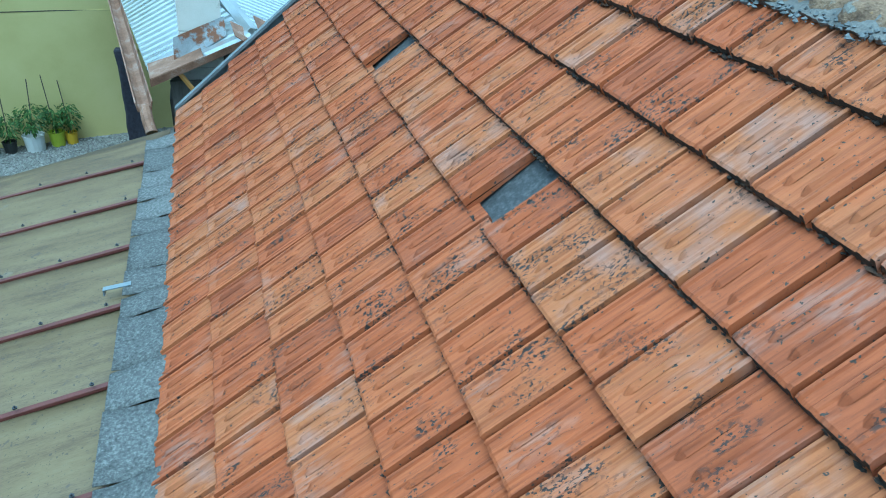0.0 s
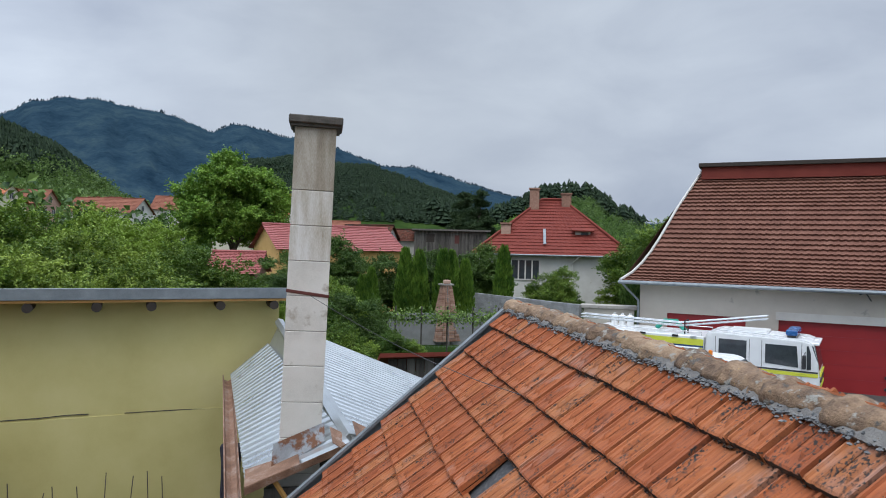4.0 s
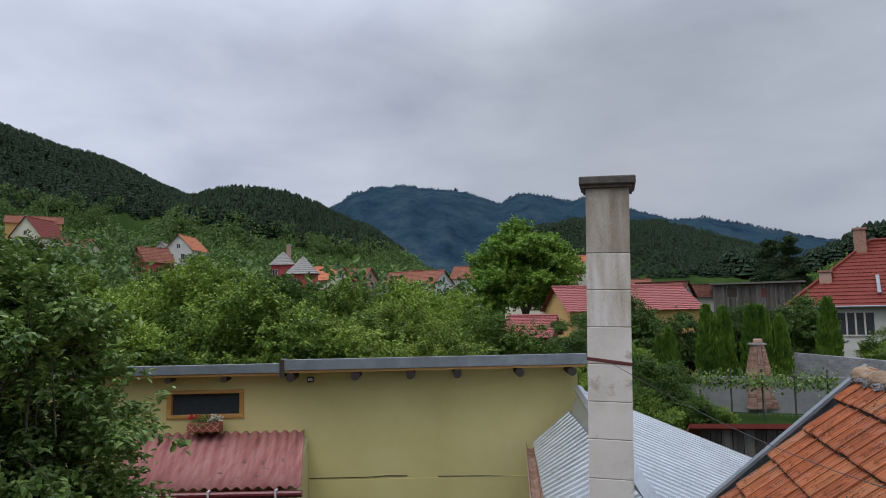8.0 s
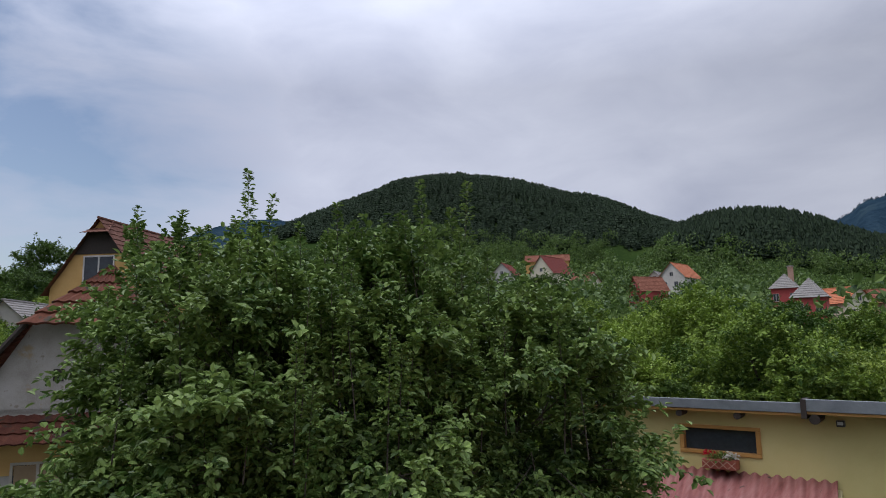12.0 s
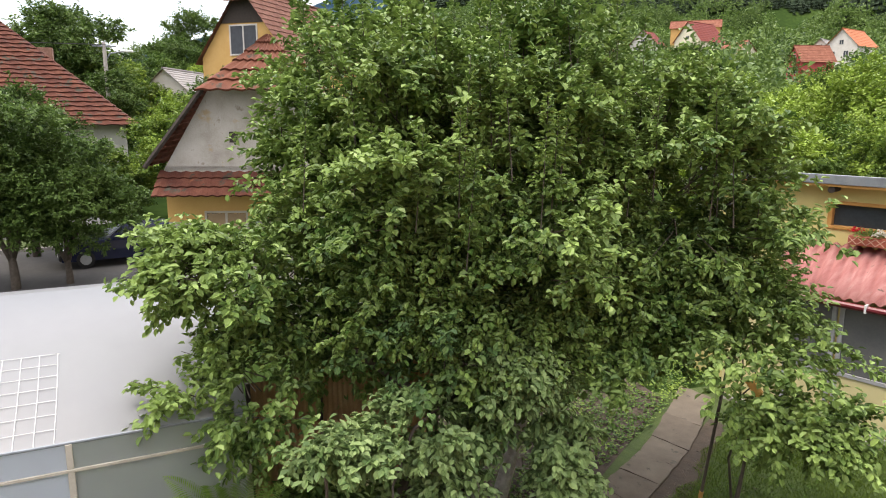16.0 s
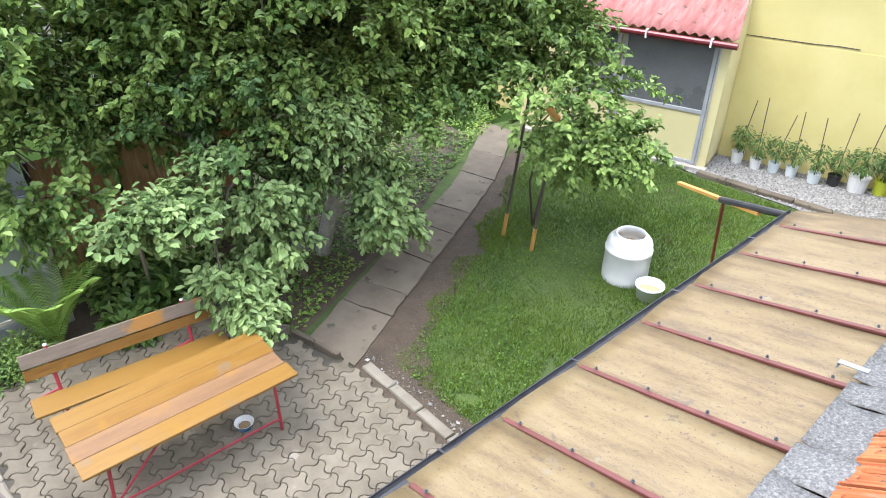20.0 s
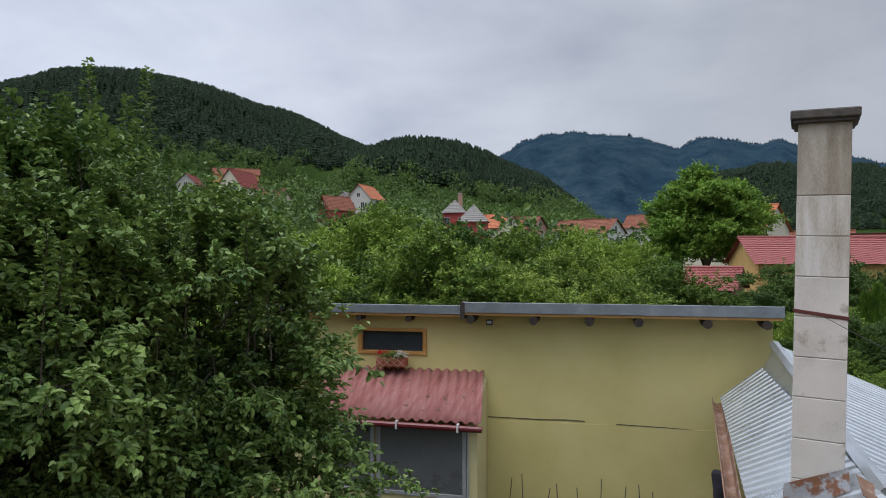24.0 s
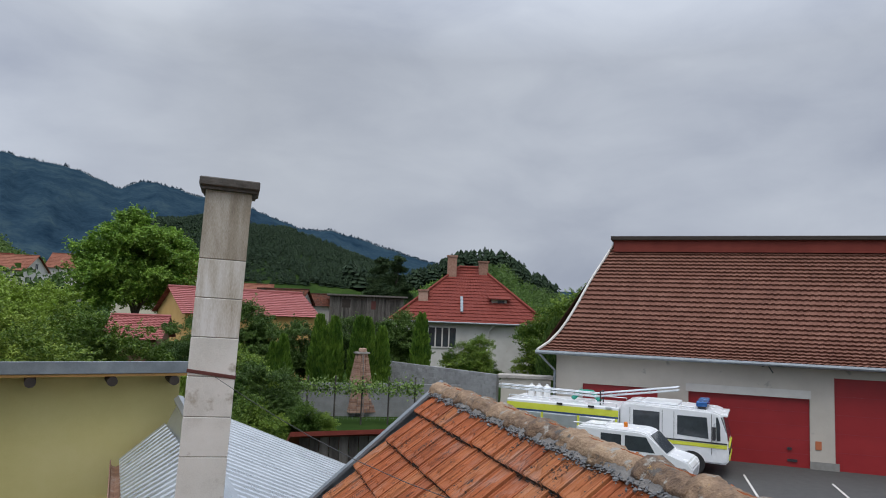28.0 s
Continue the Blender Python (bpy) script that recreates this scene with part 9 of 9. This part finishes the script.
far_house(-52.3, 1.2, 62, 6, 8, 2.6, 60, WHITE_WALL, ROOF_CLAY, "clay-roofed house glimpsed through the plum tree")
far_house(2.8, 1.0, 110, 6, 10, 2.0, 84, CREAM_WALL, ROOF_CLAY, "dark roofed village house")


def hip_house(az, el_eave, dist, half, h, rh, rz, wall, roof, label, chim):
    """A square house under a pyramid roof."""
    x, y = EYE0[0] + dist * math.sin(radians(az)), EYE0[1] + dist * math.cos(radians(az))
    ob = thing("village_house", label, "house", (x, y, EYE0[2] + dist * math.tan(radians(el_eave)) - h), rz)
    part("wall", box(B(), -half + 0.4, half - 0.4, -half + 0.4, half - 0.4, -3, h), wall, ob)
    c = [(-half, -half), (half, -half), (half, half), (-half, half)]
    for (ax, ay), (bx, by) in zip(c, c[1:] + c[:1]):
        roof_sheet([(ax, ay, h - 0.15), (bx, by, h - 0.15), (0.02, 0, h + rh), (-0.02, 0, h + rh)], 9, 16, 0.03, 0.06, "roof_slope", roof, ob)
    for q in (-1.6, 0.9):
        window(ob, q, 1.2, 0.8, 1.2, -half + 0.38)
    if chim:
        ch = part("chimney", box(B(), 0.5, 1.3, 0.4, 1.1, h, h + rh + 1.2, 0.03), BRICK, ob, "brick chimney")
        part("chimney_cap", box(B(), 0.4, 1.4, 0.3, 1.2, h + rh + 1.2, h + rh + 1.35), CONCRETE, ch)


hip_house(-25.7, 3.15, 118, 2.7, 3.4, 3.0, 20, PINK_WALL, ROOF_GREY, "pink-red house with grey shingle pyramid roof", False)
hip_house(-27.3, 3.9, 126, 2.3, 3.4, 2.4, 20, PINK_WALL, ROOF_GREY, "pink-red house with grey shingle pyramid roof and tall chimney", True)
church = thing("church_spire", "distant white church spire", "church", polar(-5.15, 330, 0))
part("tower", box(B(), -0.9, 0.9, -0.9, 0.9, 0, 24), WHITE_WALL, church)
part("spire", lathe(B(), [(1.1, 24), (0.6, 26), (0.2, 29), (0, 32)], 8), GREY_METAL, church)

# ---- houses and street in the west ----
OLD_PLASTER = mat("peeling_lime_plaster", [(0.25, 0.22, 0.18), (0.42, 0.39, 0.34), (0.52, 0.50, 0.46)], 0.95, 1.6, 50, 0.7, 0.01, spots=[((0.40, 0.31, 0.19), 1.3, 0.60), ((0.28, 0.24, 0.19), 3.2, 0.62)])
old = thing("old_house", "old house with peeling plaster gable and clay tile half-hip roof", "house")
OLD_T = radians(20)
old.matrix_world = Matrix(((math.sin(OLD_T), -math.cos(OLD_T), 0, -17.0), (math.cos(OLD_T), math.sin(OLD_T), 0, 1.15), (0, 0, 1, 0), (0, 0, 0, 1)))
part("wall", box(B(), -0.15, 4.4, 0, 9, -0.2, 3.7), OLD_PLASTER, old)
bm = B()
poly(bm, [(-0.2, 0.05, 4.1), (4.5, 0.05, 4.1), (3.3, 0.05, 6.0), (0.95, 0.05, 6.0)], (0, 0.25, 0))
part("gable", bm, OLD_PLASTER, old, "peeling plaster gable")
part("upper_wall", box(B(), -0.15, 4.4, 0.05, 9, 3.66, 4.2), OLD_PLASTER, old)
part("frieze", box(B(), -0.15, 4.4, -0.03, 0.0, 2.9, 3.6), OCHRE_WALL, old, "ochre painted band")
roof_sheet([(-0.3, -0.65, 3.55), (4.6, -0.65, 3.55), (4.6, 0.12, 4.1), (-0.3, 0.12, 4.1)], 3, 40, 0.03, 0.04, "skirt_roof", ROOF_OLD, old, "mossy pent roof across the gable")
roof_sheet([(-0.5, -0.3, 4.2), (-0.5, 9.2, 4.2), (2.1, 9.2, 7.35), (0.9, -0.3, 6.02)], 14, 40, 0.04, 0.05, "roof_slope", ROOF_OLD, old)
roof_sheet([(4.75, 9.2, 4.2), (4.75, -0.3, 4.2), (3.35, -0.3, 6.02), (2.15, 9.2, 7.35)], 14, 40, 0.04, 0.05, "roof_slope", ROOF_OLD, old)
roof_sheet([(0.75, -0.45, 5.9), (3.5, -0.45, 5.9), (2.15, 1.6, 7.35), (2.05, 1.6, 7.35)], 6, 16, 0.04, 0.05, "half_hip", ROOF_OLD, old)
for a, b in (((-0.5, -0.32, 4.2), (0.9, -0.32, 5.98)),):
    part("barge_board", tube(B(), [a, b], 0.06, 6), DARK_WOOD, old)
part("vent_hole", box(B(), 1.35, 1.55, 0.03, 0.06, 4.75, 5.0), DARK_WOOD, old)
w = window(old, 0.75, 1.75, 0.9, 1.35, -0.02, 1, PALE_TIMBER)
part("transom", box(B(), 0.75, 1.65, -0.06, -0.02, 2.65, 2.72), PALE_TIMBER, w)
part("blind", box(B(), 0.77, 1.63, -0.035, -0.03, 1.76, 3.08), mat("tan_blind", [(0.30, 0.20, 0.11), (0.38, 0.27, 0.16)], 0.8), w, "tan window blind")
wx = gabled("ochre_house", "tall ochre house with brown tiled half-hip roof", (-48.4, 8.1, 3.5), 46, 6.8, 12, 5.8, 4.5, OCHRE_WALL, ROOF_BROWN, ((-1.0, 6.0, 2.0, 1.8),))
part("gable_board", poly(B(), [(-1.75, -0.06, 8.0), (1.75, -0.06, 8.0), (0.6, -0.06, 9.5), (-0.6, -0.06, 9.5)], (0, 0.05, 0)), DARK_WOOD, wx, "dark boarding under the half-hip")
roof_sheet([(-1.0, -0.7, 9.3), (1.0, -0.7, 9.3), (0.05, 1.3, 10.42), (-0.05, 1.3, 10.42)], 5, 10, 0.03, 0.04, "half_hip", ROOF_BROWN, wx)
lr = thing("tiled_barn", "long house with steep dark red clay roof", "house")
part("wall", box(B(), -48, -37.6, -26, 0.4, -0.5, 5.0), WHITE_WALL, lr)
roof_sheet([(-36.8, -26, 4.9), (-36.8, 1.0, 4.9), (-43, -5.8, 10.65), (-43, -26, 10.65)], 26, 70, 0.05, 0.06, "roof_slope", ROOF_OLD, lr)
roof_sheet([(-36.8, 1.0, 4.9), (-49, 1.0, 4.9), (-43.1, -5.8, 10.65), (-43, -5.8, 10.65)], 26, 30, 0.05, 0.06, "roof_slope", ROOF_OLD, lr)
part("chimney", box(B(), -44.5, -43.7, -3.7, -2.9, 6, 9.0), BRICK, lr, "brick chimney")
gabled("grey_roofed_house", "pale house with grey slate roof", (-62, 3.8, 0), 60, 6, 9, 6.6, 2.6, WHITE_WALL, ROOF_GREY)
strip([(-18, -14), (-36, -16), (-34, 9), (-18.5, 1.0)], 0.02, "street", ASPHALT, "grey asphalt street by the old house", "street")
kb = thing("street_kerb", "concrete kerb along the street", "kerb", kind="structure")
part("kerb_stone", box(B(), -31.2, -31.0, -12, 6, 0, 0.15, 0.02), CONCRETE, kb)
part("verge", box(B(), -34, -31.2, -12, 6, 0, 0.1), GRASS_GROUND, kb)
lamp = thing("street_lamp", "concrete street lamp pole with wires", "lamp", (-50, -0.4, 2))
part("pole", tube(B(), [(0, 0, 0), (0, 0, 8.0)], [0.16, 0.11], 8), CONCRETE, lamp)
part("arm", tube(B(), [(0, 0, 6.8), (0, 0.3, 7.3), (0, 1.2, 7.5)], 0.05, 6), GREY_METAL, lamp)
part("lamp_head", box(B(), -0.12, 0.12, 1.1, 1.7, 7.42, 7.58, 0.04), PLASTIC, lamp)
part("crossarm", box(B(), -0.06, 0.06, -0.7, 0.7, 7.7, 7.8), GREY_METAL, lamp)
for k, y in enumerate((-0.6, 0, 0.6)):
    part("wire", tube(B(), [(0, y, 7.85), (3, -12, 7.4), (6, -26, 7.9)], 0.02, 4), BLACK_METAL, lamp)

# dark blue car
car = thing("car", "dark blue hatchback estate car parked on the street", "car")
car.matrix_world = frame_at((-27.9, 1.85, 0.03), (0.12, -0.993))
sec = [(-0.05, 0.55, 0.80), (0.0, 1.0, 0.82), (0.35, 1.35, 0.66), (0.8, 1.42, 0.62), (1.9, 1.42, 0.62), (2.55, 0.98, 0.80), (3.5, 0.86, 0.80), (3.95, 0.72, 0.76), (4.05, 0.45, 0.74)]
V, F = [], []
for x, top, half in sec:
    V += [(x, -0.82, 0.25), (x, -0.84, 0.6), (x, -0.82, min(0.9, top)), (x, -half, top), (x, half, top), (x, 0.82, min(0.9, top)), (x, 0.84, 0.6), (x, 0.82, 0.25)]
for i in range(len(sec) - 1):
    for j in range(7):
        a = i * 8 + j
        F.append((a, a + 1, a + 9, a + 8))
bm = B()
bv = [bm.verts.new(v) for v in V]
for f in F:
    bm.faces.new([bv[i] for i in f])
bm.faces.new(bv[:8])
bm.faces.new(bv[-8:][::-1])
bmesh.ops.recalc_face_normals(bm, faces=bm.faces)
body = part("body", bm, CAR_BLUE, car)
bm = B()
poly(bm, [(2.5, -0.72, 1.02), (2.5, 0.72, 1.02), (1.98, 0.58, 1.40), (1.98, -0.58, 1.40)], (0.03, 0, 0.03))
part("windscreen", bm, mat("sky_lit_glass", [(0.10, 0.12, 0.14), (0.14, 0.16, 0.18)], 0.05), body)
for s in (-1, 1):
    bm = B()
    poly(bm, [(0.4, s * 0.80, 0.95), (2.35, s * 0.80, 0.95), (1.9, s * 0.655, 1.37), (0.5, s * 0.67, 1.34)], (0, s * 0.02, 0.0))
    part("side_window", bm, GLASS_DARK, body)
    part("headlight", box(B(), 3.92, 4.06, s * 0.62 - 0.14, s * 0.62 + 0.14, 0.55, 0.70, 0.02), ALU, body, "clear headlight")
    part("mirror", box(B(), 2.2, 2.35, s * 0.9 - 0.06, s * 0.9 + 0.06, 0.95, 1.07, 0.02), CAR_BLUE, body)
    for x in (0.75, 3.3):
        wh = part("wheel", tube(B(), [(x, s * 0.68, 0.3), (x, s * 0.86, 0.3)], 0.3, 18), RUBBER, car)
        part("hub_cap", tube(B(), [(x, s * 0.69, 0.3), (x, s * 0.87, 0.3)], 0.19, 12), ALU, wh)
part("bumper", box(B(), 3.95, 4.14, -0.8, 0.8, 0.28, 0.48, 0.04), RUBBER, car)
part("grille", box(B(), 4.0, 4.075, -0.45, 0.45, 0.55, 0.68), RUBBER, body)
pl = part("number_plate", box(B(), 4.141, 4.15, -0.26, 0.26, 0.33, 0.44), PLASTIC, car, "white number plate with plain dark bars")
for k in range(5):
    part("bar", box(B(), 4.1505, 4.153, -0.2 + 0.09 * k, -0.15 + 0.09 * k, 0.355, 0.415), RUBBER, pl)


# ---- roof tiles: the nearest are parts, the rest one joined sheet ----
TILE_SPOTS.sort(key=lambda q: abs(q[0] - 3.6))
for _, m in TILE_SPOTS[:298]:
    ob = new("tile", tile_me)
    ob.parent = house
    ob.matrix_world = m
restv, restf = [], []
for _, m in TILE_SPOTS[298:]:
    o = len(restv)
    restv += [tuple(m @ Vector(p)) for p in tv]
    restf += [tuple(o + i for i in f) for f in tf]
me = bpy.data.meshes.new("tile_field")
me.from_pydata(restv, [], restf)
me.materials.append(TILE_FAR)
me.materials.append(MOSS_SHADE)
# Joined tiles get the same dark lips, moss and painted course shadow.
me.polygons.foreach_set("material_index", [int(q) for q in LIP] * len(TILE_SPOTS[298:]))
tagged(mesh_ob("tile_field", me, TILE_FAR, house), "orange clay tiles further along the roof", kind="stuff")
bm = B()
poly(bm, [(2 * RIDGE_X - EAVE_X, HOUSE_Y0, EAVE_Z), (RIDGE_X, HOUSE_Y0, RIDGE_Z), (RIDGE_X, HOUSE_Y1, RIDGE_Z), (2 * RIDGE_X - EAVE_X, HOUSE_Y1, EAVE_Z)], (0, 0, 0.03))
part("far_slope", bm, ROOF_ORANGE, house)
# Moss and grit lodged under the lower edge of every course.
g = np.random.default_rng(12)
n = 7200
c = g.integers(1, COURSES, n)
yy = g.uniform(HOUSE_Y0, HOUSE_Y1 - 0.05, n)
thick = np.array([0.5 + 0.9 * max(0.0, noise.noise((q * 2.3, w * 1.7, 4.0)) + 0.35) for q, w in zip(yy, c)])
r = g.uniform(0.004, 0.0105, n) * thick
octa = np.array([(1, 0, 0), (0, 1, 0), (-1, 0, 0), (0, -1, 0), (0, 0, 0.8), (0, 0, -0.8)])
V = octa[None] * (g.uniform(0.6, 1.4, (n, 1, 3)) + g.uniform(-0.25, 0.25, (n, 6, 3))) * r[:, None, None] * np.array([1.0, 1.7, 1.0])
along = c * GAUGE + g.uniform(-0.012, 0.003, n)
lift = g.uniform(-0.026, -0.004, n)
V += np.stack([EAVE_X + up.x * along + out_n.x * lift, yy, EAVE_Z + up.z * along + out_n.z * lift], 1)[:, None, :]
oct_f = np.array([(0, 1, 4), (1, 2, 4), (2, 3, 4), (3, 0, 4), (1, 0, 5), (2, 1, 5), (3, 2, 5), (0, 3, 5)])
tagged(mesh_ob("moss", fast_mesh("moss", V.reshape(-1, 3), (np.arange(n)[:, None, None] * 6 + oct_f[None]).reshape(-1, 3)), MOSS_SHADE, house), "dark moss and grit under the tile edges", kind="stuff")
# ---- paving stones ----
pv, pf = paver_mesh()
pme = bpy.data.meshes.new("paver")
pme.from_pydata(pv, [], pf)
pme.materials.append(PAVER)
PAVERS.sort(key=lambda m: m.translation.x)
for m in PAVERS[:298]:
    ob = new("paver", pme)
    ob.parent = paving
    ob.matrix_world = m
rv, rf = [], []
for m in PAVERS[298:]:
    o = len(rv)
    rv += [tuple(m @ Vector(p)) for p in pv]
    rf += [tuple(o + i for i in f) for f in pf]
if rv:
    me = bpy.data.meshes.new("paver_field")
    me.from_pydata(rv, [], rf)
    tagged(mesh_ob("paver_field", me, PAVER_FAR, paving), "further grey pavers under the lean-to", kind="stuff")
